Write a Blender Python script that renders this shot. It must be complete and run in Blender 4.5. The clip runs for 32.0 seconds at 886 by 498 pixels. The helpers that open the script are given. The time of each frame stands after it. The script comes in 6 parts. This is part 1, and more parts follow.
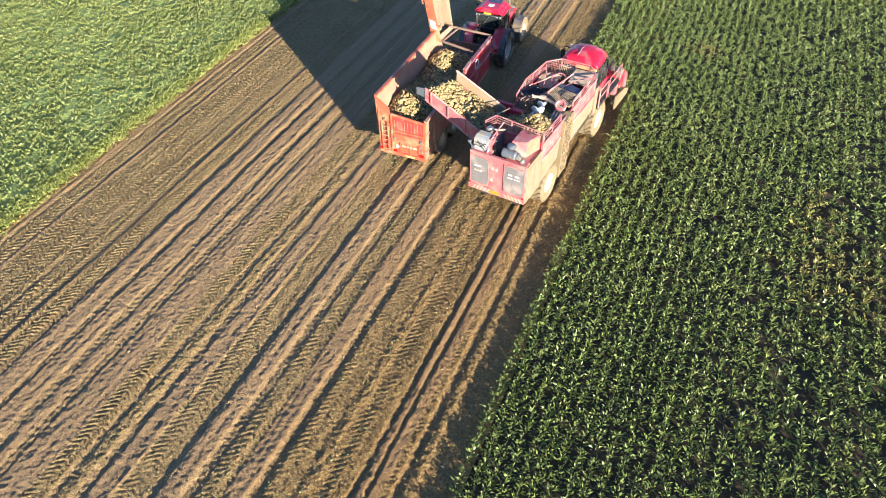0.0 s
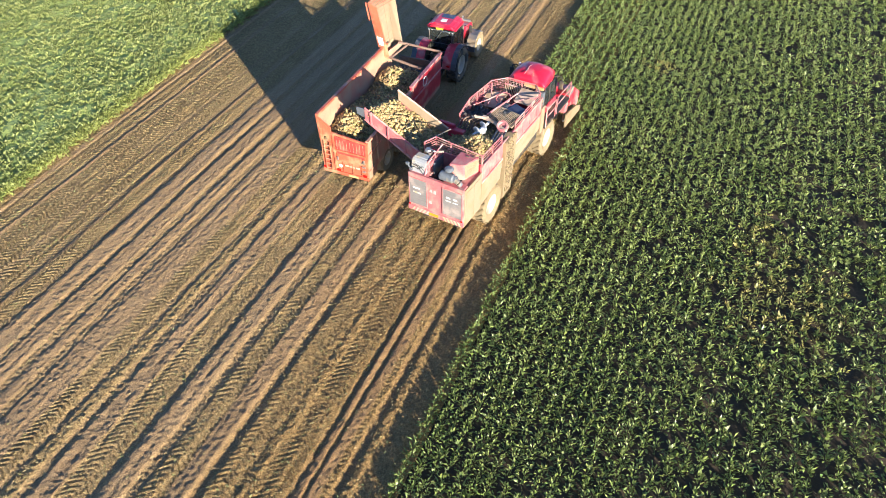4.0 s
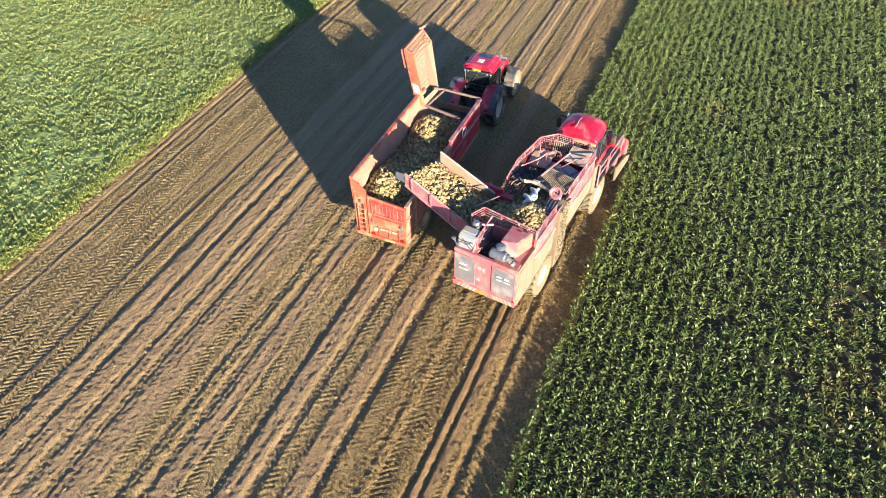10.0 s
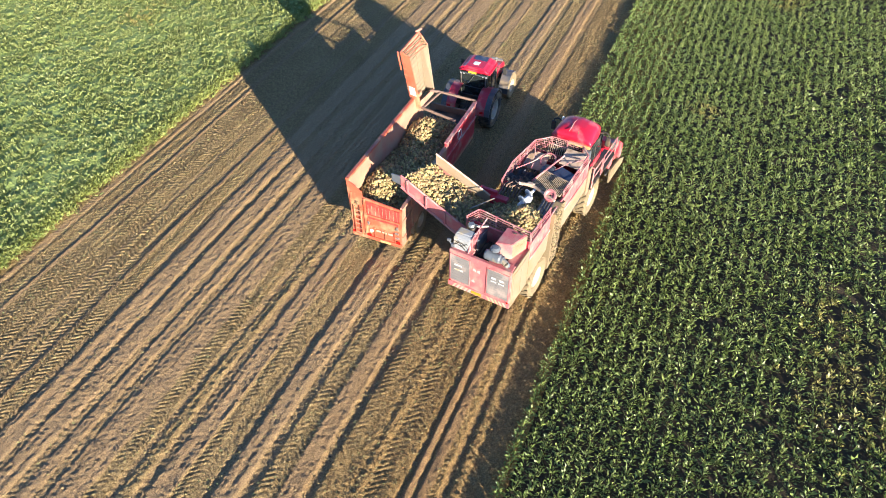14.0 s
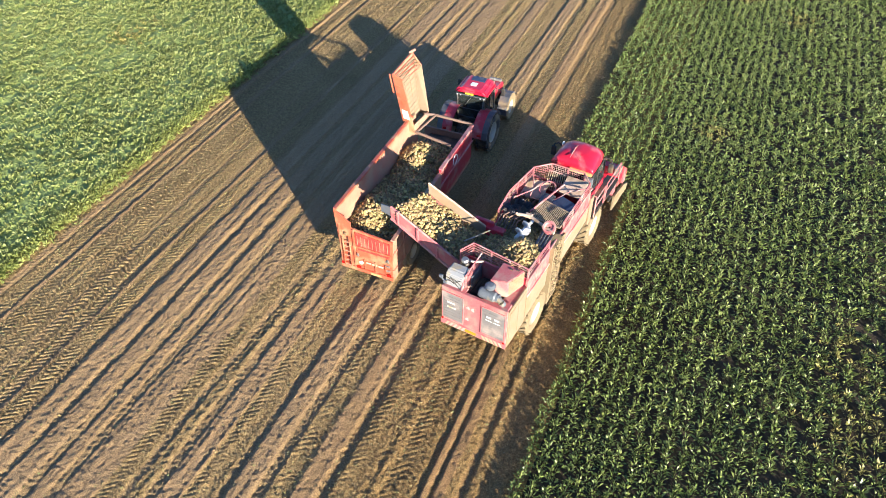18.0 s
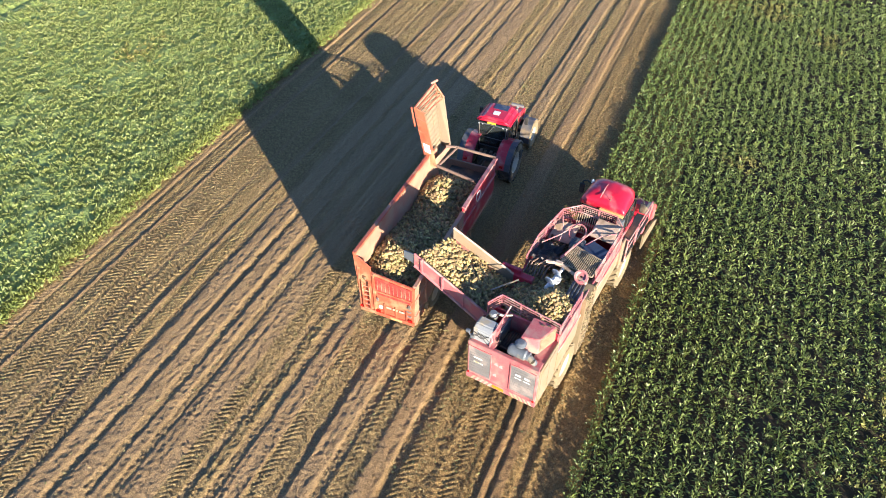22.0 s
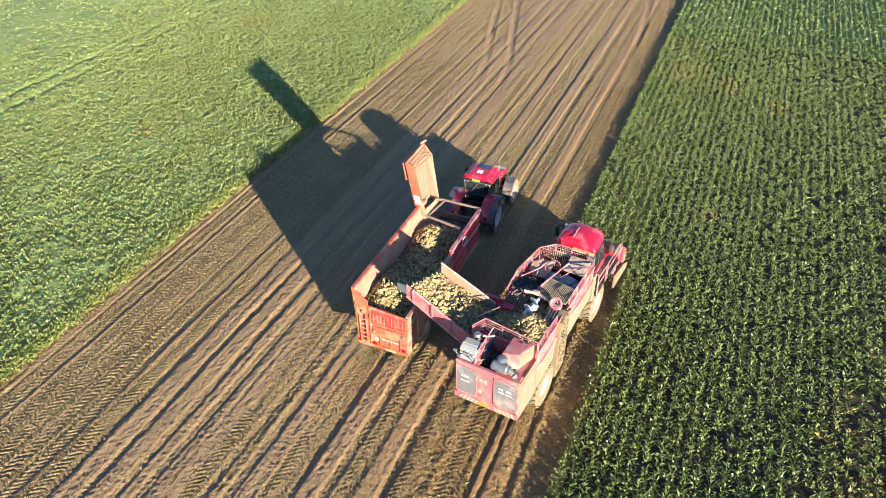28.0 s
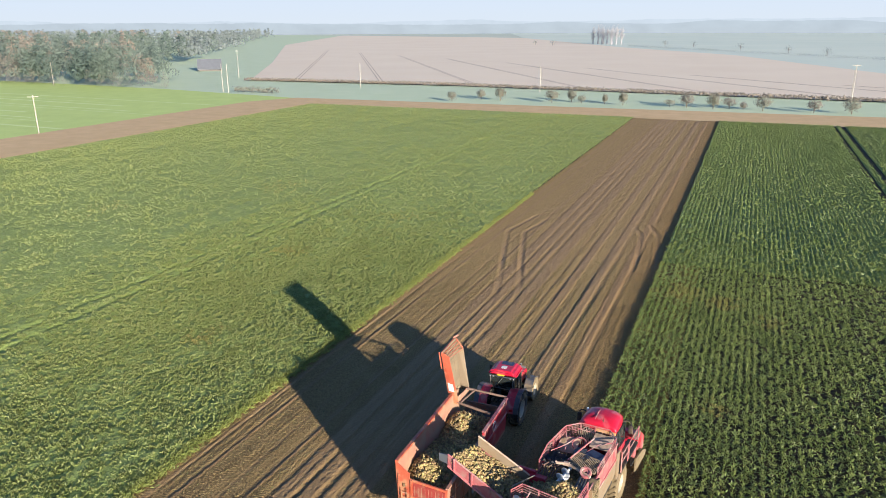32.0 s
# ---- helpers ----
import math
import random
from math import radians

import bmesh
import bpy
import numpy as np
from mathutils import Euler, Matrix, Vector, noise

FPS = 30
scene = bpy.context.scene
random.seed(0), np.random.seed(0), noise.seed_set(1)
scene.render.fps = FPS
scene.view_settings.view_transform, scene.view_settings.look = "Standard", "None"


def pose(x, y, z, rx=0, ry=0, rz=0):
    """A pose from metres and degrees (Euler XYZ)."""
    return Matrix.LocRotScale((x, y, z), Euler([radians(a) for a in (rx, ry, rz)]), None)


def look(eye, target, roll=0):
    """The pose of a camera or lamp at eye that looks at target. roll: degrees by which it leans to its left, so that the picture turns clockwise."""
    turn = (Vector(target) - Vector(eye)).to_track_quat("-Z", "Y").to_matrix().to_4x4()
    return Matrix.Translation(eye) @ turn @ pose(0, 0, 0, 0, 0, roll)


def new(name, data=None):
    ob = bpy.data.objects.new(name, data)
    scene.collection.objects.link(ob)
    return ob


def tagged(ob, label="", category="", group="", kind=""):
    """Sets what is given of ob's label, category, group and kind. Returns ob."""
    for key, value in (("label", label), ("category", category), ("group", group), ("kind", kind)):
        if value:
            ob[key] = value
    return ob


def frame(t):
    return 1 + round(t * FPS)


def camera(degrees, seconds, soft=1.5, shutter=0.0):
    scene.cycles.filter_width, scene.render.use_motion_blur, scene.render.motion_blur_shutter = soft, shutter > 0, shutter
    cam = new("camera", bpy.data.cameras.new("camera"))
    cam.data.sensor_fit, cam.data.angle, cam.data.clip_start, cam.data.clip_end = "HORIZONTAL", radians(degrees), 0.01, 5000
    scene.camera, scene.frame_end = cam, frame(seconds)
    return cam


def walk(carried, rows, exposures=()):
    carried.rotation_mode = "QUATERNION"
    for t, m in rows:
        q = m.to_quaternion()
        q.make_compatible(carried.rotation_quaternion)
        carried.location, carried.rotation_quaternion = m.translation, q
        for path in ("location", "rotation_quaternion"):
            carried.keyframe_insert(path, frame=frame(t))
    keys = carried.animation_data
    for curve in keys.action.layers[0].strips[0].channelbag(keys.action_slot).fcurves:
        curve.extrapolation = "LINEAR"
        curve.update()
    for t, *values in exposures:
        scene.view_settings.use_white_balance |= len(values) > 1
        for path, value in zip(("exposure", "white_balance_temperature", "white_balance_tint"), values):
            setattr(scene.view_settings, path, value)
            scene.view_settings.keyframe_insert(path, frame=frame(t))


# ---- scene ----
cam = camera(63.30, 32.0, soft=0.7)
PATH = [
    (0, (6.563, -10.602, 22.658), (0.693, 2.613, 8.841), -0.93),
    (0.5, (6.740, -10.944, 22.494), (0.829, 2.370, 8.790), -1.15),
    (1, (7.024, -10.944, 22.450), (1.123, 2.403, 8.774), -1.18),
    (1.5, (7.497, -10.709, 22.551), (1.636, 2.625, 8.846), -1.07),
    (2, (7.769, -10.179, 22.629), (2.009, 3.157, 8.881), -0.96),
    (2.5, (8.007, -9.729, 22.714), (2.311, 3.635, 8.968), -0.78),
    (3, (8.188, -9.133, 22.840), (2.509, 4.220, 9.076), -0.35),
    (3.5, (8.316, -8.717, 22.911), (2.643, 4.625, 9.135), -0.23),
    (5.5, (8.317, -8.649, 23.114), (2.694, 4.657, 9.282), -0.15),
    (6, (8.156, -8.726, 23.127), (2.521, 4.569, 9.288), -0.15),
    (6.5, (7.962, -8.770, 23.018), (2.298, 4.557, 9.223), -0.33),
    (7, (7.694, -8.586, 23.064), (2.001, 4.740, 9.279), -0.51),
    (7.5, (7.232, -8.107, 23.110), (1.534, 5.206, 9.315), -0.49),
    (8, (6.703, -7.445, 23.132), (0.989, 5.861, 9.336), -0.54),
    (8.5, (6.264, -6.702, 23.218), (0.495, 6.554, 9.398), -0.61),
    (9, (5.723, -6.029, 23.334), (-0.056, 7.186, 9.478), -0.75),
    (9.5, (5.226, -5.516, 23.631), (-0.491, 7.619, 9.674), -0.51),
    (10, (4.835, -5.172, 23.660), (-0.850, 7.974, 9.701), -0.34),
    (10.5, (4.542, -5.062, 23.775), (-1.106, 8.072, 9.790), -0.19),
    (11, (4.284, -5.068, 23.898), (-1.299, 8.046, 9.867), -0.11),
    (11.5, (4.240, -5.263, 23.925), (-1.326, 7.874, 9.909), 0.07),
    (12, (4.274, -5.427, 23.946), (-1.295, 7.720, 9.941), 0.08),
    (12.5, (4.399, -5.516, 23.938), (-1.205, 7.626, 9.943), -0.02),
    (13, (4.634, -5.659, 23.822), (-1.034, 7.548, 9.914), -0.22),
    (13.5, (4.672, -5.529, 23.933), (-0.910, 7.646, 9.959), 0.05),
    (14, (4.911, -5.301, 23.901), (-0.665, 7.888, 9.938), 0.15),
    (14.5, (5.112, -5.057, 23.814), (-0.468, 8.169, 9.887), 0.03),
    (16.5, (5.182, -4.228, 23.526), (-0.463, 9.074, 9.698), -0.09),
    (17, (5.094, -3.955, 23.469), (-0.623, 9.343, 9.667), -0.28),
    (17.5, (4.908, -3.641, 23.408), (-0.865, 9.666, 9.639), -0.28),
    (18, (4.622, -3.303, 23.372), (-1.171, 10.016, 9.623), -0.25),
    (18.5, (4.306, -2.944, 23.375), (-1.511, 10.383, 9.643), -0.24),
    (19, (3.915, -2.486, 23.550), (-1.872, 10.792, 9.759), -0.29),
    (19.5, (3.575, -2.028, 23.644), (-2.207, 11.233, 9.834), -0.32),
    (20, (3.392, -1.640, 23.609), (-2.462, 11.630, 9.838), -0.38),
    (20.5, (3.295, -1.238, 23.625), (-2.658, 11.973, 9.840), -0.56),
    (21, (3.178, -1.062, 23.642), (-2.812, 12.135, 9.860), -0.53),
    (21.5, (2.949, -1.155, 23.763), (-2.956, 12.056, 9.958), -0.11),
    (22, (2.811, -1.374, 23.864), (-3.010, 11.828, 10.014), 0.07),
    (22.5, (2.799, -1.635, 23.941), (-2.950, 11.428, 9.931), -0.00),
    (23, (2.814, -2.002, 24.048), (-2.916, 11.027, 9.998), -0.03),
    (23.5, (2.904, -2.410, 24.135), (-2.827, 10.606, 10.072), -0.25),
    (24, (2.996, -2.840, 24.264), (-2.720, 10.149, 10.170), -0.33),
    (24.5, (3.193, -3.232, 24.284), (-2.551, 9.752, 10.198), -0.49),
    (26.5, (4.162, -4.399, 24.414), (-1.866, 9.157, 11.002), -0.77),
    (27, (4.370, -4.640, 24.404), (-1.785, 9.314, 11.465), -0.91),
    (27.5, (4.509, -4.829, 24.379), (-1.732, 9.525, 11.929), -0.78),
    (28, (4.688, -4.980, 24.332), (-1.648, 9.753, 12.382), -0.51),
    (28.5, (4.994, -5.117, 23.941), (-1.518, 10.055, 12.653), -0.65),
    (29, (5.239, -5.352, 23.891), (-1.424, 10.119, 13.108), -0.61),
    (29.5, (5.328, -6.075, 24.253), (-1.463, 9.579, 13.820), -0.46),
    (30, (5.267, -6.973, 24.475), (-1.609, 8.962, 14.535), -0.43),
    (30.5, (5.318, -7.856, 24.487), (-1.791, 8.533, 15.495), -0.49),
    (31, (5.274, -8.809, 24.407), (-1.982, 8.053, 16.468), -0.57),
    (31.5, (5.113, -9.721, 24.292), (-2.228, 7.545, 17.364), -0.46),
    (32, (5.063, -10.734, 23.903), (-2.369, 6.858, 17.964), -0.28),
]
EXPOSURES = [(0.0, 1.78), (28.5, 1.76), (30.0, 1.66), (31.0, 1.38), (32.0, 1.04)]
walk(cam, [(t, look(eye, target, roll)) for t, eye, target, roll in PATH], EXPOSURES)

# ---- daylight: a low autumn sun behind the camera's right shoulder ----
SUN_AZ, SUN_EL = 128.0, 11.3   # clockwise from +y, and above the horizon, in degrees
sun_way = Vector((math.sin(radians(SUN_AZ)) * math.cos(radians(SUN_EL)), math.cos(radians(SUN_AZ)) * math.cos(radians(SUN_EL)), math.sin(radians(SUN_EL))))
world = bpy.data.worlds.new("daylight")
scene.world = world
world.use_nodes = True
wn = world.node_tree.nodes
sky = wn.new("ShaderNodeTexSky")
sky.sky_type = "NISHITA"
sky.sun_disc = False
sky.sun_elevation, sky.sun_rotation = radians(SUN_EL), radians(SUN_AZ)
sky.altitude, sky.air_density, sky.dust_density, sky.ozone_density = 50, 0.8, 0.2, 3.0
tint = wn.new("ShaderNodeMix")
tint.data_type, tint.blend_type = "RGBA", "MULTIPLY"
tint.inputs[0].default_value, tint.inputs[7].default_value = 1.0, (0.88, 0.97, 1.13, 1)
world.node_tree.links.new(sky.outputs[0], tint.inputs[6])
world.node_tree.links.new(tint.outputs[2], wn["Background"].inputs[0])
wn["Background"].inputs[1].default_value = 0.084
sun_data = bpy.data.lights.new("sun", "SUN")
sun_data.energy, sun_data.angle, sun_data.color = 5.0, radians(0.55), (1.0, 0.91, 0.75)
sun = new("sun", sun_data)
sun.matrix_world = look(tuple(sun_way * 100), (0, 0, 0))

# ---- materials ----
def surface(name, a, b, rough=0.6, scale=3.0, fine=40.0, bump=0.0, metal=0.0, vary=0.0, dirt=None, dirt_amount=0.0, dirt_scale=1.5, coat=0.0, island=False, translucent=0.0):
    """Two colours mixed by coarse and fine noise, with a little bump, wear in patches and a change from piece to piece."""
    m = bpy.data.materials.new(name)
    m.use_nodes = True
    t = m.node_tree
    n, l = t.nodes, t.links
    p = n["Principled BSDF"]
    geo = n.new("ShaderNodeTexCoord")
    if island:
        geo2 = n.new("ShaderNodeNewGeometry")
    c1 = n.new("ShaderNodeTexNoise")
    c1.inputs["Scale"].default_value, c1.inputs["Detail"].default_value = scale, 5
    c2 = n.new("ShaderNodeTexNoise")
    c2.inputs["Scale"].default_value, c2.inputs["Detail"].default_value = fine, 3
    for c in (c1, c2):
        l.new(geo.outputs["Object"], c.inputs["Vector"])
    add = n.new("ShaderNodeMath")
    add.operation = "MULTIPLY_ADD"
    add.inputs[1].default_value, add.inputs[2].default_value = 0.45, -0.0
    l.new(c2.outputs["Fac"], add.inputs[0])
    sm = n.new("ShaderNodeMath")
    sm.operation = "MULTIPLY_ADD"
    sm.inputs[1].default_value = 0.55
    l.new(c1.outputs["Fac"], sm.inputs[0])
    l.new(add.outputs[0], sm.inputs[2])
    ramp = n.new("ShaderNodeMapRange")
    ramp.inputs[1].default_value, ramp.inputs[2].default_value = 0.33, 0.67
    l.new(sm.outputs[0], ramp.inputs[0])
    mix = n.new("ShaderNodeMix")
    mix.data_type = "RGBA"
    mix.inputs[6].default_value, mix.inputs[7].default_value = (*a, 1), (*b, 1)
    l.new(ramp.outputs[0], mix.inputs[0])
    colour = mix.outputs[2]
    if vary:
        hsv = n.new("ShaderNodeHueSaturation")
        source = geo2.outputs["Random Per Island"] if island else n.new("ShaderNodeObjectInfo").outputs["Random"]
        val = n.new("ShaderNodeMapRange")
        val.inputs[3].default_value, val.inputs[4].default_value = 1 - vary, 1 + vary
        l.new(source, val.inputs[0])
        l.new(val.outputs[0], hsv.inputs["Value"])
        hue = n.new("ShaderNodeMapRange")
        hue.inputs[3].default_value, hue.inputs[4].default_value = 0.5 - vary * 0.05, 0.5 + vary * 0.05
        turn = n.new("ShaderNodeMath")
        turn.operation = "FRACT"
        mul = n.new("ShaderNodeMath")
        mul.operation = "MULTIPLY"
        mul.inputs[1].default_value = 7.13
        l.new(source, mul.inputs[0])
        l.new(mul.outputs[0], turn.inputs[0])
        l.new(turn.outputs[0], hue.inputs[0])
        l.new(hue.outputs[0], hsv.inputs["Hue"])
        l.new(colour, hsv.inputs["Color"])
        colour = hsv.outputs[0]
    if dirt:
        d = n.new("ShaderNodeTexNoise")
        d.inputs["Scale"].default_value, d.inputs["Detail"].default_value = dirt_scale, 6
        l.new(geo.outputs["Object"], d.inputs["Vector"])
        r = n.new("ShaderNodeMapRange")
        r.inputs[1].default_value, r.inputs[2].default_value = 0.62 - dirt_amount * 0.4, 0.80 - dirt_amount * 0.4
        l.new(d.outputs["Fac"], r.inputs[0])
        mx = n.new("ShaderNodeMix")
        mx.data_type = "RGBA"
        mx.inputs[7].default_value = (*dirt, 1)
        l.new(r.outputs[0], mx.inputs[0])
        l.new(colour, mx.inputs[6])
        colour = mx.outputs[2]
    l.new(colour, p.inputs["Base Color"])
    rr = n.new("ShaderNodeMapRange")
    rr.inputs[3].default_value, rr.inputs[4].default_value = max(0.05, rough - 0.1), min(1, rough + 0.12)
    l.new(c1.outputs["Fac"], rr.inputs[0])
    l.new(rr.outputs[0], p.inputs["Roughness"])
    p.inputs["Metallic"].default_value = metal
    p.inputs["Coat Weight"].default_value = coat
    if bump:
        bp = n.new("ShaderNodeBump")
        bp.inputs["Strength"].default_value, bp.inputs["Distance"].default_value = 0.8, bump
        l.new(sm.outputs[0], bp.inputs["Height"])
        l.new(bp.outputs[0], p.inputs["Normal"])
    if translucent:
        tr = n.new("ShaderNodeBsdfTranslucent")
        l.new(colour, tr.inputs["Color"])
        ms = n.new("ShaderNodeMixShader")
        ms.inputs[0].default_value = translucent
        l.new(p.outputs[0], ms.inputs[1])
        l.new(tr.outputs[0], ms.inputs[2])
        l.new(ms.outputs[0], n["Material Output"].inputs[0])
    return m


def glass(name, tint, rough=0.05):
    m = bpy.data.materials.new(name)
    m.use_nodes = True
    p = m.node_tree.nodes["Principled BSDF"]
    p.inputs["Base Color"].default_value = (*tint, 1)
    p.inputs["Transmission Weight"].default_value = 0.9
    p.inputs["Roughness"].default_value = rough
    p.inputs["IOR"].default_value = 1.2
    return m


def lamp_glass(name, col):
    return surface(name, col, tuple(c * 0.8 for c in col), rough=0.2, scale=20, coat=0.5)


def soil_material():
    """Lifted soil: tan where tyres smoothed it, yellowish with chopped leaf where they left treads, redder where freshly broken."""
    m = bpy.data.materials.new("lifted_soil")
    m.use_nodes = True
    t = m.node_tree
    n, l = t.nodes, t.links
    p = n["Principled BSDF"]
    pos = n.new("ShaderNodeNewGeometry")
    big = n.new("ShaderNodeTexNoise")
    big.inputs["Scale"].default_value, big.inputs["Detail"].default_value = 0.8, 6
    stretch = n.new("ShaderNodeMapping")
    stretch.inputs["Scale"].default_value = (3.0, 0.35, 1.0)
    l.new(pos.outputs["Position"], stretch.inputs["Vector"])
    l.new(stretch.outputs[0], big.inputs["Vector"])
    clod = n.new("ShaderNodeTexNoise")
    clod.inputs["Scale"].default_value, clod.inputs["Detail"].default_value = 9.0, 6
    clod.inputs["Roughness"].default_value = 0.65
    grain = n.new("ShaderNodeTexNoise")
    grain.inputs["Scale"].default_value, grain.inputs["Detail"].default_value = 22.0, 6
    grain.inputs["Roughness"].default_value = 0.7
    l.new(pos.outputs["Position"], clod.inputs["Vector"])
    l.new(pos.outputs["Position"], grain.inputs["Vector"])
    kind = n.new("ShaderNodeAttribute")
    kind.attribute_name = "residue"
    tan = n.new("ShaderNodeMix")
    tan.data_type = "RGBA"
    tan.inputs[6].default_value, tan.inputs[7].default_value = (0.240, 0.152, 0.078, 1), (0.392, 0.255, 0.135, 1)
    l.new(big.outputs["Fac"], tan.inputs[0])
    straw = n.new("ShaderNodeMix")
    straw.data_type = "RGBA"
    straw.inputs[6].default_value, straw.inputs[7].default_value = (0.180, 0.120, 0.052, 1), (0.440, 0.305, 0.130, 1)
    sharp = n.new("ShaderNodeMapRange")
    sharp.inputs[1].default_value, sharp.inputs[2].default_value = 0.38, 0.62
    l.new(clod.outputs["Fac"], sharp.inputs[0])
    l.new(sharp.outputs[0], straw.inputs[0])
    mix = n.new("ShaderNodeMix")
    mix.data_type = "RGBA"
    l.new(kind.outputs["Fac"], mix.inputs[0])
    l.new(tan.outputs[2], mix.inputs[6])
    l.new(straw.outputs[2], mix.inputs[7])
    speck = n.new("ShaderNodeMapRange")
    speck.inputs[1].default_value, speck.inputs[2].default_value = 0.36, 0.64
    speck.inputs[3].default_value, speck.inputs[4].default_value = 0.48, 1.46
    l.new(grain.outputs["Fac"], speck.inputs[0])
    mul = n.new("ShaderNodeMix")
    mul.data_type, mul.blend_type = "RGBA", "MULTIPLY"
    mul.inputs[0].default_value = 1.0
    l.new(mix.outputs[2], mul.inputs[6])
    l.new(speck.outputs[0], mul.inputs[7])
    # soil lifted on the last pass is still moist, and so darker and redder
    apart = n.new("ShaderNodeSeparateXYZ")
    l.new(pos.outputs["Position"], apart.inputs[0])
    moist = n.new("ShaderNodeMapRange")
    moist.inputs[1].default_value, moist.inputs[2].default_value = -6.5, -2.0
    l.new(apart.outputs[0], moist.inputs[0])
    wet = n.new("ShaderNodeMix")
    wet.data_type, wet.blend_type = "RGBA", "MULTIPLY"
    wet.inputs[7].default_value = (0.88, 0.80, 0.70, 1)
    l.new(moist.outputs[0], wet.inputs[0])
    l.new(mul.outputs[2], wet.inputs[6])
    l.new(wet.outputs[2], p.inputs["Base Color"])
    polish = n.new("ShaderNodeMapRange")
    polish.inputs[1].default_value, polish.inputs[2].default_value = 0.08, 0.35
    polish.inputs[3].default_value, polish.inputs[4].default_value = 0.76, 0.95
    l.new(kind.outputs["Fac"], polish.inputs[0])
    l.new(polish.outputs[0], p.inputs["Roughness"])
    p.inputs["Specular IOR Level"].default_value = 0.22
    b1 = n.new("ShaderNodeBump")
    b1.inputs["Strength"].default_value, b1.inputs["Distance"].default_value = 0.7, 0.045
    amt = n.new("ShaderNodeMapRange")
    amt.inputs[3].default_value, amt.inputs[4].default_value = 0.45, 1.0
    l.new(kind.outputs["Fac"], amt.inputs[0])
    l.new(amt.outputs[0], b1.inputs["Strength"])
    l.new(clod.outputs["Fac"], b1.inputs["Height"])
    b2 = n.new("ShaderNodeBump")
    b2.inputs["Strength"].default_value, b2.inputs["Distance"].default_value = 0.9, 0.055
    l.new(grain.outputs["Fac"], b2.inputs["Height"])
    l.new(b1.outputs[0], b2.inputs["Normal"])
    l.new(b2.outputs[0], p.inputs["Normal"])
    return m


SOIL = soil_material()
# soil colour darkened to stand for shade in the gaps between plants
SOIL_SHADED = surface("shaded_crop_soil", (0.040, 0.028, 0.017), (0.080, 0.055, 0.031), rough=0.95, scale=1.5, fine=14, bump=0.05)
HEADLAND = surface("headland_soil", (0.56, 0.375, 0.190), (0.70, 0.485, 0.265), rough=0.95, scale=0.25, fine=3.5, bump=0.10)
# paler than such soil is, the haze before it put into the colour
FIELD_BARE = surface("hazed_field_soil", (0.80, 0.655, 0.505), (0.86, 0.725, 0.575), rough=0.95, scale=0.02, fine=1.5, bump=0.1)
GRASS = surface("meadow_grass", (0.47, 0.59, 0.165), (0.58, 0.69, 0.225), rough=0.8, scale=0.15, fine=4, bump=0.1)
GRASS_PALE = surface("pasture_grass", (0.53, 0.63, 0.41), (0.61, 0.69, 0.48), rough=0.8, scale=0.1, fine=3, bump=0.1)
# ground colour lifted towards that of distant haze
GROUND = surface("hazed_open_ground", (0.50, 0.57, 0.47), (0.58, 0.60, 0.50), rough=0.95, scale=0.004, fine=0.1)
# lit copy of beet_leaf: sunlight put into a lighter, yellower colour
LEAF_SUNLIT = surface("sunlit_beet_leaf", (0.186, 0.220, 0.062), (0.262, 0.290, 0.100), rough=0.5, scale=0.35, fine=9, vary=0.18, island=True, translucent=0.20)
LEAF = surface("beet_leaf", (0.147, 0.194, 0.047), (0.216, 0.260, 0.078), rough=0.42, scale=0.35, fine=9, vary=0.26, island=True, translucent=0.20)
LEAF_YELLOW = surface("yellowed_beet_leaf", (0.23, 0.22, 0.06), (0.30, 0.265, 0.08), rough=0.5, scale=0.8, fine=9, vary=0.3, island=True, translucent=0.2)
LEAF_UNDER = surface("shaded_leaf_layer", (0.180, 0.238, 0.055), (0.335, 0.400, 0.118), rough=0.75, scale=0.9, fine=3.5, bump=0.30)
WEED = surface("edge_weed", (0.210, 0.250, 0.060), (0.300, 0.325, 0.092), rough=0.6, scale=1, fine=9, vary=0.3, island=True, translucent=0.2)
CHAFF_GREEN = surface("torn_green_leaf", (0.105, 0.125, 0.040), (0.21, 0.215, 0.075), rough=0.7, scale=2, fine=9, vary=0.4, island=True)
CHAFF = surface("chopped_leaf", (0.185, 0.142, 0.060), (0.31, 0.24, 0.112), rough=0.8, scale=2, fine=9, vary=0.35, island=True)
# tree and hedge leaf colours lightened and evened out to imitate haze
PINE = surface("conifer_leaf", (0.140, 0.190, 0.170), (0.195, 0.245, 0.212), rough=0.9, scale=0.05, fine=0.8, vary=0.07, island=True, translucent=0.45)
AUTUMN = surface("autumn_leaf", (0.270, 0.245, 0.212), (0.345, 0.308, 0.265), rough=0.9, scale=0.05, fine=0.8, vary=0.07, island=True, translucent=0.45)
HEDGE = surface("hedge_leaf", (0.265, 0.250, 0.200), (0.345, 0.320, 0.255), rough=0.9, scale=0.3, fine=2, vary=0.15, island=True, translucent=0.45)
HEDGE_BROWN = surface("brown_hedge_leaf", (0.340, 0.285, 0.235), (0.420, 0.355, 0.295), rough=0.9, scale=0.3, fine=2, vary=0.07, island=True, translucent=0.45)
BARK = surface("bark", (0.10, 0.075, 0.05), (0.18, 0.14, 0.10), rough=0.9, scale=2, fine=12, bump=0.02)
POLE_WOOD = surface("weathered_pole", (0.36, 0.33, 0.28), (0.48, 0.44, 0.38), rough=0.8, scale=1, fine=10)
DUST = (0.42, 0.32, 0.18)
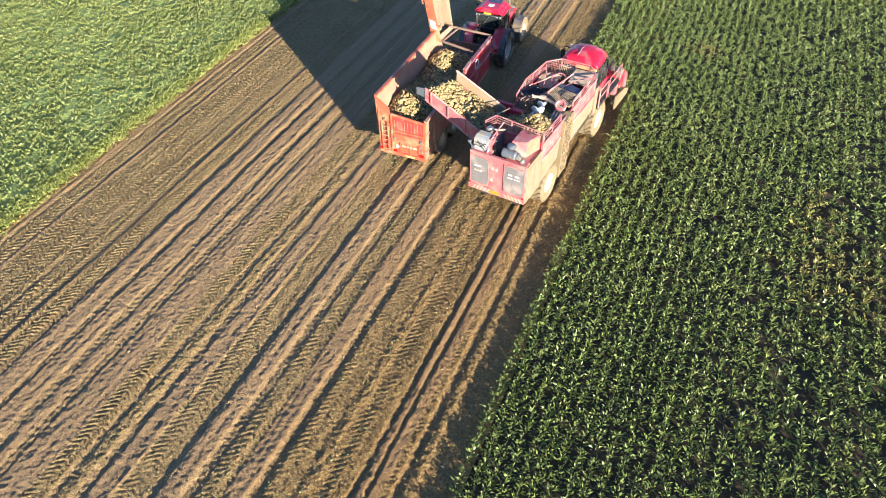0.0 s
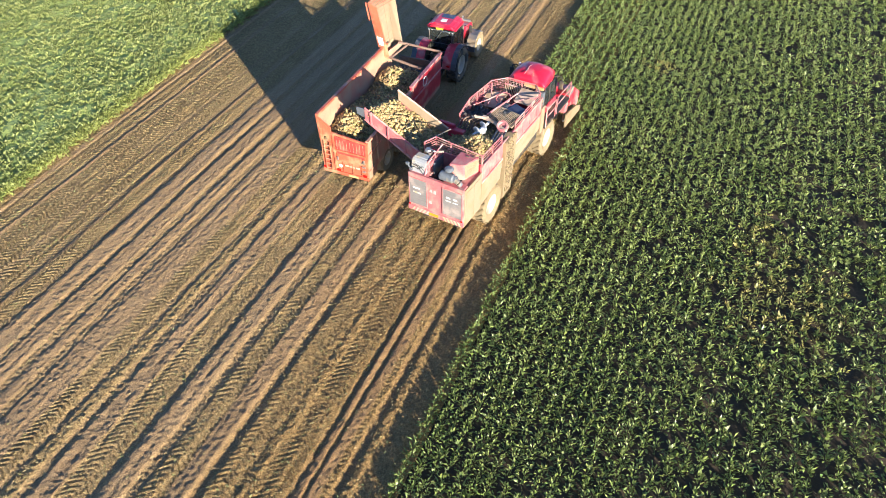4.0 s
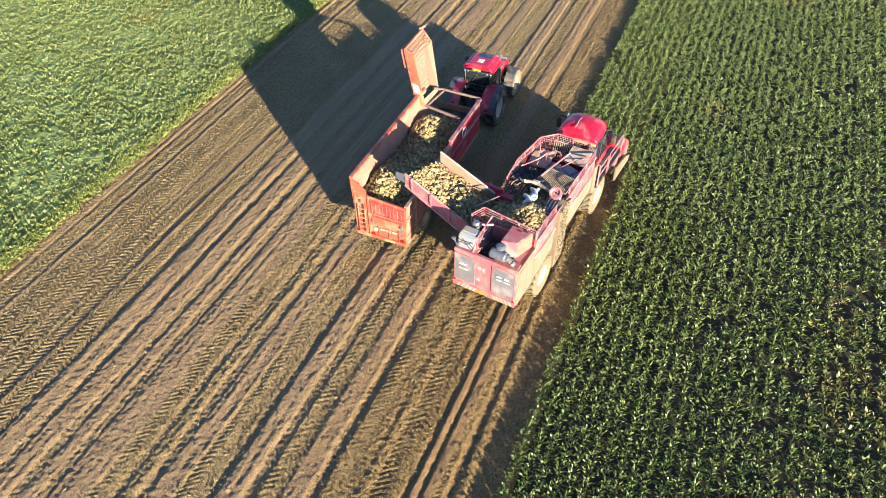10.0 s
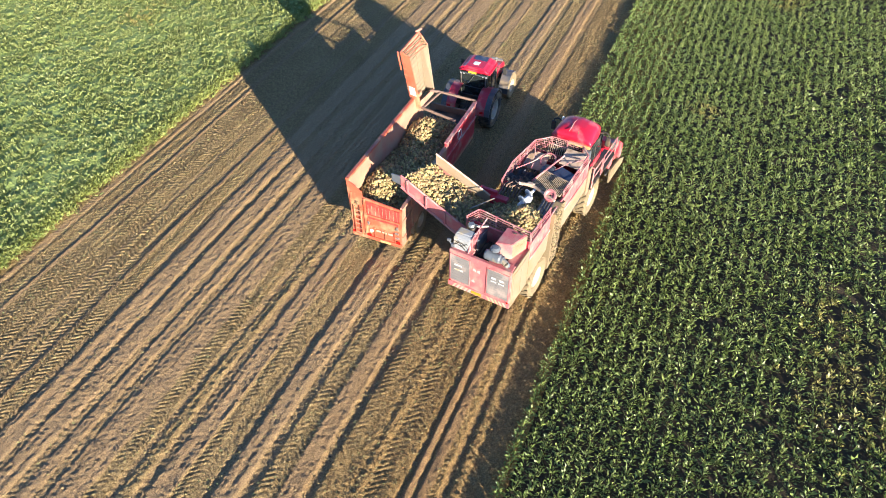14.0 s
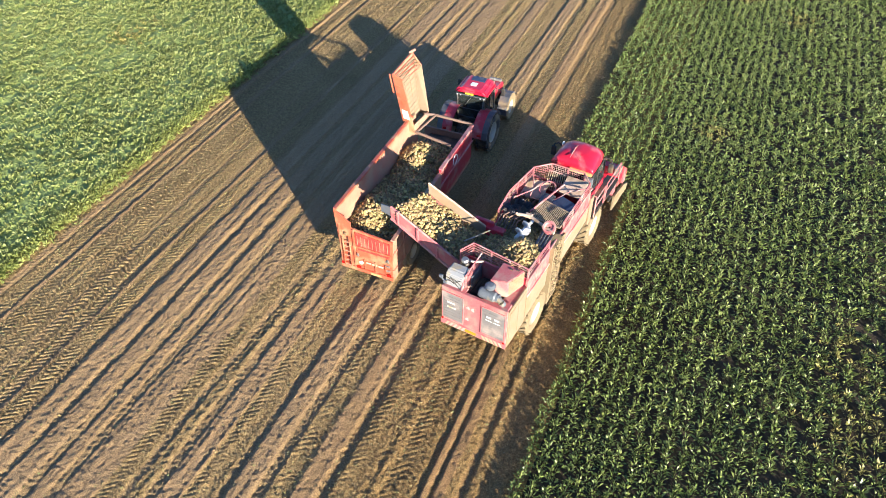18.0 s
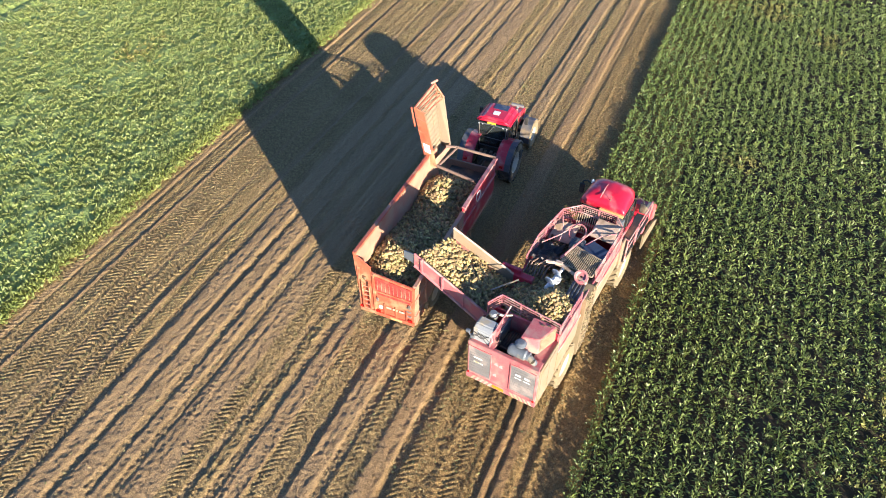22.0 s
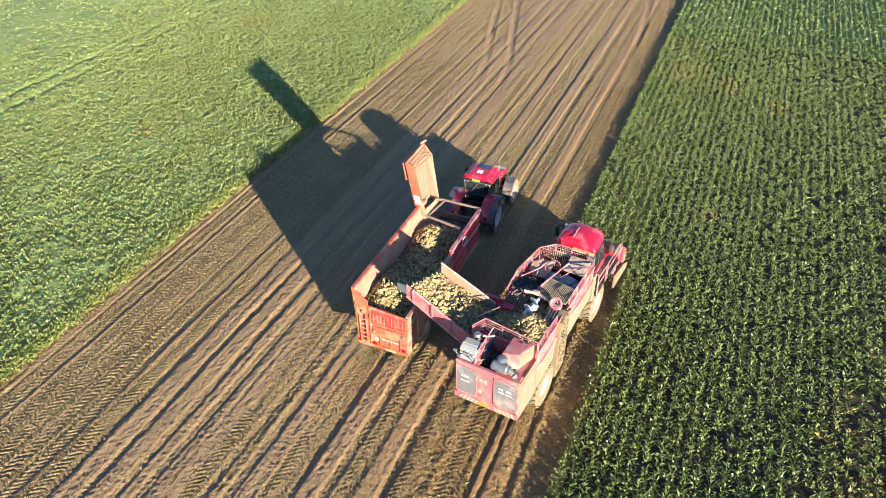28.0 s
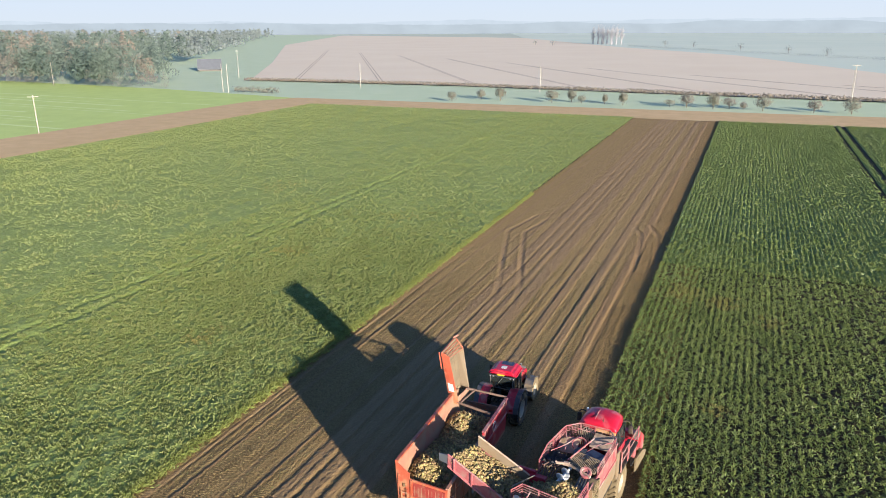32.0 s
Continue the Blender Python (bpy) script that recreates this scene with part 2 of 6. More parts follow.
RED = surface("harvester_red", (0.42, 0.014, 0.035), (0.50, 0.030, 0.055), rough=0.38, scale=1.2, fine=20, dirt=(0.46, 0.20, 0.18), dirt_amount=0.28, coat=0.25)
RED_DUSTY = surface("dusty_red_panel", (0.39, 0.085, 0.095), (0.48, 0.160, 0.165), rough=0.55, scale=1.3, fine=22, dirt=(0.40, 0.245, 0.205), dirt_amount=0.38, dirt_scale=1.9)
RED_ROOF = surface("cab_roof_red", (0.50, 0.010, 0.035), (0.56, 0.015, 0.045), rough=0.32, scale=0.8, fine=20, coat=0.3, dirt=(0.52, 0.11, 0.13), dirt_amount=0.18)
CREAM = surface("dust_coated_skirt", (0.225, 0.166, 0.112), (0.290, 0.218, 0.147), rough=0.75, scale=1.2, fine=18, dirt=(0.26, 0.175, 0.10), dirt_amount=0.35, bump=0.006)
ORANGE = surface("trailer_orange_red", (0.43, 0.078, 0.040), (0.48, 0.118, 0.068), rough=0.42, scale=1.0, fine=20, dirt=(0.45, 0.25, 0.14), dirt_amount=0.3)
ORANGE_WORN = surface("worn_trailer_wall", (0.38, 0.155, 0.105), (0.44, 0.22, 0.155), rough=0.6, scale=0.9, fine=16, dirt=(0.38, 0.24, 0.16), dirt_amount=0.5)
TRAILER_FLOOR = surface("scraped_floor", (0.20, 0.08, 0.07), (0.30, 0.14, 0.11), rough=0.5, scale=1, fine=14, metal=0.2)
STEEL = surface("worn_steel", (0.30, 0.29, 0.28), (0.42, 0.40, 0.38), rough=0.4, scale=2, fine=30, metal=0.7, dirt=DUST, dirt_amount=0.3)
GREY = surface("grey_housing", (0.085, 0.097, 0.115), (0.135, 0.150, 0.172), rough=0.45, scale=2, fine=20, dirt=DUST, dirt_amount=0.25)
DARK = surface("dark_metal", (0.02, 0.02, 0.022), (0.05, 0.045, 0.04), rough=0.6, scale=3, fine=30, dirt=(0.16, 0.11, 0.07), dirt_amount=0.3)
GRILLE = surface("dark_grille", (0.15, 0.14, 0.14), (0.22, 0.205, 0.20), rough=0.5, scale=2, fine=25, dirt=(0.42, 0.34, 0.30), dirt_amount=0.22, dirt_scale=1.1)
WHITE = surface("white_paint", (0.74, 0.72, 0.68), (0.80, 0.79, 0.76), rough=0.5, scale=3, fine=20, dirt=DUST, dirt_amount=0.2)
BLUE = surface("blue_sheet", (0.022, 0.036, 0.075), (0.040, 0.062, 0.120), rough=0.4, scale=2, fine=20, dirt=DUST, dirt_amount=0.05)
PALE_GREY = surface("pale_grey_housing", (0.27, 0.275, 0.285), (0.36, 0.362, 0.365), rough=0.5, scale=2, fine=20, dirt=DUST, dirt_amount=0.2)
TRASH = surface("leaf_and_soil", (0.110, 0.080, 0.046), (0.25, 0.185, 0.100), rough=0.9, scale=4, fine=20, vary=0.45, island=True)
FADED_EMBLEM = surface("faded_emblem", (0.56, 0.30, 0.30), (0.64, 0.40, 0.38), rough=0.5, scale=4, fine=20)
AMBER = lamp_glass("amber_lens", (0.75, 0.30, 0.03))
FADED_STRIP = surface("faded_orange_strip", (0.50, 0.27, 0.11), (0.58, 0.34, 0.16), rough=0.5, scale=3, fine=20)
YELLOW = surface("yellow_plate", (0.70, 0.50, 0.04), (0.75, 0.55, 0.06), rough=0.4, scale=5)
RED_LENS = lamp_glass("red_lens", (0.5, 0.01, 0.01))
TYRE = surface("tyre_rubber", (0.018, 0.018, 0.02), (0.035, 0.033, 0.032), rough=0.8, scale=2, fine=20, dirt=(0.20, 0.15, 0.09), dirt_amount=0.4)
TYRE_DUSTY = surface("dust_caked_tyre", (0.185, 0.136, 0.076), (0.255, 0.192, 0.112), rough=0.9, scale=1.5, fine=14, bump=0.01, dirt=(0.16, 0.115, 0.06), dirt_amount=0.2)
RIM_PALE = surface("pale_rim", (0.37, 0.34, 0.28), (0.47, 0.43, 0.355), rough=0.5, scale=3, fine=20, dirt=DUST, dirt_amount=0.4)
BRIGHT = surface("bright_worn_metal", (0.54, 0.55, 0.57), (0.64, 0.65, 0.66), rough=0.35, scale=3, fine=20, metal=0.2, dirt=DUST, dirt_amount=0.15)
BED_CREAM = surface("pale_slatted_bed", (0.225, 0.172, 0.112), (0.300, 0.235, 0.158), rough=0.7, scale=1.5, fine=18, dirt=(0.32, 0.24, 0.15), dirt_amount=0.3)
CHUTE = surface("worn_pink_chute", (0.44, 0.310, 0.235), (0.54, 0.395, 0.305), rough=0.6, scale=1.5, fine=18, dirt=(0.25, 0.17, 0.11), dirt_amount=0.35)
BLUEGREY = surface("dark_blue_grey_fender", (0.05, 0.055, 0.07), (0.09, 0.095, 0.11), rough=0.5, scale=2, fine=20, dirt=(0.2, 0.15, 0.1), dirt_amount=0.3)
RAIL = surface("rail_red", (0.39, 0.105, 0.112), (0.45, 0.160, 0.165), rough=0.5, scale=2, fine=20, dirt=(0.46, 0.31, 0.27), dirt_amount=0.35)
GATE_DARK = surface("dark_gate_panel", (0.26, 0.030, 0.028), (0.33, 0.055, 0.045), rough=0.5, scale=2, fine=20, dirt=(0.30, 0.15, 0.10), dirt_amount=0.3)
GLASS = glass("cab_glass", (0.22, 0.26, 0.26))
BEET = surface("sugar_beet", (0.19, 0.132, 0.054), (0.50, 0.385, 0.165), rough=0.7, scale=6, fine=25, vary=0.5, island=True, dirt=(0.16, 0.10, 0.05), dirt_amount=0.35, dirt_scale=9)
ROOF_SLATE = surface("dark_roof", (0.12, 0.128, 0.15), (0.16, 0.168, 0.19), rough=0.7, scale=0.5, fine=6)


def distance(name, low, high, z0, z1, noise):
    """A plain far backdrop that glows, haze put into its colour, with a slow change in height."""
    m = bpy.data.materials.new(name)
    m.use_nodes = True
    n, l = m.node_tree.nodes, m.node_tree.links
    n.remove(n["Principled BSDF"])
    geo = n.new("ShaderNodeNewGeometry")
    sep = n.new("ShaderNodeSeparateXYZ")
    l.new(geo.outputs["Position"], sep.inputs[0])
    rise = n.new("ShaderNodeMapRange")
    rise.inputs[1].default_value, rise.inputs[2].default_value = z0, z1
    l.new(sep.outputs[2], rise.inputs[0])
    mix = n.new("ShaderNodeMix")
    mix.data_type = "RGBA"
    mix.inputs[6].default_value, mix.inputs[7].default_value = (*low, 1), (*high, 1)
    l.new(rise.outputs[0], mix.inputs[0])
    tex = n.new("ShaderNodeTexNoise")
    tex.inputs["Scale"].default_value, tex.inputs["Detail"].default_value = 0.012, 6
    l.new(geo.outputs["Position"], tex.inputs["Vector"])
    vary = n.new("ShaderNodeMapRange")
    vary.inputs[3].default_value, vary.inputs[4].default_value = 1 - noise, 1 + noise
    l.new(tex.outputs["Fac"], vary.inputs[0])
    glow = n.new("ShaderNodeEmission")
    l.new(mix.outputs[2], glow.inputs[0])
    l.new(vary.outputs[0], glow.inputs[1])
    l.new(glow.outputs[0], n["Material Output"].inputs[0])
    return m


# haze is painted into these glowing backdrops, paler the further off
GLOW_WOODS = distance("glowing_hazed_woods", (0.265, 0.305, 0.340), (0.272, 0.318, 0.362), 0, 50, 0.14)
GLOW_HILLS = distance("glowing_hazed_hills", (0.315, 0.360, 0.408), (0.320, 0.370, 0.430), 0, 90, 0.10)
GLOW_SKY = distance("glowing_sky_haze", (0.355, 0.400, 0.455), (0.320, 0.392, 0.505), 60, 420, 0.0)
# these three tree colours are lightened to carry the distance haze
TWIGS = surface("hazed_bare_twigs", (0.52, 0.50, 0.515), (0.60, 0.575, 0.59), rough=0.9, scale=0.05, fine=0.5, vary=0.06, island=True, translucent=0.45)
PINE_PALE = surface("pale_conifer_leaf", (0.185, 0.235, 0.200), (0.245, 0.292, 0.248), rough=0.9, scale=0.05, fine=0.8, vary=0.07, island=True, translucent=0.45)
RUSSET = surface("russet_leaf", (0.350, 0.285, 0.235), (0.420, 0.345, 0.285), rough=0.9, scale=0.05, fine=0.8, vary=0.07, island=True, translucent=0.45)
# dusty brown of tubes and hoses; on the trailer's front wall painted shade
DUSTY_AND_SHADED = surface("dusty_and_shaded_brown", (0.13, 0.080, 0.062), (0.20, 0.130, 0.100), rough=0.7, scale=3, fine=20)
SLAT_TAN = surface("earthy_slat", (0.235, 0.175, 0.115), (0.345, 0.265, 0.180), rough=0.7, scale=3, fine=20)
# far leaf and fields, paled and blued in colour to stand for haze
HAZE_LEAF = surface("haze_tinted_leaf", (0.250, 0.295, 0.295), (0.320, 0.350, 0.345), rough=0.9, scale=0.02, fine=0.3, vary=0.15, island=True, translucent=0.45)
HAZED_FIELD = surface("haze_tinted_fields", (0.58, 0.66, 0.57), (0.68, 0.73, 0.63), rough=1, scale=0.002, fine=0.01)


# ---- building helpers ----
def link_mesh(name, bm, material, parent=None, label="", smooth=False):
    me = bpy.data.meshes.new(name)
    bmesh.ops.recalc_face_normals(bm, faces=bm.faces)
    bm.to_mesh(me)
    bm.free()
    me.materials.append(material)
    if smooth:
        for f in me.polygons:
            f.use_smooth = True
    ob = new(name, me)
    if parent is not None:
        ob.parent = parent
    if label:
        ob["label"] = label
    return ob


def part(name, bm, material, parent, label="", smooth=False):
    return link_mesh(name, bm, material, parent, label, smooth)


def thing(name, at, label, category, group="", kind=""):
    ob = new(name)
    ob.matrix_basis = at
    ob.empty_display_size = 0.3
    return tagged(ob, label, category, group, kind)


def mesh_from_arrays(name, verts, tris, material, attribute=None):
    me = bpy.data.meshes.new(name)
    verts = np.ascontiguousarray(verts, np.float32)
    tris = np.ascontiguousarray(tris, np.int32)
    k = tris.shape[1]
    me.vertices.add(len(verts))
    me.vertices.foreach_set("co", verts.ravel())
    me.loops.add(tris.size)
    me.loops.foreach_set("vertex_index", tris.ravel())
    me.polygons.add(len(tris))
    me.polygons.foreach_set("loop_start", np.arange(len(tris), dtype=np.int32) * k)
    me.update(calc_edges=True)
    if attribute is not None:
        at = me.attributes.new("residue", "FLOAT", "POINT")
        at.data.foreach_set("value", np.ascontiguousarray(attribute, np.float32))
    me.materials.append(material)
    return new(name, me)


def box(bm, x0, x1, y0, y1, z0, z1, bevel=0.0, m=None):
    made = bmesh.ops.create_cube(bm, size=1.0)["verts"]
    mat = Matrix.Translation(((x0 + x1) / 2, (y0 + y1) / 2, (z0 + z1) / 2)) @ Matrix.Diagonal((abs(x1 - x0), abs(y1 - y0), abs(z1 - z0), 1))
    if m is not None:
        mat = m @ mat
    bmesh.ops.transform(bm, matrix=mat, verts=made)
    if bevel:
        edges = list({e for v in made for e in v.link_edges})
        bmesh.ops.bevel(bm, geom=edges, offset=bevel, segments=2, affect="EDGES", profile=0.6)
    return bm


def rod(bm, a, b, r, n=8):
    a, b = Vector(a), Vector(b)
    way = b - a
    made = bmesh.ops.create_cone(bm, cap_ends=True, segments=n, radius1=r, radius2=r, depth=way.length)["verts"]
    bmesh.ops.transform(bm, matrix=Matrix.Translation((a + b) / 2) @ way.to_track_quat("Z", "Y").to_matrix().to_4x4(), verts=made)
    return bm


def pipe(bm, pts, r, n=8):
    for a, b in zip(pts, pts[1:]):
        rod(bm, a, b, r, n)
    return bm


def prism(bm, outline, axis, a, b):
    """A closed outline in the two other axes, drawn out along an axis from a to b."""
    def at(p, v):
        q = [p[0], p[1]]
        q.insert("xyz".index(axis), v)
        return q
    lo = [bm.verts.new(at(p, a)) for p in outline]
    hi = [bm.verts.new(at(p, b)) for p in outline]
    bm.faces.new(lo)
    bm.faces.new(hi[::-1])
    for i in range(len(outline)):
        j = (i + 1) % len(outline)
        bm.faces.new((lo[i], hi[i], hi[j], lo[j]))
    return bm


def slab(bm, corners, thick):
    """A plate with four corners and a thickness towards its back."""
    c = [Vector(p) for p in corners]
    nrm = (c[1] - c[0]).cross(c[3] - c[0]).normalized() * thick
    lo = [bm.verts.new(p) for p in c]
    hi = [bm.verts.new(p - nrm) for p in c]
    bm.faces.new(lo)
    bm.faces.new(hi[::-1])
    for i in range(4):
        j = (i + 1) % 4
        bm.faces.new((lo[i], hi[i], hi[j], lo[j]))
    return bm


def lathe(bm, profile, axis="x", n=28, m=None):
    """A closed turned shape from (radius, along) pairs."""
    rings = []
    for k in range(n):
        a = 2 * math.pi * k / n
        ring = []
        for r, h in profile:
            p = Vector((h, r * math.cos(a), r * math.sin(a))) if axis == "x" else Vector((r * math.cos(a), r * math.sin(a), h))
            ring.append(bm.verts.new(m @ p if m is not None else p))
        rings.append(ring)
    for k in range(n):
        q = rings[(k + 1) % n]
        for i in range(len(profile) - 1):
            bm.faces.new((rings[k][i], rings[k][i + 1], q[i + 1], q[i]))
    return bm

# ---- ground ----
EDGE_L, EDGE_BACK, EDGE_FRONT, LIFT_Y = -23.05, 1.75, -1.75, 27.3   # borders of the lifted strip, and where the lifter stands
FIELD_END = 188.0


def lattice(ix, iy, seed):
    h = (ix.astype(np.int64) * 374761393 + iy.astype(np.int64) * 668265263 + seed * 974634777) & 0x7FFFFFFF
    h = ((h ^ (h >> 13)) * 1274126177) & 0x7FFFFFFF
    return ((h ^ (h >> 16)) & 0xFFFF) / 65535.0


def smooth_noise(x, y, seed):
    ix, iy = np.floor(x), np.floor(y)
    fx, fy = x - ix, y - iy
    fx, fy = fx * fx * (3 - 2 * fx), fy * fy * (3 - 2 * fy)
    a, b = lattice(ix, iy, seed), lattice(ix + 1, iy, seed)
    c, d = lattice(ix, iy + 1, seed), lattice(ix + 1, iy + 1, seed)
    return (a * (1 - fx) + b * fx) * (1 - fy) + (c * (1 - fx) + d * fx) * fy - 0.5


# Bands across the strip: where each begins, and its kind
BAND_START = [
    -23.4, -22.5, -22.2, -22.03, -21.25, -21, -20.8, -19.8, -18.81, -18.56, -17.68, -17.34, -17.15, -16.36, -16.05, -15.1,
    -14.79, -13.96, -13.55, -13.03, -12.62, -11.62, -11.38, -10.65, -10.34, -9.83, -9.41, -8.59, -7.55, -7.24, -6.42, -6,
    -5.12, -4.87, -4.35, -3.94, -3.15, -2.91, -2.39, -1.26, -1.06, -0.79, -0.64, -0.23, 0.08, 0.39, 0.75, 2.3,
]
BAND_KIND = "LRFTFRTTFTFRTFRFRFRFRRTFLFRDFRFTRRFTLLTFRFRTFLMM"
# kind: height, tread depth, roughness, leaf residue
KINDS = {
    "T": (0.045, 0.035, 0.02, 0.75),   # tyre tread
    "D": (0.010, 0.030, 0.03, 0.70),   # tread at the bottom of a rut
    "R": (0.090, 0.000, 0.038, 0.10),  # smooth ridge
    "F": (0.000, 0.000, 0.03, 0.35),   # furrow
    "L": (0.065, 0.000, 0.05, 0.75),   # ridge strewn with chopped leaf
    "M": (0.030, 0.000, 0.04, 0.60),   # rough ground between
}
band_x = np.array(BAND_START)
band_v = np.array([KINDS[k] for k in BAND_KIND])
# A turning tractor's two wheel marks, further up the strip
TURN_LINE = [(-13.2, 36), (-13.4, 46), (-14.2, 51), (-17.3, 62), (-19.4, 70), (-18.2, 78), (-14.2, 82.5), (-10.4, 81.6), (-7.7, 80.1), (-5.7, 78.4), (-4.3, 74.4), (-3.4, 66.7), (-3.1, 60), (-3.0, 36)]


def band_values(x, y, soft=0.05):
    wob = smooth_noise(x * 0.7, y * 0.12, 5) * 0.07 + smooth_noise(x * 2.5, y * 2.2, 6) * 0.04 + smooth_noise(x * 4.0, y * 6.5, 7) * 0.06
    xx = x + wob
    i = np.clip(np.searchsorted(band_x, xx) - 1, 0, len(band_x) - 2)
    near = band_v[i]
    nxt = band_v[np.clip(i + 1, 0, len(band_x) - 1)]
    d = np.clip((xx - (band_x[i + 1] - soft)) / soft, 0, 1)[..., None]
    return near * (1 - d) + nxt * d


def turn_distance(x, y):
    best = np.full(x.shape, 1e9)
    for (ax, ay), (bx, by) in zip(TURN_LINE, TURN_LINE[1:]):
        dx, dy = bx - ax, by - ay
        k = np.clip(((x - ax) * dx + (y - ay) * dy) / (dx * dx + dy * dy), 0, 1)
        d = np.hypot(x - ax - k * dx, y - ay - k * dy)
        best = np.minimum(best, d)
    return best


def strip_surface(x, y, lugs=True):
    v = band_values(x, y)
    h, tread, rough, residue = v[..., 0].copy(), v[..., 1], v[..., 2], v[..., 3].copy()
    h *= np.where(x > -8.7, 0.88, np.where(x > -16.2, 0.62, 0.50)) + 0.5 * smooth_noise(x * 0.5, y * 0.13, 11)
    fade = 1 - 0.7 * np.clip((y - 40) / 60, 0, 1)
    h = h + fade * (0.034 * smooth_noise(x * 6.0, y * 0.16, 41) + 0.030 * smooth_noise(x * 3.1, y * 0.10, 42))
    if lugs:
        i = np.clip(np.searchsorted(band_x, x) - 1, 0, len(band_x) - 2)
        mid = (band_x[i] + band_x[i + 1]) / 2
        # beyond the middle passes the wheel marks lie side by side with no bare ground between
        packed = x < -16.2
        track = np.floor((x + 23.4) / 0.92)
        mid = np.where(packed, -23.4 + (track + 0.5) * 0.92, mid)
        i = np.where(packed, track.astype(int), i)
        tread = np.where(packed, np.maximum(np.abs(tread), 0.030 * (np.abs(x - mid) < 0.41)), tread)
        slant = np.where(x < mid, 1.0, -1.0)
        # each wheel pass has its own lug spacing; the prints are long bars parted by narrow grooves
        pitch = 0.205 + 0.06 * lattice(i, i * 0, 17)
        ph = (y - slant * (x - mid) * 0.80 + 0.10 * smooth_noise(x * 1.4, y * 1.4, 21)) / pitch
        saw = np.abs((ph % 1.0) - 0.5) * 2
        worn = (1.0 + 1.3 * smooth_noise(x * 0.8, y * 0.6, 22) + 0.9 * smooth_noise(x * 3.0, y * 2.4, 23)).clip(0.1, 1.6)
        h = h + np.where(x > -9.3, 0.80, 1.40) * np.abs(tread) * (np.clip((saw - 0.15) * 3.6, 0, 1) - 0.45) * worn
        quiet = 1 - 0.55 * (np.abs(tread) > 0.01)
        tick = np.abs(((y - x * 0.4 + 0.2 * smooth_noise(x * 2, y * 2, 24)) / 0.30) % 1.0 - 0.5) * 2
        h = h + 0.018 * np.clip(0.06 - h, 0, 0.06) / 0.06 * (tick - 0.4) * (np.abs(tread) < 0.01)
        h = h + (rough + 0.006) * quiet * (0.5 * smooth_noise(x * 5.0, y * 2.5, 31) + 0.95 * smooth_noise(x * 11, y * 10, 32))
    else:
        h = h + 0.040 * smooth_noise(x * 7.0, y * 2.2, 33) + 0.022 * smooth_noise(x * 4.0, y * 1.1, 34)
    h = h * (1 - 0.55 * np.clip((y - 30) / 45, 0, 1))
    d = turn_distance(x, y)
    off = np.abs(d - 1.0)
    mark = np.clip(1.5 - off / 0.22, 0, 1)
    berm = np.clip(1 - np.abs(off - 0.46) / 0.16, 0, 1)
    clear = (0.95 + 1.1 * smooth_noise(x * 0.35, y * 0.22, 52)).clip(0, 1) * np.clip((y - np.where(x < -9, 44, 56)) / 9, 0, 1) * np.where((y > 79) & (x > -18), 0.35, 1.0)
    h = h * (1 - 0.7 * mark * clear) - 0.040 * mark * clear + 0.026 * berm * clear * (0.7 + 0.6 * smooth_noise(x * 1.3, y * 1.3, 51))
    residue = residue * (1 - mark * clear)
    return h, residue


def grid_mesh(name, xs, ys, height, material, residue=None):
    gx, gy = np.meshgrid(xs, ys)
    h, r = height(gx, gy)
    v = np.stack([gx, gy, h], -1).reshape(-1, 3)
    nx, ny = len(xs), len(ys)
    k = (np.arange(ny - 1)[:, None] * nx + np.arange(nx - 1)[None]).ravel()
    quads = np.stack([k, k + 1, k + nx + 1, k + nx], -1)
    ob = mesh_from_arrays(name, v, quads, material, r.ravel())
    for f in ("use_smooth",):
        ob.data.polygons.foreach_set(f, np.ones(len(quads), bool))
    return ob


def flat_patch(name, corners, z, material, label, category):
    bm = bmesh.new()
    lo = [bm.verts.new((x, y, z)) for x, y in corners]
    bm.faces.new(lo)
    return tagged(link_mesh(name, bm, material), label, category, kind="structure")


flat_patch("ground", [(-6000, -6000), (6000, -6000), (6000, 6000), (-6000, 6000)], -0.6, GROUND, "open farmland stretching out to the hazy horizon", "ground")
flat_patch("crop_ground", [(-124.5, -120), (90, -120), (90, FIELD_END), (-124.5, FIELD_END)], -0.04, SOIL_SHADED, "soil beneath the beet crop, darkened in colour for the leaves' shade", "ground")
def growing(a, b, first, last):
    """Steps from a to b that widen evenly with the distance."""
    out, y = [], a
    while y < b:
        out.append(y)
        y += first + (last - first) * min(1.0, max(0.0, (y - a) / (b - a)))
    return np.array(out + [b])


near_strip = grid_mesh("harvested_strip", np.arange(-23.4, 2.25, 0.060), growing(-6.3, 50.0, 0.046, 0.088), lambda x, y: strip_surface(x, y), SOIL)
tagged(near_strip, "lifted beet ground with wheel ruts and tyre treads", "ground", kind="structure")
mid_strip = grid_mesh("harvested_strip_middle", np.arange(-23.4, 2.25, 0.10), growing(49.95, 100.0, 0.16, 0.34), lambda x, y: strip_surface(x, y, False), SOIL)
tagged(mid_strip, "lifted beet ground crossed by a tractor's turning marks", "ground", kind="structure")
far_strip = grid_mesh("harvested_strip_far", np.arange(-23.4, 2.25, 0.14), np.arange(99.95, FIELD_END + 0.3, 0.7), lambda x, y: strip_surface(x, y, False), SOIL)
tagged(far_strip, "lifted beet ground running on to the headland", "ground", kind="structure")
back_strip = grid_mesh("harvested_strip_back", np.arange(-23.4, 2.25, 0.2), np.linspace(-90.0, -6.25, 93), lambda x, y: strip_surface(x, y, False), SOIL)
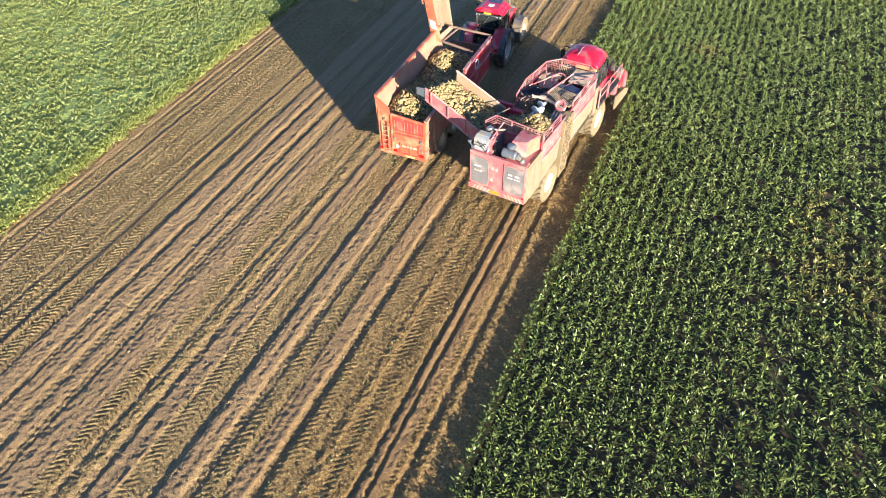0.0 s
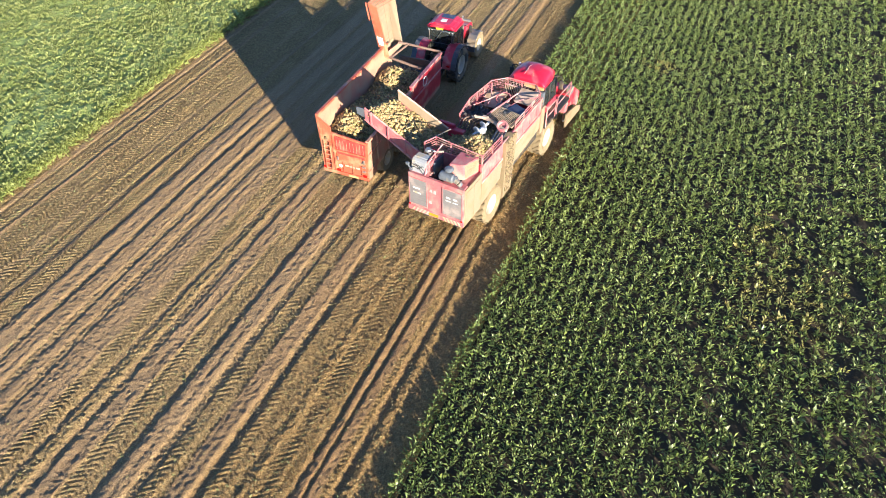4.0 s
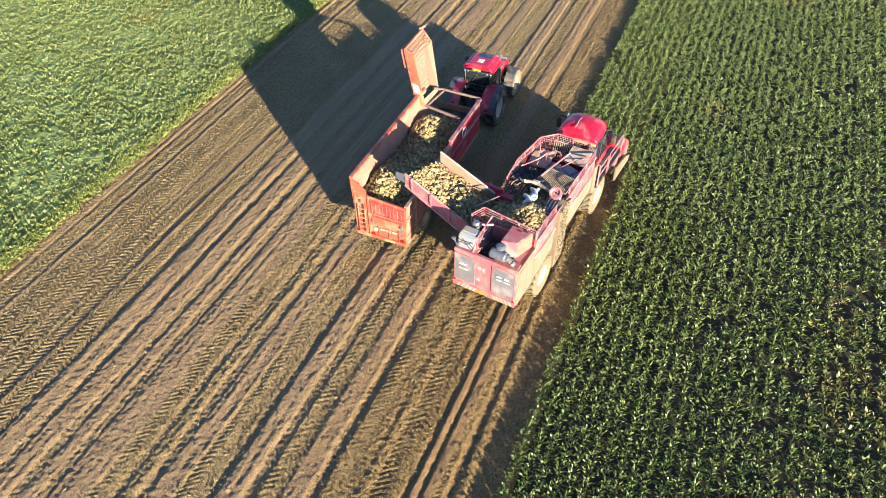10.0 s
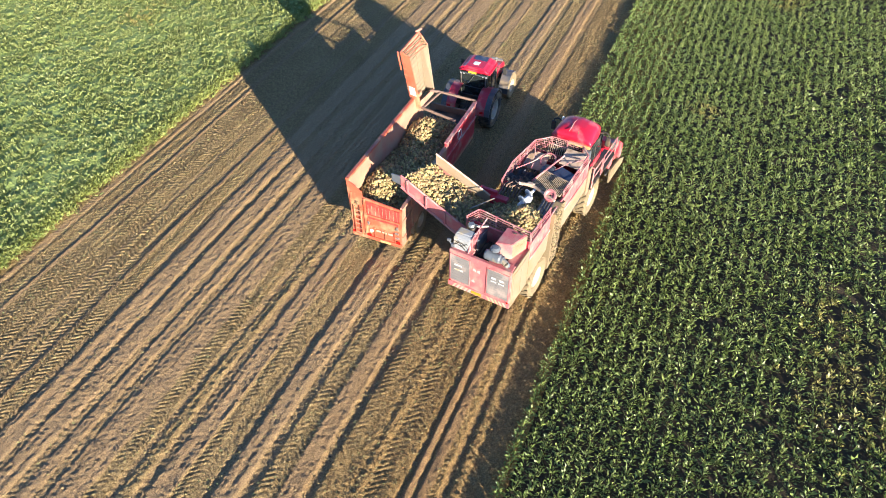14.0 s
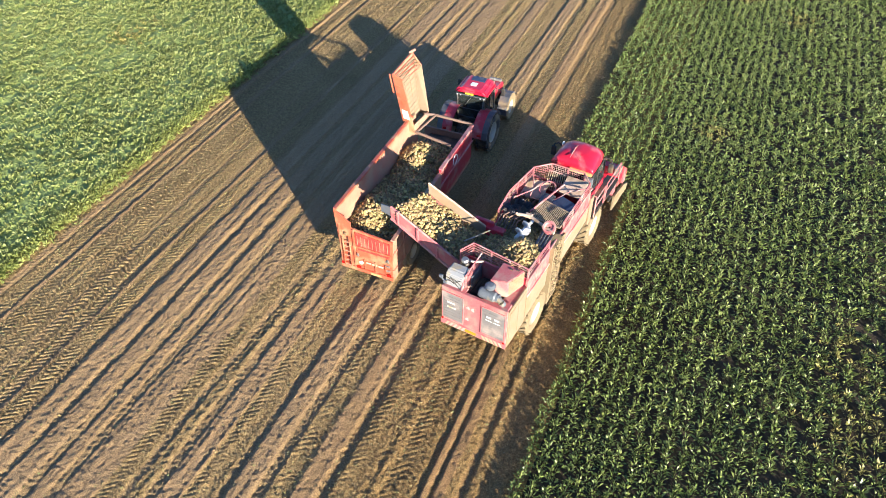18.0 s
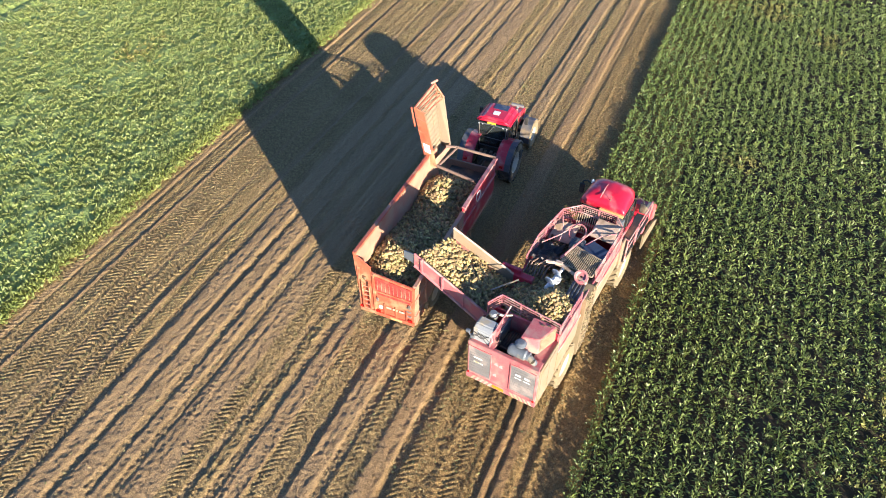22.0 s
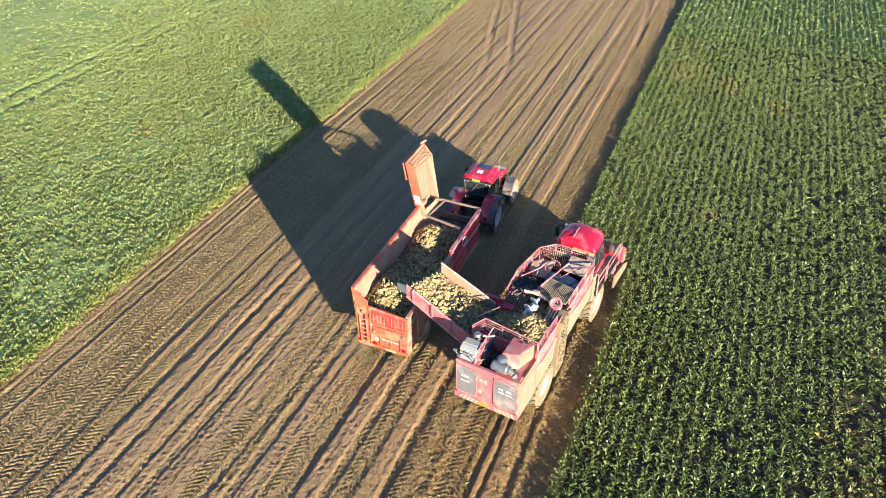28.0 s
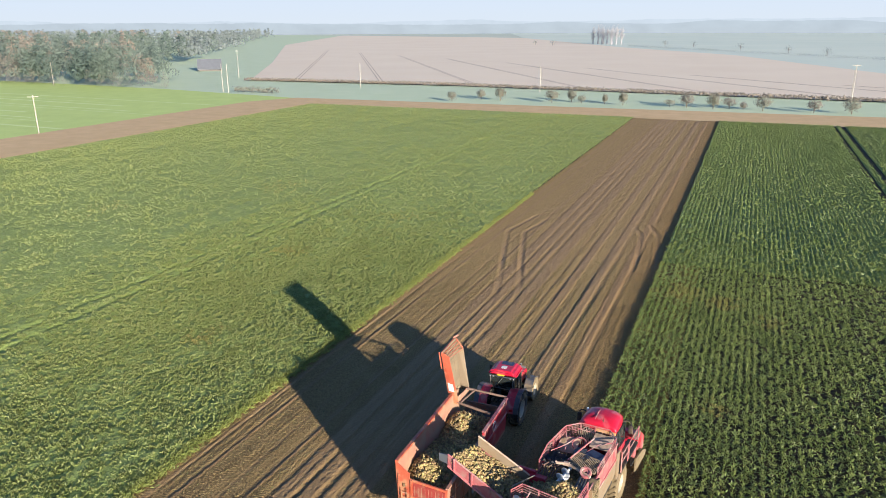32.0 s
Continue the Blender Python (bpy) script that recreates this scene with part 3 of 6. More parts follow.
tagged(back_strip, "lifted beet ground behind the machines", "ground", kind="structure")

# ---- the beet crop ----
rng = np.random.default_rng(7)


def leaves(px, py, pz, count, length, width, size_var=0.3, low=36, high=86, quads=True, stalk=0.05, turn=0.7, single=False):
    """Folded leaves that spread from each plant. Returns vertices and triangles."""
    n = len(px)
    x, y, z = (np.repeat(a, count) for a in (px, py, pz))
    k = n * count
    az = (np.tile(np.arange(count) / count, n) + rng.random(k) * 0.35) * 2 * np.pi + np.repeat(rng.random(n) * 6.3, count)
    el = np.radians(low + (high - low) * rng.random(k) ** 1.2)
    ln = length * (1 + size_var * (rng.random(k) * 2 - 1)) * np.repeat(0.8 + 0.4 * rng.random(n), count)
    w = width * (1 + size_var * (rng.random(k) * 2 - 1))
    d = np.stack([np.cos(az) * np.cos(el), np.sin(az) * np.cos(el), np.sin(el)], -1)
    s0 = np.stack([-np.sin(az), np.cos(az), np.zeros(k)], -1)
    up = np.cross(d, s0)
    # blades turn towards the light, loosely
    face = np.cross(s0, d)
    roll = np.arctan2(-(s0 @ np.array(sun_way)), face @ np.array(sun_way)) + rng.normal(0, turn, k)
    s = s0 * np.cos(roll)[:, None] + up * np.sin(roll)[:, None]
    nrm = np.cross(s, d)
    base = np.stack([x, y, z], -1) + d * (stalk * (0.45 + 0.75 * rng.random(k)))[:, None]
    mid = base + d * (ln * 0.50)[:, None]
    tip = base + d * (ln * 0.92)[:, None] + np.stack([np.cos(az) * 0.10, np.sin(az) * 0.10, -0.20 * (0.4 + rng.random(k))], -1) * ln[:, None]
    fold = nrm * (w * 0.35)[:, None]
    v = np.stack([base, mid + s * w[:, None] * 0.5 + fold, mid - s * w[:, None] * 0.5 + fold, mid, tip], 1).reshape(-1, 3)
    o = (np.arange(k) * 5)[:, None]
    if quads:
        t = np.concatenate([o + np.array([0, 1, 3]), o + np.array([0, 3, 2]), o + np.array([1, 4, 3]), o + np.array([3, 4, 2])])
    else:
        t = np.concatenate([o + np.array([0, 1, 2]), o + np.array([1, 4, 2])])
    if single:
        o = (np.arange(k) * 3)[:, None]
        v, t = np.stack([mid + s * w[:, None] * 0.6 - d * (ln * 0.3)[:, None], mid - s * w[:, None] * 0.6 - d * (ln * 0.3)[:, None], tip], 1).reshape(-1, 3), o + np.array([0, 1, 2])
    return v, t


def plants(x0, x1, y0, y1, step, row=0.5, origin=2.0, missing=0.05, stray=0.045):
    rows = np.arange(math.ceil((x0 - origin) / row), math.floor((x1 - origin) / row) + 1) * row + origin
    cols = np.arange(y0, y1, step)
    gx, gy = np.meshgrid(rows, cols)
    gx, gy = gx.ravel(), gy.ravel()
    gx = gx + rng.normal(0, stray, len(gx))
    gy = gy + (rng.random(len(gy)) - 0.5) * step * 0.8
    thin = smooth_noise(gx * 0.35, gy * 0.35, 71) + 0.8 * smooth_noise(gx * 1.1, gy * 0.8, 72)
    keep = (rng.random(len(gx)) > missing) & (thin > -0.78)
    return gx[keep], gy[keep]


def standing(x, y):
    """True where beet still stands: not on the lifted strip, and not in the sprayer's wheelings."""
    edge = np.where(y > LIFT_Y, EDGE_FRONT, EDGE_BACK)
    inside = (x < EDGE_L - 0.12) | (x > edge + 0.12)
    for c in (-46.9, 25.4):
        for s in (-0.95, 0.95):
            inside &= np.abs(x - c - s) > (0.42 if c > 0 else 0.27)
    return inside


YELLOW_SPOTS = [(13.6, 15.8, 1.8), (12.4, 19.8, 0.9), (1.2, 55.0, 1.6), (4.5, 53.5, 1.3), (8.5, 50.0, 1.0), (5.0, 34.0, 0.7), (-33, 30, 1.2), (-40, 52, 1.5), (-60, 80, 3.0), (-75, 60, 2.5), (-35, 70, 1.5)]


def crop(name, x, y, count, length, width, label, quads=True, z=0.03, stalk=0.2, turn=0.7, low=36, single=False, leaf=None):
    ok = standing(x, y)
    x, y = x[ok], y[ok]
    yel = np.zeros(len(x), bool)
    for cx, cy, r in YELLOW_SPOTS:
        q = np.hypot(x - cx, (y - cy) * 0.8) / r
        yel |= rng.random(len(x)) < np.exp(-q * q) * 0.9
    v, t = leaves(x[~yel], y[~yel], np.full((~yel).sum(), z), count, length, width, quads=quads, stalk=stalk, turn=turn, low=low, single=single)
    ob = mesh_from_arrays(name, v, t, leaf or LEAF)
    tagged(ob, label, "crop", kind="stuff")
    if yel.sum() > 3:
        v, t = leaves(x[yel], y[yel], np.full(yel.sum(), z), count, length, width, quads=quads, stalk=stalk, low=low, single=single)
        tagged(mesh_from_arrays(name + "_yellowed", v, t, LEAF_YELLOW), "yellowed beet leaves in a weak patch", "crop", kind="stuff")
    return ob


def share(x, y, x0, x1, y1, soft=30.0):
    """How much of the dense near crop stands at a place; it thins out into the coarser far crop."""
    f = np.clip((y1 - y) / soft + 0.5, 0, 1) * np.clip((x - x0) / soft + 0.5, 0, 1) * np.clip((x1 - x) / soft + 0.5, 0, 1)
    return f


def pick(x, y, f):
    ok = rng.random(len(x)) < f
    return x[ok], y[ok]


rx, ry = plants(-1.6, 34, -1, 82, 0.155, stray=0.07)
rx, ry = pick(rx, ry, share(rx, ry, -99, 20, 68))
crop("beet_crop", rx, ry, 17, 0.20, 0.062, "green sugar beet standing in rows beside the harvester", quads=False, turn=1.0, low=34)
lx, ly = plants(-69, EDGE_L, 1, 89, 0.24, origin=-23.45, stray=0.16)
lx, ly = pick(lx, ly, share(lx, ly, -52, 99, 70))
# same crop, with its sunlit side painted into the leaf colour
crop("beet_crop_beyond_strip", lx, ly, 20, 0.22, 0.076, "green sugar beet with closed canopy beyond the lifted strip", quads=False, turn=0.60, low=28, leaf=LEAF_SUNLIT)
ax, ay = plants(-124, EDGE_L, 5, FIELD_END, 0.60, missing=0.02, stray=0.14)
ax, ay = pick(ax, ay, 1 - share(ax, ay, -52, 99, 70))
crop("beet_crop_far", ax, ay, 6, 0.30, 0.15, "far part of the beet field towards the headland", turn=0.8, single=True, leaf=LEAF_SUNLIT)
ax, ay = plants(-1.6, 60, 5, FIELD_END, 0.78, missing=0.02)
ax, ay = pick(ax, ay, 1 - share(ax, ay, -99, 20, 68))
crop("beet_crop_far_rows", ax, ay, 7, 0.29, 0.13, "far rows of beet beside the lifted strip", single=True)
ax, ay = plants(1.8, 24, -26, -1, 0.25)
crop("beet_crop_behind", ax, ay, 9, 0.27, 0.10, "green sugar beet in rows behind the harvester", single=True, stalk=0.25)
# a closed lower layer of leaves under the crop beside the harvester, ridged along the rows
for x0, x1, y0, y1, up in ((-1.5, 60, 64, FIELD_END, 0.27), (20.5, 60, 10, 64, 0.27), (2.2, 60, -90, -1.2, 0.20), (20.5, 60, -1.2, 10, 0.27)):
    rows = np.arange(math.ceil((x0 - 2.0) / 0.5), math.floor((x1 - 2.0) / 0.5) + 1) * 0.5 + 2.0
    for c in (24.45, 26.35):
        rows = rows[np.abs(rows - c) > 0.45]
    ys = np.arange(y0, y1, 2.0)
    gx, gy = np.meshgrid(rows, ys)
    gx, gy = gx.ravel(), gy.ravel()
    wob = lambda: 0.07 * (rng.random(len(gx)) - 0.5)
    far_y = np.minimum(gy + 2.0, y1)
    top, low_z = up + 0.9 * wob(), np.full(len(gx), 0.02)
    v = np.stack([np.stack(q, -1) for q in ((gx - 0.245, gy, low_z), (gx + wob(), gy, top), (gx + 0.245, gy, low_z), (gx - 0.245, far_y, low_z), (gx + wob(), far_y, top), (gx + 0.245, far_y, low_z))], 1).reshape(-1, 3)
    o = (np.arange(len(gx)) * 6)[:, None]
    quads = np.concatenate([o + np.array([0, 1, 4, 3]), o + np.array([1, 2, 5, 4])])
    tagged(mesh_from_arrays("lower_leaves", v, quads, LEAF_UNDER), "lower leaves of the beet crop, ridged along the rows", "crop", kind="stuff")


def canopy(x, y):
    """The closed, lumpy canopy beyond the strip, pressed down where the sprayer drove."""
    h = 0.27 - 0.078 * np.clip((75 - y) / 25, 0, 1) * np.clip((x + 55) / 12, 0, 1) + 0.15 * smooth_noise(x * 1.7, y * 1.5, 91) + 0.10 * smooth_noise(x * 3.6, y * 2.6, 92) + 0.10 * smooth_noise(x * 0.35, y * 0.3, 93)
    h = h + 0.025 * np.cos(4 * np.pi * x) - 0.24 * np.clip(1.3 - np.abs(np.abs(x + 46.9) - 0.95) / 0.22, 0, 1)
    return h, x * 0


for x0, x1, y0, y1, dx, dy in ((-54.0, EDGE_L - 0.4, 1.0, 90.0, 0.25, 0.40), (-54.0, EDGE_L - 0.4, 90.0, FIELD_END, 0.30, 0.9), (-124.3, -54.0, 4.0, FIELD_END, 0.5, 0.9), (-124.3, EDGE_L - 0.4, -90.0, 1.0, 0.9, 1.2)):
    tagged(grid_mesh("lower_leaves", np.linspace(x0, x1, int((x1 - x0) / dx) + 2), np.linspace(y0, y1, int((y1 - y0) / dy) + 2), canopy, LEAF_UNDER), "closed lumpy layer of beet leaves", "crop", kind="stuff")
# weeds and grass along the strip's far border
ey = rng.random(6500) ** 1.6 * 90
ex = EDGE_L - 0.05 + rng.normal(0, 1, 6500) * np.where(ey < 60, 0.24, 0.14)
v, t = leaves(ex, ey, np.full(6500, 0.08), 6, 0.26, 0.06, quads=False)
tagged(mesh_from_arrays("weeds", v, t, WEED), "yellow-green weeds along the border of the lifted strip", "weeds", kind="stuff")
# chopped leaf scattered over the treads
cx = rng.uniform(-23, 1.7, 105000)
cy = rng.uniform(-6, 58, 105000)
_, cr = strip_surface(cx, cy)
ch, _ = strip_surface(cx, cy)
keep = rng.random(105000) < cr * np.where(cx > -8.5, 1.2, 0.8)
cx, cy, ch = cx[keep], cy[keep], ch[keep]
v, t = leaves(cx, cy, ch + 0.01, 1, 0.085, 0.034, size_var=0.6, low=-5, high=45, single=True)
tagged(mesh_from_arrays("leaf_litter", v, t, CHAFF), "chopped dry beet leaf lying on the lifted soil", "litter", kind="stuff")
# fresher green leaf, swept together in the furrows and thicker on the last passes
cx = rng.uniform(-23, 1.7, 90000)
cy = rng.uniform(-5, 62, 90000)
ch, cr = strip_surface(cx, cy)
heap = smooth_noise(cx * 0.9, cy * 0.35, 81) + 0.6 * smooth_noise(cx * 3.0, cy * 1.6, 82)
keep = (rng.random(90000) < np.where(cx > -9, 0.42, 0.26) * np.clip(cr * 1.4, 0.05, 1)) & (heap > rng.normal(0.02, 0.18, 90000)) & (turn_distance(cx, cy) > 1.6)
cx, cy, ch = cx[keep], cy[keep], ch[keep]
v, t = leaves(cx, cy, ch + 0.012, 1, 0.11, 0.036, size_var=0.6, low=-5, high=50, single=True)
tagged(mesh_from_arrays("green_leaf_litter", v, t, CHAFF_GREEN), "torn green beet leaf strewn along the furrows", "litter", kind="stuff")
# loose clods turned up by the lifter
gx = rng.uniform(-23, 1.7, 26000)
gy = rng.uniform(-6, 60, 26000)
gh, gr_ = strip_surface(gx, gy)
keep = rng.random(26000) < 0.02 + 0.6 * gr_
gx, gy, gh = gx[keep], gy[keep], gh[keep]
n = len(gx)
octa = np.array([(1, 0, 0), (0, 1, 0), (-1, 0, 0), (0, -1, 0), (0, 0, 0.8), (0, 0, -0.8)])
cv = octa[None] * (0.7 + 0.6 * rng.random((n, 6, 1))) * (0.014 + 0.035 * rng.random((n, 1, 1)) ** 2)
ca = rng.random(n) * 6.3
cv = np.stack([cv[..., 0] * np.cos(ca)[:, None] - cv[..., 1] * np.sin(ca)[:, None], cv[..., 0] * np.sin(ca)[:, None] + cv[..., 1] * np.cos(ca)[:, None], cv[..., 2]], -1)
cv += np.stack([gx, gy, gh + 0.012], -1)[:, None]
cf = np.array([(0, 1, 4), (1, 2, 4), (2, 3, 4), (3, 0, 4), (1, 0, 5), (2, 1, 5), (3, 2, 5), (0, 3, 5)])
clods = mesh_from_arrays("clods", cv.reshape(-1, 3), (cf[None] + (np.arange(n) * 6)[:, None, None]).reshape(-1, 3), SOIL, np.full(n * 6, 0.3))
tagged(clods, "loose clods of soil on the lifted ground", "soil", kind="stuff")

# ---- the country beyond the field ----
flat_patch("headland", [(-149, FIELD_END - 0.2), (140, FIELD_END - 0.2), (140, 216), (-141, 205)], 0.05, HEADLAND, "bare ploughed headland along the end of the field", "ground")
flat_patch("side_headland", [(-149, -60), (-124.3, -60), (-124.3, FIELD_END - 0.3), (-140, 204.5), (-149, 188)], 0.04, HEADLAND, "bare ploughed strip along the side of the field", "ground")
flat_patch("pasture", [(-213, 219), (-141, 205.2), (140, 216.2), (300, 222), (300, 237), (44, 256.5), (-110, 271.5), (-213, 268)], -0.1, GRASS_PALE, "pale green pasture behind the headland", "ground")
flat_patch("meadow", [(-520, 20), (-149.2, -60), (-149.2, 188), (-141, 204.8), (-213, 218.5), (-520, 250)], -0.05, GRASS, "mown green meadow beside the field", "ground")
flat_patch("bare_field", [(-213, 274), (-110, 272.5), (44, 257.5), (330, 238), (330, 350), (65, 412), (-11, 631), (-133, 825), (-420, 1400), (-1000, 1700), (-575, 826), (-298, 409)], 0.1, FIELD_BARE, "wide pale bare field beyond the hedge", "ground")
flat_patch("far_pasture", [(330, 300), (1500, 500), (1500, 2200), (-700, 2200), (-420, 1402), (-133, 827), (-11, 633), (65, 413)], -0.2, HAZED_FIELD, "green fields far off, paled in colour for haze", "ground")
flat_patch("valley_field", [(-213, 262), (-213, 276), (-298, 411), (-575, 828), (-1000, 1702), (-2200, 1900), (-900, 700), (-420, 300), (-300, 228), (-213, 219.2)], -0.25, GRASS_PALE, "pale grass between the wood and the bare field", "ground")

# mowing lines on the meadow
bm = bmesh.new()
for k in range(17):
    off = k * 7.4 + 1.6 * math.sin(k * 2.3)
    wide = 0.5 + 0.4 * (k % 3)
    x1 = -151 - 14 * (k % 4)
    slab(bm, [(-480, 64 + off * 1.12, -0.044), (x1, 58 + off, -0.044), (x1, 58 + off + wide, -0.044), (-480, 64 + off * 1.12 + wide * 1.6, -0.044)], 0.05)
tagged(link_mesh("mown_swath", bm, surface("mown_stubble", (0.58, 0.69, 0.27), (0.68, 0.76, 0.36), rough=0.9, scale=0.3, fine=4)), "pale mowing lines across the meadow", "grass", kind="stuff")
# drill and wheel lines on the bare field
bm = bmesh.new()
for k in range(8):
    x = -190 + k * 46
    for s in (-0.9, 0.9):
        slab(bm, [(x + s - 0.22, 277 - k * 2.2, 0.14), (x + s + 0.22, 277 - k * 2.2, 0.14), (x * 1.35 + s - 138.8, 640 - k * 45, 0.14), (x * 1.35 + s - 139.2, 640 - k * 45, 0.14)], 0.05)
tagged(link_mesh("wheel_lines", bm, surface("wheel_line_soil", (0.42, 0.31, 0.235), (0.48, 0.36, 0.28), rough=0.95, scale=0.1)), "sprayer wheel lines on the bare field", "ground", kind="stuff")


def clumps(centre, radii, count, size, squash=0.8):
    """Leaf clumps on an uneven, open crown."""
    d = rng.normal(0, 1, (count, 3))
    d /= np.linalg.norm(d, axis=1)[:, None]
    lump = 0.75 + 0.35 * np.sin(d[:, 0] * 4 + centre[0]) * np.sin(d[:, 1] * 5 + centre[1]) + 0.25 * rng.random(count)
    c = np.array(centre) + d * np.array(radii) * (lump * (0.55 + 0.45 * rng.random(count) ** 0.5))[:, None]
    out = d + rng.normal(0, 0.38, (count, 3))
    out /= np.linalg.norm(out, axis=1)[:, None]
    a = np.cross(out, rng.normal(0, 1, (count, 3)))
    a /= np.linalg.norm(a, axis=1)[:, None]
    b = np.cross(out, a)
    s = size * (0.6 + 0.8 * rng.random(count))[:, None]
    v = np.stack([c + a * s, c + b * s * squash, c - a * s, c - b * s * squash], 1).reshape(-1, 3)
    o = (np.arange(count) * 4)[:, None]
    return v, np.concatenate([o + np.array([0, 1, 2]), o + np.array([0, 2, 3])])


def trunk_mesh(bm, x, y, z, h, r, limbs=4):
    made = bmesh.ops.create_cone(bm, cap_ends=True, segments=7, radius1=r, radius2=r * 0.35, depth=h)["verts"]
    bmesh.ops.translate(bm, vec=(x, y, z + h / 2), verts=made)
    for k in range(limbs):
        a = 2.4 * k + x
        s = h * (0.45 + 0.12 * k)
        rod(bm, (x, y, z + s), (x + math.cos(a) * h * 0.28, y + math.sin(a) * h * 0.28, z + s + h * 0.28), r * 0.3, 5)


def lone_tree(name, x, y, h, wide, leaf, label, category, n=800, low=0.35, bark=BARK, leaf_size=0.036):
    root = thing(name, pose(x, y, 0), label, category, group="trees and bushes along the pasture")
    bm = bmesh.new()
    trunk_mesh(bm, 0, 0, -0.3, h * 0.7, 0.035 * h)
    part("trunk", bm, bark, root)
    v, t = clumps((0, 0, h * (0.5 + low / 2)), (wide / 2, wide / 2, h * (0.5 - low / 2)), n, leaf_size * h)
    ob = mesh_from_arrays("crown", v, t, leaf)
    ob.parent = root
    return root


for x, y, h, w, lf in ((-86, 213, 3.4, 3.6, HEDGE), (-79, 222, 3.6, 3.6, HEDGE), (-71.8, 220.7, 4.6, 4.2, HEDGE), (-54, 220, 4.4, 5.0, HEDGE), (-48.5, 224, 4.2, 3.4, HEDGE), (-44.8, 222, 2.6, 3.2, HEDGE),
                       (-37.4, 222, 3.2, 2.0, HEDGE), (-31.5, 220.4, 4.2, 3.2, HEDGE), (-17.5, 220.4, 2.4, 4.2, HEDGE), (-12.6, 220.5, 4.4, 5.0, AUTUMN), (-5, 220, 4.4, 4.4, HEDGE), (-0.6, 221.7, 3.4, 4.6, AUTUMN), (3.3, 219, 2.4, 2.4, AUTUMN),
                       (8.6, 219, 4.4, 5.4, HEDGE), (21.8, 218, 3.8, 4.6, AUTUMN), (31.2, 218.5, 4.4, 5.4, HEDGE)):
    lone_tree("field_tree" if h >= 4 else "bush", x, y, h, w, lf, "small rounded tree with thin autumn leaf at the pasture's edge" if h >= 4 else "low bush at the pasture's edge", "tree" if h >= 4 else "bush", low=0.12)
for k in range(9):
    lone_tree("poplar", -192 + k * 4.6, 960 + (k % 3) * 14 - k * 4, 23 + 2 * (k % 2), 6.5, TWIGS, "tall slender bare poplar in a far group", "tree", n=420, low=0.05, bark=TWIGS, leaf_size=0.018)
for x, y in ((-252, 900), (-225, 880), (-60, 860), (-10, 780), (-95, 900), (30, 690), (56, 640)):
    lone_tree("field_tree", x, y, 7, 9, HAZE_LEAF, "lone tree on the far fields", "tree", n=140, low=0.1)


def leafy_run(name, points, height, width, per_metre, leaf, label, category):
    vs, ts, o = [], [], 0
    for (ax, ay), (bx, by) in zip(points, points[1:]):
        steps = int(math.hypot(bx - ax, by - ay) / 1.6) + 1
        for k in range(steps):
            f = k / steps
            hh = height * (0.88 + 0.24 * rng.random())
            v, t = clumps((ax + (bx - ax) * f, ay + (by - ay) * f, hh * 0.5), (1.1, width / 2, hh * 0.5), per_metre, 0.3)
            vs.append(v), ts.append(t + o)
            o += len(v)
    return tagged(mesh_from_arrays(name, np.concatenate(vs), np.concatenate(ts), leaf), label, category, kind="stuff")


leafy_run("hedge", [(-212, 269), (-110, 272), (44, 257), (330, 237)], 1.5, 2.0, 40, HEDGE_BROWN, "brown clipped hedge between pasture and bare field", "hedge")
leafy_run("hedge_near", [(-177, 217), (-156, 216.5)], 2.4, 2.2, 30, HEDGE, "short dark hedge by the poles", "hedge")
leafy_run("hedge_far", [(-130, 850), (-20, 700), (90, 560), (420, 480)], 2.5, 3, 8, HAZE_LEAF, "far hedge between pale fields", "hedge")


def wood(name, spots, label, leaf, n=340, big=0.022, lobes=8):
    """Trees of many uneven lobes, the lowest wide and ragged, the top one small."""
    vs, ts, o = [], [], 0
    for x, y, h in spots:
        w = h * (0.40 + 0.26 * rng.random())
        for k in range(lobes):
            f = (k + 0.3 * rng.random()) / (lobes - 0.7)
            a = rng.random() * 6.28
            reach = w * 0.36 * (1.05 - 0.85 * f)
            r = w * (0.42 - 0.20 * f) * (0.8 + 0.4 * rng.random())
            v, t = clumps((x + math.cos(a) * reach, y + math.sin(a) * reach - 0.05 * h, h * (0.24 + 0.66 * f)), (r, r, r * 0.62), n // lobes, big * h)
            vs.append(v), ts.append(t + o)
            o += len(v)
    return tagged(mesh_from_arrays(name, np.concatenate(vs), np.concatenate(ts), leaf), label, "woodland", kind="stuff")


def wood_edge(y):
    return float(np.interp(y, [205, 214, 250, 290, 345, 620, 1087], [-206, -210, -232, -285, -318, -500, -810]))


kinds = [[], [], [], []]
low_a = []
for k in range(330):
    depth = rng.random() ** 1.9 * 330
    y = 217 + depth
    x = wood_edge(y) - 4 - rng.random() * (150 + depth * 0.9)
    h = 14 + 8 * rng.random() + (depth > 60) * 2
    if depth < 16:
        h *= 0.84
    q = 0.50 + 1.15 * float(smooth_noise(np.array([x * 0.045]), np.array([y * 0.03]), 61)[0]) + 0.10 * rng.normal() + (0.0 if depth < 30 else 0.26)
    kinds[0 if q < 0.48 else 1 if q < 0.84 else 2 if q < 1.06 else 3].append((x, y, h))
for k in range(90):
    x = -206 - 190 * rng.random()
    low_a.append((x, 212 + 5 * rng.random() + (x + 206) * -0.01, 4 + 4 * rng.random()))
wood("pine_wood", kinds[0], "dark grey-green pines of the wood beside the meadow", PINE)
wood("pale_pine_wood", kinds[1], "paler green pines of the wood", PINE_PALE)
wood("autumn_wood", kinds[2], "brown autumn trees within the wood", AUTUMN)
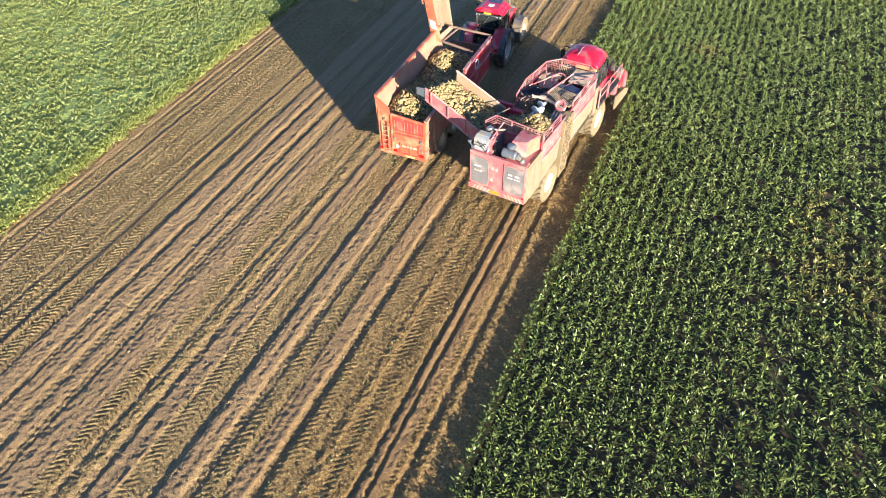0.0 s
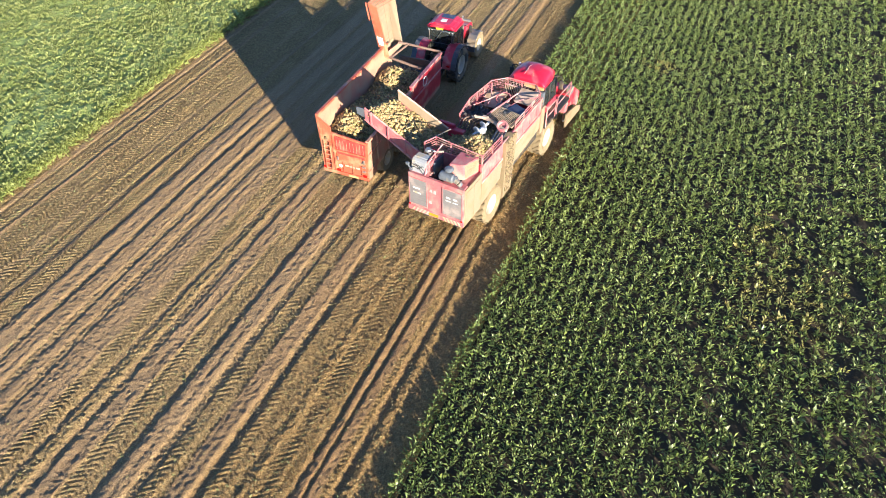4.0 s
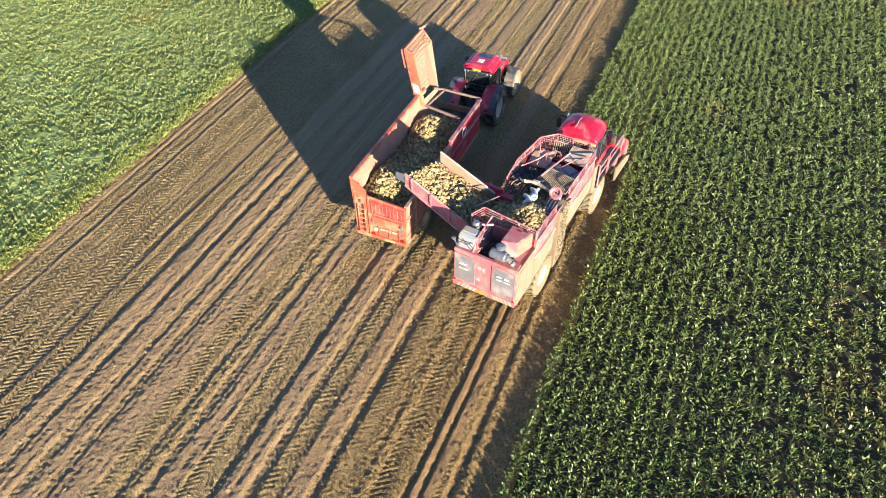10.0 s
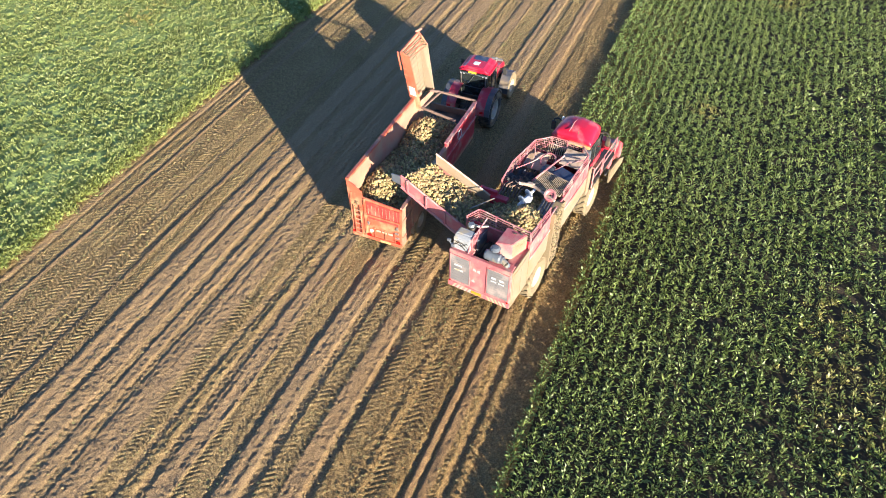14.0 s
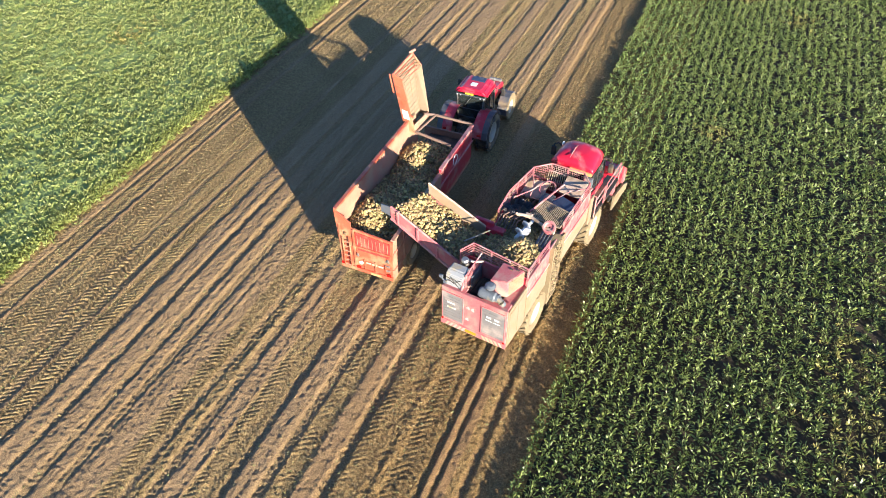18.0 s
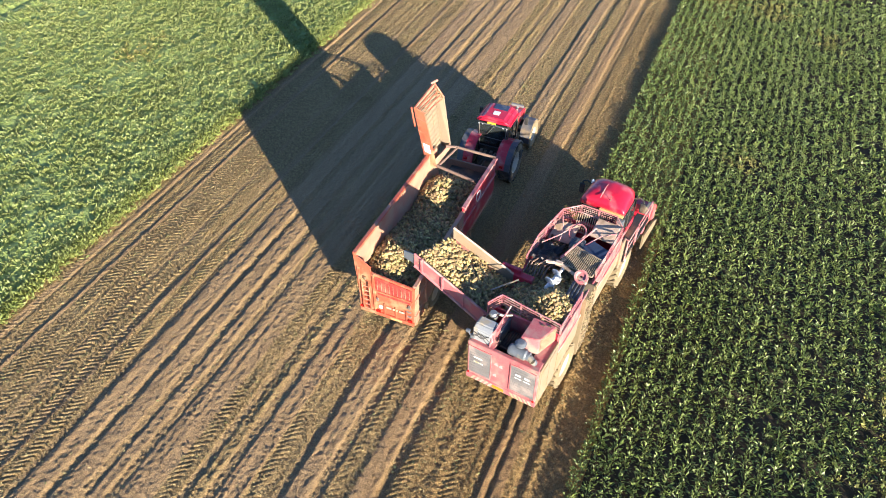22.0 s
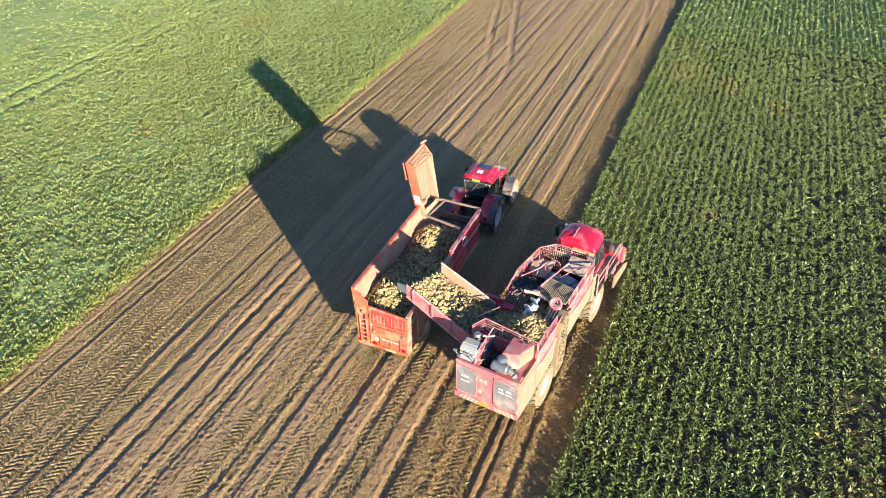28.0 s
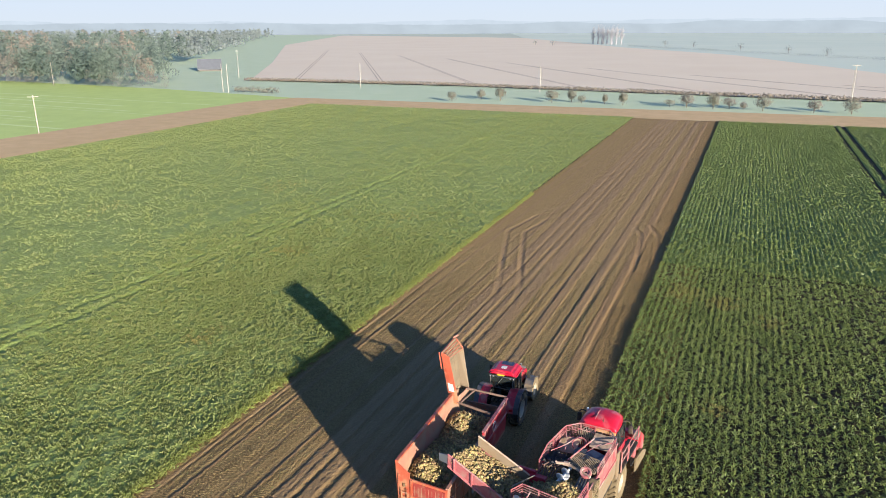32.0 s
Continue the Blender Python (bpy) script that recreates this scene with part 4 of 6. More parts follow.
wood("russet_wood", kinds[3], "russet autumn trees at the back of the wood", RUSSET)
wood("wood_scrub", low_a, "low brown scrub along the edge of the wood", AUTUMN, 80)
far_spots = []
for k in range(430):
    y = 400 + 1000 * rng.random()
    far_spots.append((wood_edge(y) - 5 - (60 + 0.7 * y) * rng.random() ** 1.8 - (y > 1087) * (y - 1087) * 0.6, y, 14 + 7 * rng.random()))
wood("far_wood", far_spots, "woods behind the near wood, haze put into their colour", HAZE_LEAF, 100, 0.055, 4)

def utility_pole(x, y, h, arm, turned):
    root = thing("utility_pole", pose(x, y, -0.2, 0, 0, turned), "pale wooden utility pole with a crossarm", "pole", group="power line poles")
    bm = bmesh.new()
    made = bmesh.ops.create_cone(bm, cap_ends=True, segments=10, radius1=0.15, radius2=0.10, depth=h)["verts"]
    bmesh.ops.translate(bm, vec=(0, 0, h / 2), verts=made)
    part("post", bm, POLE_WOOD, root)
    if arm:
        bm = bmesh.new()
        box(bm, -1.2, 1.2, -0.07, 0.07, h - 0.45, h - 0.28, 0.02)
        part("crossarm", bm, POLE_WOOD, root)
        for s in (-1.05, 0, 1.05):
            bm = bmesh.new()
            lathe(bm, [(0.0, h - 0.28), (0.07, h - 0.27), (0.10, h - 0.15), (0.05, h - 0.05), (0.0, h - 0.03)], "z", 8)
            part("insulator", bm, WHITE, root)


for x, y, h, arm in ((-149.5, 109.5, 9.0, True), (-271, 215, 10, False), (-182, 216, 10.5, False), (-179.5, 216, 10.5, False), (-228.8, 285.4, 13, True), (-142, 252, 9.5, False), (-68, 256, 9.5, False), (34.4, 252, 12, True)):
    utility_pole(x, y, h, arm, 35 if x < -100 else 5)

# a barn with a dark roof at the corner of the wood
barn = thing("barn", pose(-284, 330, -0.3, 0, 0, 38), "low barn with a dark slate roof beside the wood", "barn")
bm = bmesh.new()
box(bm, -6, 6, -5, 5, 0, 1.9)
part("wall", bm, surface("barn_wall", (0.12, 0.11, 0.10), (0.17, 0.155, 0.14), rough=0.9, scale=1), barn)
bm = bmesh.new()
prism(bm, [(-6.4, 0.9), (0, 6.2), (6.4, 0.9), (6.4, 1.2), (0, 6.5), (-6.4, 1.2)], "x", -6.6, 6.6)
part("roof", bm, ROOF_SLATE, barn)
bm = bmesh.new()
box(bm, 6.0, 6.06, -2, 2, 0, 1.8)
part("door", bm, BARK, barn)


def ridge(name, dist, a0, a1, base, amp, seed, material, label, lean=0.0):
    """A low wooded rise on the horizon, drawn round the viewer's north."""
    bm = bmesh.new()
    n = 700
    lo, hi, back = [], [], []
    for k in range(n + 1):
        a = radians(a0 + (a1 - a0) * k / n)
        q = np.array([k * 0.045]), np.array([seed * 1.0])
        h = base + amp * (2.0 * float(smooth_noise(*q, seed)[0]) + 0.35 * float(smooth_noise(q[0] * 7, q[1], seed + 1)[0]) + 0.22 * float(smooth_noise(q[0] * 31, q[1], seed + 2)[0])) * (1 + lean * (0.5 - k / n))
        for lst, dd, z in ((lo, dist, -1.0), (hi, dist + 60, h), (back, dist + 260, h * 0.9)):
            lst.append(bm.verts.new((math.sin(a) * dd, math.cos(a) * dd, z)))
    for k in range(n):
        bm.faces.new((lo[k], lo[k + 1], hi[k + 1], hi[k]))
        bm.faces.new((hi[k], hi[k + 1], back[k + 1], back[k]))
    return tagged(link_mesh(name, bm, material), label, "hills", kind="structure")


# added backdrops that glow, with the distance haze in their colour
ridge("backdrop_woods", 2300, -75, 45, 30, 5, 3, GLOW_WOODS, "glowing line of woods on the horizon, blue haze put into its colour")
ridge("backdrop_hills", 3300, -85, 60, 42, 8, 9, GLOW_HILLS, "glowing hills on the horizon, pale blue haze put into their colour", 0.5)
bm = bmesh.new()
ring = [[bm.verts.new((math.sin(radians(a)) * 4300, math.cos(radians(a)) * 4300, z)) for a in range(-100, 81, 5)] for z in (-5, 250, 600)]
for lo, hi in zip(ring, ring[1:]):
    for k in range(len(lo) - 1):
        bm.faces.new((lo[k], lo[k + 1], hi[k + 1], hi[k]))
tagged(link_mesh("backdrop_sky", bm, GLOW_SKY), "glowing backdrop coloured as pale hazy sky above the horizon", "sky", kind="structure")

# ---- shared machine parts ----
def wheel(parent, x, y, r, width, tyre, rim_mat, lugs=18, side=1, label="", rim_share=0.52, lug=0.035):
    """A lugged tyre with its rim as a part of it. side: +1 outer face to +x, -1 to -x."""
    w = width / 2
    m = Matrix.Translation((x, y, r))
    bm = bmesh.new()
    rr = r * rim_share
    lathe(bm, [(rr, -w * 0.80), (r * 0.72, -w), (r * 0.90, -w * 0.97), (r * 0.955, -w * 0.75), (r * 0.965, 0), (r * 0.955, w * 0.75), (r * 0.90, w * 0.97), (r * 0.72, w), (rr, w * 0.80), (rr, -w * 0.80)], "x", 32, m)
    for k in range(lugs):
        for s in (-1, 1):
            a = 2 * math.pi * (k + (0.5 if s > 0 else 0)) / lugs
            spot = m @ Matrix.Rotation(a, 4, "X") @ Matrix.Translation((s * w * 0.50, 0, r * 0.965)) @ Matrix.Rotation(s * 0.75, 4, "Z")
            box(bm, -w * 0.56, w * 0.56, -0.05 * r, 0.05 * r, -0.03 * r, lug * r, 0, spot)
    t = part("wheel", bm, tyre, parent, label, smooth=False)
    bm = bmesh.new()
    o = side
    lathe(bm, [(0.001, o * w * 0.30), (rr * 0.35, o * w * 0.32), (rr * 0.45, o * w * 0.18), (rr * 0.80, o * w * 0.10), (rr * 0.90, o * w * 0.60), (rr * 1.0, o * w * 0.82), (rr * 1.02, o * w * 0.70), (rr * 0.95, -o * w * 0.7), (0.001, -o * w * 0.6)], "x", 28, m)
    rim = part("rim", bm, rim_mat, t)
    for k in range(8):
        bm = bmesh.new()
        a = 2 * math.pi * k / 8
        rod(bm, m @ Vector((o * w * 0.20, rr * 0.62 * math.cos(a), rr * 0.62 * math.sin(a))), m @ Vector((o * w * 0.12 + o * 0.05, rr * 0.62 * math.cos(a), rr * 0.62 * math.sin(a))), 0.025, 6)
        part("bolt", bm, STEEL, t)
    return t


ICO = np.array([(0, 0, 1), (0.894, 0, 0.447), (0.276, 0.851, 0.447), (-0.724, 0.526, 0.447), (-0.724, -0.526, 0.447), (0.276, -0.851, 0.447),
                (0.724, 0.526, -0.447), (-0.276, 0.851, -0.447), (-0.894, 0, -0.447), (-0.276, -0.851, -0.447), (0.724, -0.526, -0.447), (0, 0, -1)])
ICO_F = np.array([(0, 1, 2), (0, 2, 3), (0, 3, 4), (0, 4, 5), (0, 5, 1), (1, 6, 2), (2, 7, 3), (3, 8, 4), (4, 9, 5), (5, 10, 1),
                  (6, 7, 2), (7, 8, 3), (8, 9, 4), (9, 10, 5), (10, 6, 1), (6, 11, 7), (7, 11, 8), (8, 11, 9), (9, 11, 10), (10, 11, 6)])


def beet_lumps(px, py, pz, size=0.085):
    """Tapered roots lying at random."""
    n = len(px)
    v = ICO[None] * (1 + 0.22 * rng.normal(0, 1, (n, 12, 1))).clip(0.6, 1.4)
    taper = 1 - 0.45 * (v[..., 2:3] < -0.2)
    v = np.concatenate([v[..., :2] * taper, v[..., 2:3] * np.where(v[..., 2:3] < 0, 1.9, 1.05)], -1)
    q = rng.normal(0, 1, (n, 4))
    q /= np.linalg.norm(q, axis=1)[:, None]
    w, x, y, z = q.T
    r = np.stack([1 - 2 * (y * y + z * z), 2 * (x * y - z * w), 2 * (x * z + y * w), 2 * (x * y + z * w), 1 - 2 * (x * x + z * z), 2 * (y * z - x * w),
                  2 * (x * z - y * w), 2 * (y * z + x * w), 1 - 2 * (x * x + y * y)], -1).reshape(n, 3, 3)
    v = np.einsum("nij,nkj->nki", r, v) * (size * (0.7 + 0.7 * rng.random(n)))[:, None, None]
    v += np.stack([px, py, pz], -1)[:, None]
    return v.reshape(-1, 3), (ICO_F[None] + (np.arange(n) * 12)[:, None, None]).reshape(-1, 3)


def beet_heap(name, at, inside, height, x0, x1, y0, y1, count, label, size=0.085):
    x, y = rng.uniform(x0, x1, count), rng.uniform(y0, y1, count)
    ok = inside(x, y)
    x, y = x[ok], y[ok]
    z = height(x, y) + rng.normal(0, 0.035, len(x))
    v, t = beet_lumps(x, y, z, size)
    gx, gy = np.meshgrid(np.linspace(x0, x1, 26), np.linspace(y0, y1, 40))
    g = np.stack([gx, gy, height(gx, gy) - 0.12], -1).reshape(-1, 3)
    k = (np.arange(39)[:, None] * 26 + np.arange(25)[None]).ravel()
    keep = inside(gx.ravel()[k], gy.ravel()[k]) & inside(gx.ravel()[k + 27], gy.ravel()[k + 27])
    k = k[keep]
    q = np.concatenate([np.stack([k, k + 1, k + 27], -1), np.stack([k, k + 27, k + 26], -1)]) + len(v)
    ob = mesh_from_arrays(name, np.concatenate([v, g]), np.concatenate([t, q]), BEET)
    ob.matrix_basis = at
    return tagged(ob, label, "sugar beet", kind="stuff")


# ---- beet harvester ----
HARV = pose(-1.54, 13.8, 0, 0, 0, -7)
hv = thing("beet_harvester", HARV, "red self-propelled sugar beet harvester, dusty, tank half full", "harvester")

bm = bmesh.new()
box(bm, -0.95, -0.65, 0.4, 11.6, 1.05, 1.5, 0.03)
box(bm, 0.65, 0.95, 0.4, 11.6, 1.05, 1.5, 0.03)
for y in (0.6, 2.6, 5.0, 7.2, 9.4, 11.4):
    box(bm, -0.66, 0.66, y, y + 0.25, 1.1, 1.42, 0.02)
part("chassis", bm, DARK, hv)
bm = bmesh.new()
prism(bm, [(0.1, 1.45), (8.1, 1.45), (8.1, 2.5), (0.1, 2.5)], "x", -1.25, 1.25)
part("belly", bm, DARK, hv)

# rear end
bm = bmesh.new()
box(bm, -1.40, 1.40, -0.06, 0.04, 1.66, 3.70, 0.03)
rear = part("rear_panel", bm, RED_DUSTY, hv, "red rear panel bleached by dust and sun")
for x0, x1 in ((-1.32, -0.45), (0.36, 1.32)):
    bm = bmesh.new()
    box(bm, x0, x1, -0.085, -0.055, 2.04, 3.46, 0.012)
    g = part("grille", bm, GRILLE, rear, "dark grille with pale dust along its foot")
    bm2 = bmesh.new()
    if x0 < 0:
        box(bm2, -1.12, -0.78, -0.112, -0.097, 2.95, 3.02)
        box(bm2, -1.12, -0.74, -0.112, -0.097, 2.70, 2.77)
    else:
        for xx in (0.56, 0.90):
            box(bm2, xx, xx + 0.20, -0.112, -0.097, 3.02, 3.10)
            box(bm2, xx - 0.02, xx + 0.24, -0.112, -0.097, 2.86, 2.90)
    part("marking", bm2, WHITE, g)
    for k in range(9):
        bm = bmesh.new()
        box(bm, x0 + 0.04, x1 - 0.04, -0.093, -0.083, 2.12 + k * 0.145, 2.135 + k * 0.145)
        part("louvre", bm, GRILLE, g)
    bm = bmesh.new()
    for z in (2.01, 3.48):
        box(bm, x0 - 0.03, x1 + 0.03, -0.092, -0.055, z - 0.02, z + 0.02)
    for x in (x0 - 0.015, x1 + 0.015):
        box(bm, x - 0.015, x + 0.015, -0.092, -0.055, 2.03, 3.46)
    part("grille_frame", bm, RAIL, g)
for x0, z0, w, h in ((-0.30, 3.02, 0.13, 0.13), (-0.10, 2.98, 0.13, 0.17), (-0.34, 2.36, 0.14, 0.14)):
    bm = bmesh.new()
    prism(bm, [(x0, z0), (x0 + w, z0 - 0.03), (x0 + w * 0.8, z0 + h), (x0 + w * 0.1, z0 + h * 0.8)], "y", -0.075, -0.055)
    part("emblem", bm, FADED_EMBLEM, rear)
bm = bmesh.new()
box(bm, -1.42, 1.42, -0.10, -0.02, 1.63, 1.90, 0.02)
bump_bar = part("bumper", bm, RED_DUSTY, rear)
for k in range(5):
    for s in (-1, 1):
        bm = bmesh.new()
        a = s * (0.50 + k * 0.18)
        prism(bm, [(a, 1.66), (a + 0.09, 1.66), (a + 0.09 - s * 0.12, 1.87), (a - s * 0.12, 1.87)], "y", -0.115, -0.098)
        part("stripe", bm, RIM_PALE, bump_bar)
bm = bmesh.new()
box(bm, -0.32, 0.16, -0.118, -0.098, 1.69, 1.84, 0.01)
part("plate", bm, AMBER, bump_bar, "amber plate in the bumper")
for x in (-1.33, 1.33):
    bm = bmesh.new()
    box(bm, x - 0.04, x + 0.04, -0.13, -0.09, 1.93, 2.00, 0.012)
    part("tail_lamp", bm, RED_LENS, rear)

for s, nm in ((1, "right"), (-1, "left")):
    bm = bmesh.new()
    box(bm, s * 1.36, s * 1.43, 0.02, 1.56, 1.62, 3.62, 0.02)
    sk = part("side_skirt", bm, CREAM, hv, "dust-coated side skirt of the engine bay")
    for y in (0.12, 0.84):
        bm = bmesh.new()
        box(bm, s * 1.425, s * 1.45, y, y + 0.62, 1.75, 3.45, 0.01)
        part("skirt_panel", bm, CREAM, sk)

# engine bay
bm = bmesh.new()
box(bm, -1.36, 1.36, 0.04, 1.6, 2.6, 3.05)
bay = part("engine_bay", bm, DARK, hv)
bm = bmesh.new()
box(bm, -0.35, 0.25, 0.45, 1.35, 3.0, 3.45, 0.06)
for k in range(6):
    rod(bm, (-0.25 + k * 0.09, 0.5, 3.5), (-0.25 + k * 0.09, 1.3, 3.5), 0.03, 8)
box(bm, -0.42, -0.30, 0.5, 1.3, 3.05, 3.38, 0.02)
part("engine", bm, DARK, bay, "dark engine block under the open deck")
bm = bmesh.new()
box(bm, -1.36, -0.42, 0.0, 0.34, 3.56, 3.69, 0.02)
box(bm, 0.30, 1.36, 0.0, 0.40, 3.56, 3.69, 0.02)
box(bm, -0.42, 0.30, 0.0, 0.10, 3.56, 3.69, 0.02)
box(bm, 0.90, 1.36, 0.40, 1.60, 3.52, 3.585, 0.015)
part("deck", bm, RED_DUSTY, bay)
bm = bmesh.new()
box(bm, -0.62, -0.50, 0.45, 1.55, 3.2, 4.15, 0.02)
box(bm, -0.55, 0.34, 1.52, 1.60, 3.0, 4.05, 0.02)
part("partition", bm, RED_DUSTY, bay)
bm = bmesh.new()
box(bm, -0.50, -0.44, 0.60, 1.42, 3.35, 4.05, 0.015)
part("radiator_screen", bm, GREY, bay, "pale grey radiator screen")
bm = bmesh.new()
prism(bm, [(0.10, 3.64), (0.70, 3.64), (0.74, 4.30), (0.34, 4.32), (0.14, 4.22)], "x", -1.33, -0.60)
bmesh.ops.bevel(bm, geom=list(bm.edges), offset=0.035, segments=2, affect="EDGES")
rad = part("cooler", bm, PALE_GREY, bay, "pale grey cooler housing with black hoses")
bm = bmesh.new()
box(bm, -1.27, -0.66, 0.38, 0.70, 4.295, 4.335, 0.015)
part("cooler_lid", bm, PALE_GREY, rad)
for pts in ([(-1.30, 0.12, 3.86), (-1.12, 0.08, 3.98), (-0.95, 0.08, 3.90), (-0.72, 0.10, 4.10), (-0.60, 0.2, 4.0)],
            [(-1.05, 0.08, 4.16), (-0.92, 0.08, 3.96), (-0.80, 0.08, 3.84), (-0.70, 0.10, 3.68)],
            [(-1.28, 0.10, 4.10), (-1.10, 0.08, 4.06), (-0.90, 0.08, 4.10), (-0.66, 0.12, 3.86)]):
    bm = bmesh.new()
    pipe(bm, pts, 0.014, 6)
    part("hose", bm, DARK, rad)
bm = bmesh.new()
pipe(bm, [(-1.10, 0.95, 3.3), (-1.10, 1.0, 4.15), (-0.86, 1.08, 4.32), (-0.70, 1.2, 4.2), (-0.4, 1.4, 4.2)], 0.055, 10)
lathe(bm, [(0.0, -0.14), (0.14, -0.14), (0.17, -0.05), (0.17, 0.06), (0.12, 0.14), (0.0, 0.14)], "z", 14, Matrix.Translation((-0.98, 1.02, 4.25)))
box(bm, -1.12, -0.86, 0.98, 1.25, 3.95, 4.1, 0.03)
part("exhaust", bm, STEEL, bay, "bright steel exhaust and pipes")
bm = bmesh.new()
box(bm, -1.40, -1.24, 0.05, 0.2, 3.72, 3.86, 0.03)
rod(bm, (-1.34, 0.12, 3.7), (-1.50, 0.10, 3.98), 0.03)
box(bm, -1.58, -1.42, 0.04, 0.15, 3.95, 4.08, 0.03)
part("camera_bracket", bm, GREY, bay)
bm = bmesh.new()
prism(bm, [(0.36, 0.50), (0.98, 0.72), (1.25, 1.57), (0.36, 1.57)], "z", 3.58, 4.38)
bmesh.ops.bevel(bm, geom=list(bm.edges), offset=0.02, segments=2, affect="EDGES")
hood = part("hood", bm, RED_DUSTY, hv, "red engine hood with a ribbed cream side grille")
side_a, side_b = Vector((1.012, 0.765, 0)), Vector((1.262, 1.545, 0))
bm = bmesh.new()
slab(bm, [(side_a.x, side_a.y, 3.66), (side_b.x, side_b.y, 3.66), (side_b.x, side_b.y, 4.33), (side_a.x, side_a.y, 4.33)], 0.015)
grl = part("side_grille", bm, SLAT_TAN, hood, "tan ribbed grille down the hood's side")
for k in range(14):
    bm = bmesh.new()
    p = side_a.lerp(side_b, (k + 0.5) / 14)
    rod(bm, (p.x + 0.006, p.y, 3.69), (p.x + 0.006, p.y, 4.31), 0.014, 6)
    part("rib", bm, CREAM, grl)
for k, (x, y) in enumerate(((0.72, 1.34), (0.95, 1.42))):
    bm = bmesh.new()
    box(bm, x, x + 0.14, y, y + 0.06, 4.37, 4.41, 0.012)
    part("hood_latch", bm, DARK, hood)
bm = bmesh.new()
lathe(bm, [(0.0, 0.0), (0.19, 0.0), (0.21, 0.06), (0.21, 0.62), (0.17, 0.68), (0.17, 0.78), (0.0, 0.78)], "x", 20, Matrix.Translation((0.10, 0.22, 3.92)))
af = part("air_filter", bm, GREY, hv, "grey drum air filter with intake cap")
bm = bmesh.new()
lathe(bm, [(0.0, 3.95), (0.10, 3.95), (0.10, 4.16), (0.20, 4.19), (0.21, 4.27), (0.13, 4.33), (0.0, 4.34)], "z", 18, Matrix.Translation((0.46, 0.34, 0.02)))
part("intake_cap", bm, GREY, af)
bm = bmesh.new()
pipe(bm, [(0.86, 0.22, 3.90), (1.02, 0.16, 3.84), (1.10, 0.20, 3.72)], 0.12, 12)
part("duct", bm, GREY, af)
bm = bmesh.new()
for p in ([(-0.56, 0.30, 3.7), (-0.56, 0.30, 4.3), (-0.56, 1.55, 4.45)], [(-0.60, 0.05, 3.7), (-0.60, 0.30, 4.25)], [(-0.56, 0.9, 3.7), (-0.56, 0.9, 4.38)]):
    pipe(bm, p, 0.035)
part("deck_rail", bm, RAIL, hv)


def railing(pts, z0, z1, bars, posts, material=RAIL, mesh=False):
    """Tank-top rails along a line: bars, uprights; one part a side."""
    bm = bmesh.new()
    for k in range(bars):
        f = k / (bars - 1)
        pipe(bm, [(x, y, z0 + (z1 - z0) * f + dz) for x, y, dz in pts], (0.008 if mesh else 0.017) if k < bars - 1 else 0.030, 6)
    for (ax, ay, az), (bx, by, bz) in zip(pts, pts[1:]):
        n = max(1, round(math.hypot(bx - ax, by - ay) / posts))
        for k in range(n + 1):
            f = k / n
            x, y, dz = ax + (bx - ax) * f, ay + (by - ay) * f, az + (bz - az) * f
            box(bm, x - 0.025, x + 0.025, y - 0.025, y + 0.025, z0 - 0.1 + dz, z1 + 0.02 + dz)
        for k in range(int(math.hypot(bx - ax, by - ay) / 0.08) if mesh else 0):
            f = (k + 0.5) / int(math.hypot(bx - ax, by - ay) / 0.08)
            x, y, dz = ax + (bx - ax) * f, ay + (by - ay) * f, az + (bz - az) * f
            rod(bm, (x, y, z0 - 0.55 + dz), (x, y, z1 + dz), 0.006, 4)
    return part("tank_railing", bm, material, hv)


railing([(-1.34, 1.30, 0.0), (-1.06, 1.85, 0.05), (1.37, 1.64, 0.0)], 3.95, 4.45, 5, 0.85)
railing([(1.38, 1.66, 0.0), (1.38, 3.55, -0.05)], 3.95, 4.42, 4, 0.95)
railing([(1.38, 4.95, -0.1), (1.38, 7.75, -0.1)], 3.95, 4.42, 4, 0.9)
railing([(-1.38, 4.6, -0.35), (-1.38, 5.6, -0.05), (-1.14, 7.45, 0.05), (-0.55, 8.10, 0.05), (0.95, 8.15, 0.05), (1.38, 7.75, -0.1)], 3.90, 4.40, 6, 0.7, mesh=True)

# crop tank
bm = bmesh.new()
prism(bm, [(1.60, 2.5), (8.0, 2.5), (8.0, 3.92), (1.60, 3.92)], "x", 1.32, 1.40)
tank = part("tank_wall", bm, RED_DUSTY, hv)
for k, (y0, y1) in enumerate(((1.72, 2.30), (2.36, 2.94), (3.0, 3.52), (5.02, 5.70), (5.78, 6.50), (6.58, 7.30), (7.38, 7.9))):
    bm = bmesh.new()
    box(bm, 1.395, 1.425, y0, y1, 3.12, 3.84, 0.01)
    pn = part("side_panel", bm, RED_DUSTY, tank)
bm = bmesh.new()
box(bm, 1.39, 1.45, 1.6, 8.0, 3.88, 3.97, 0.015)
box(bm, 1.39, 1.45, 1.6, 8.0, 2.98, 3.08, 0.015)
part("wall_rail", bm, RAIL, tank)
bm = bmesh.new()
prism(bm, [(1.58, 1.75), (3.5, 2.0), (3.6, 2.96), (1.58, 2.96)], "x", 1.36, 1.43)
prism(bm, [(4.9, 1.95), (7.9, 2.2), (7.9, 2.96), (4.9, 2.96)], "x", 1.36, 1.43)
part("lower_skirt", bm, CREAM, hv, "dust-coated lower skirt beneath the tank")
bm = bmesh.new()
prism(bm, [(4.2, 2.5), (8.0, 2.5), (8.0, 3.95), (5.6, 3.85), (4.2, 3.45)], "x", -1.40, -1.33)
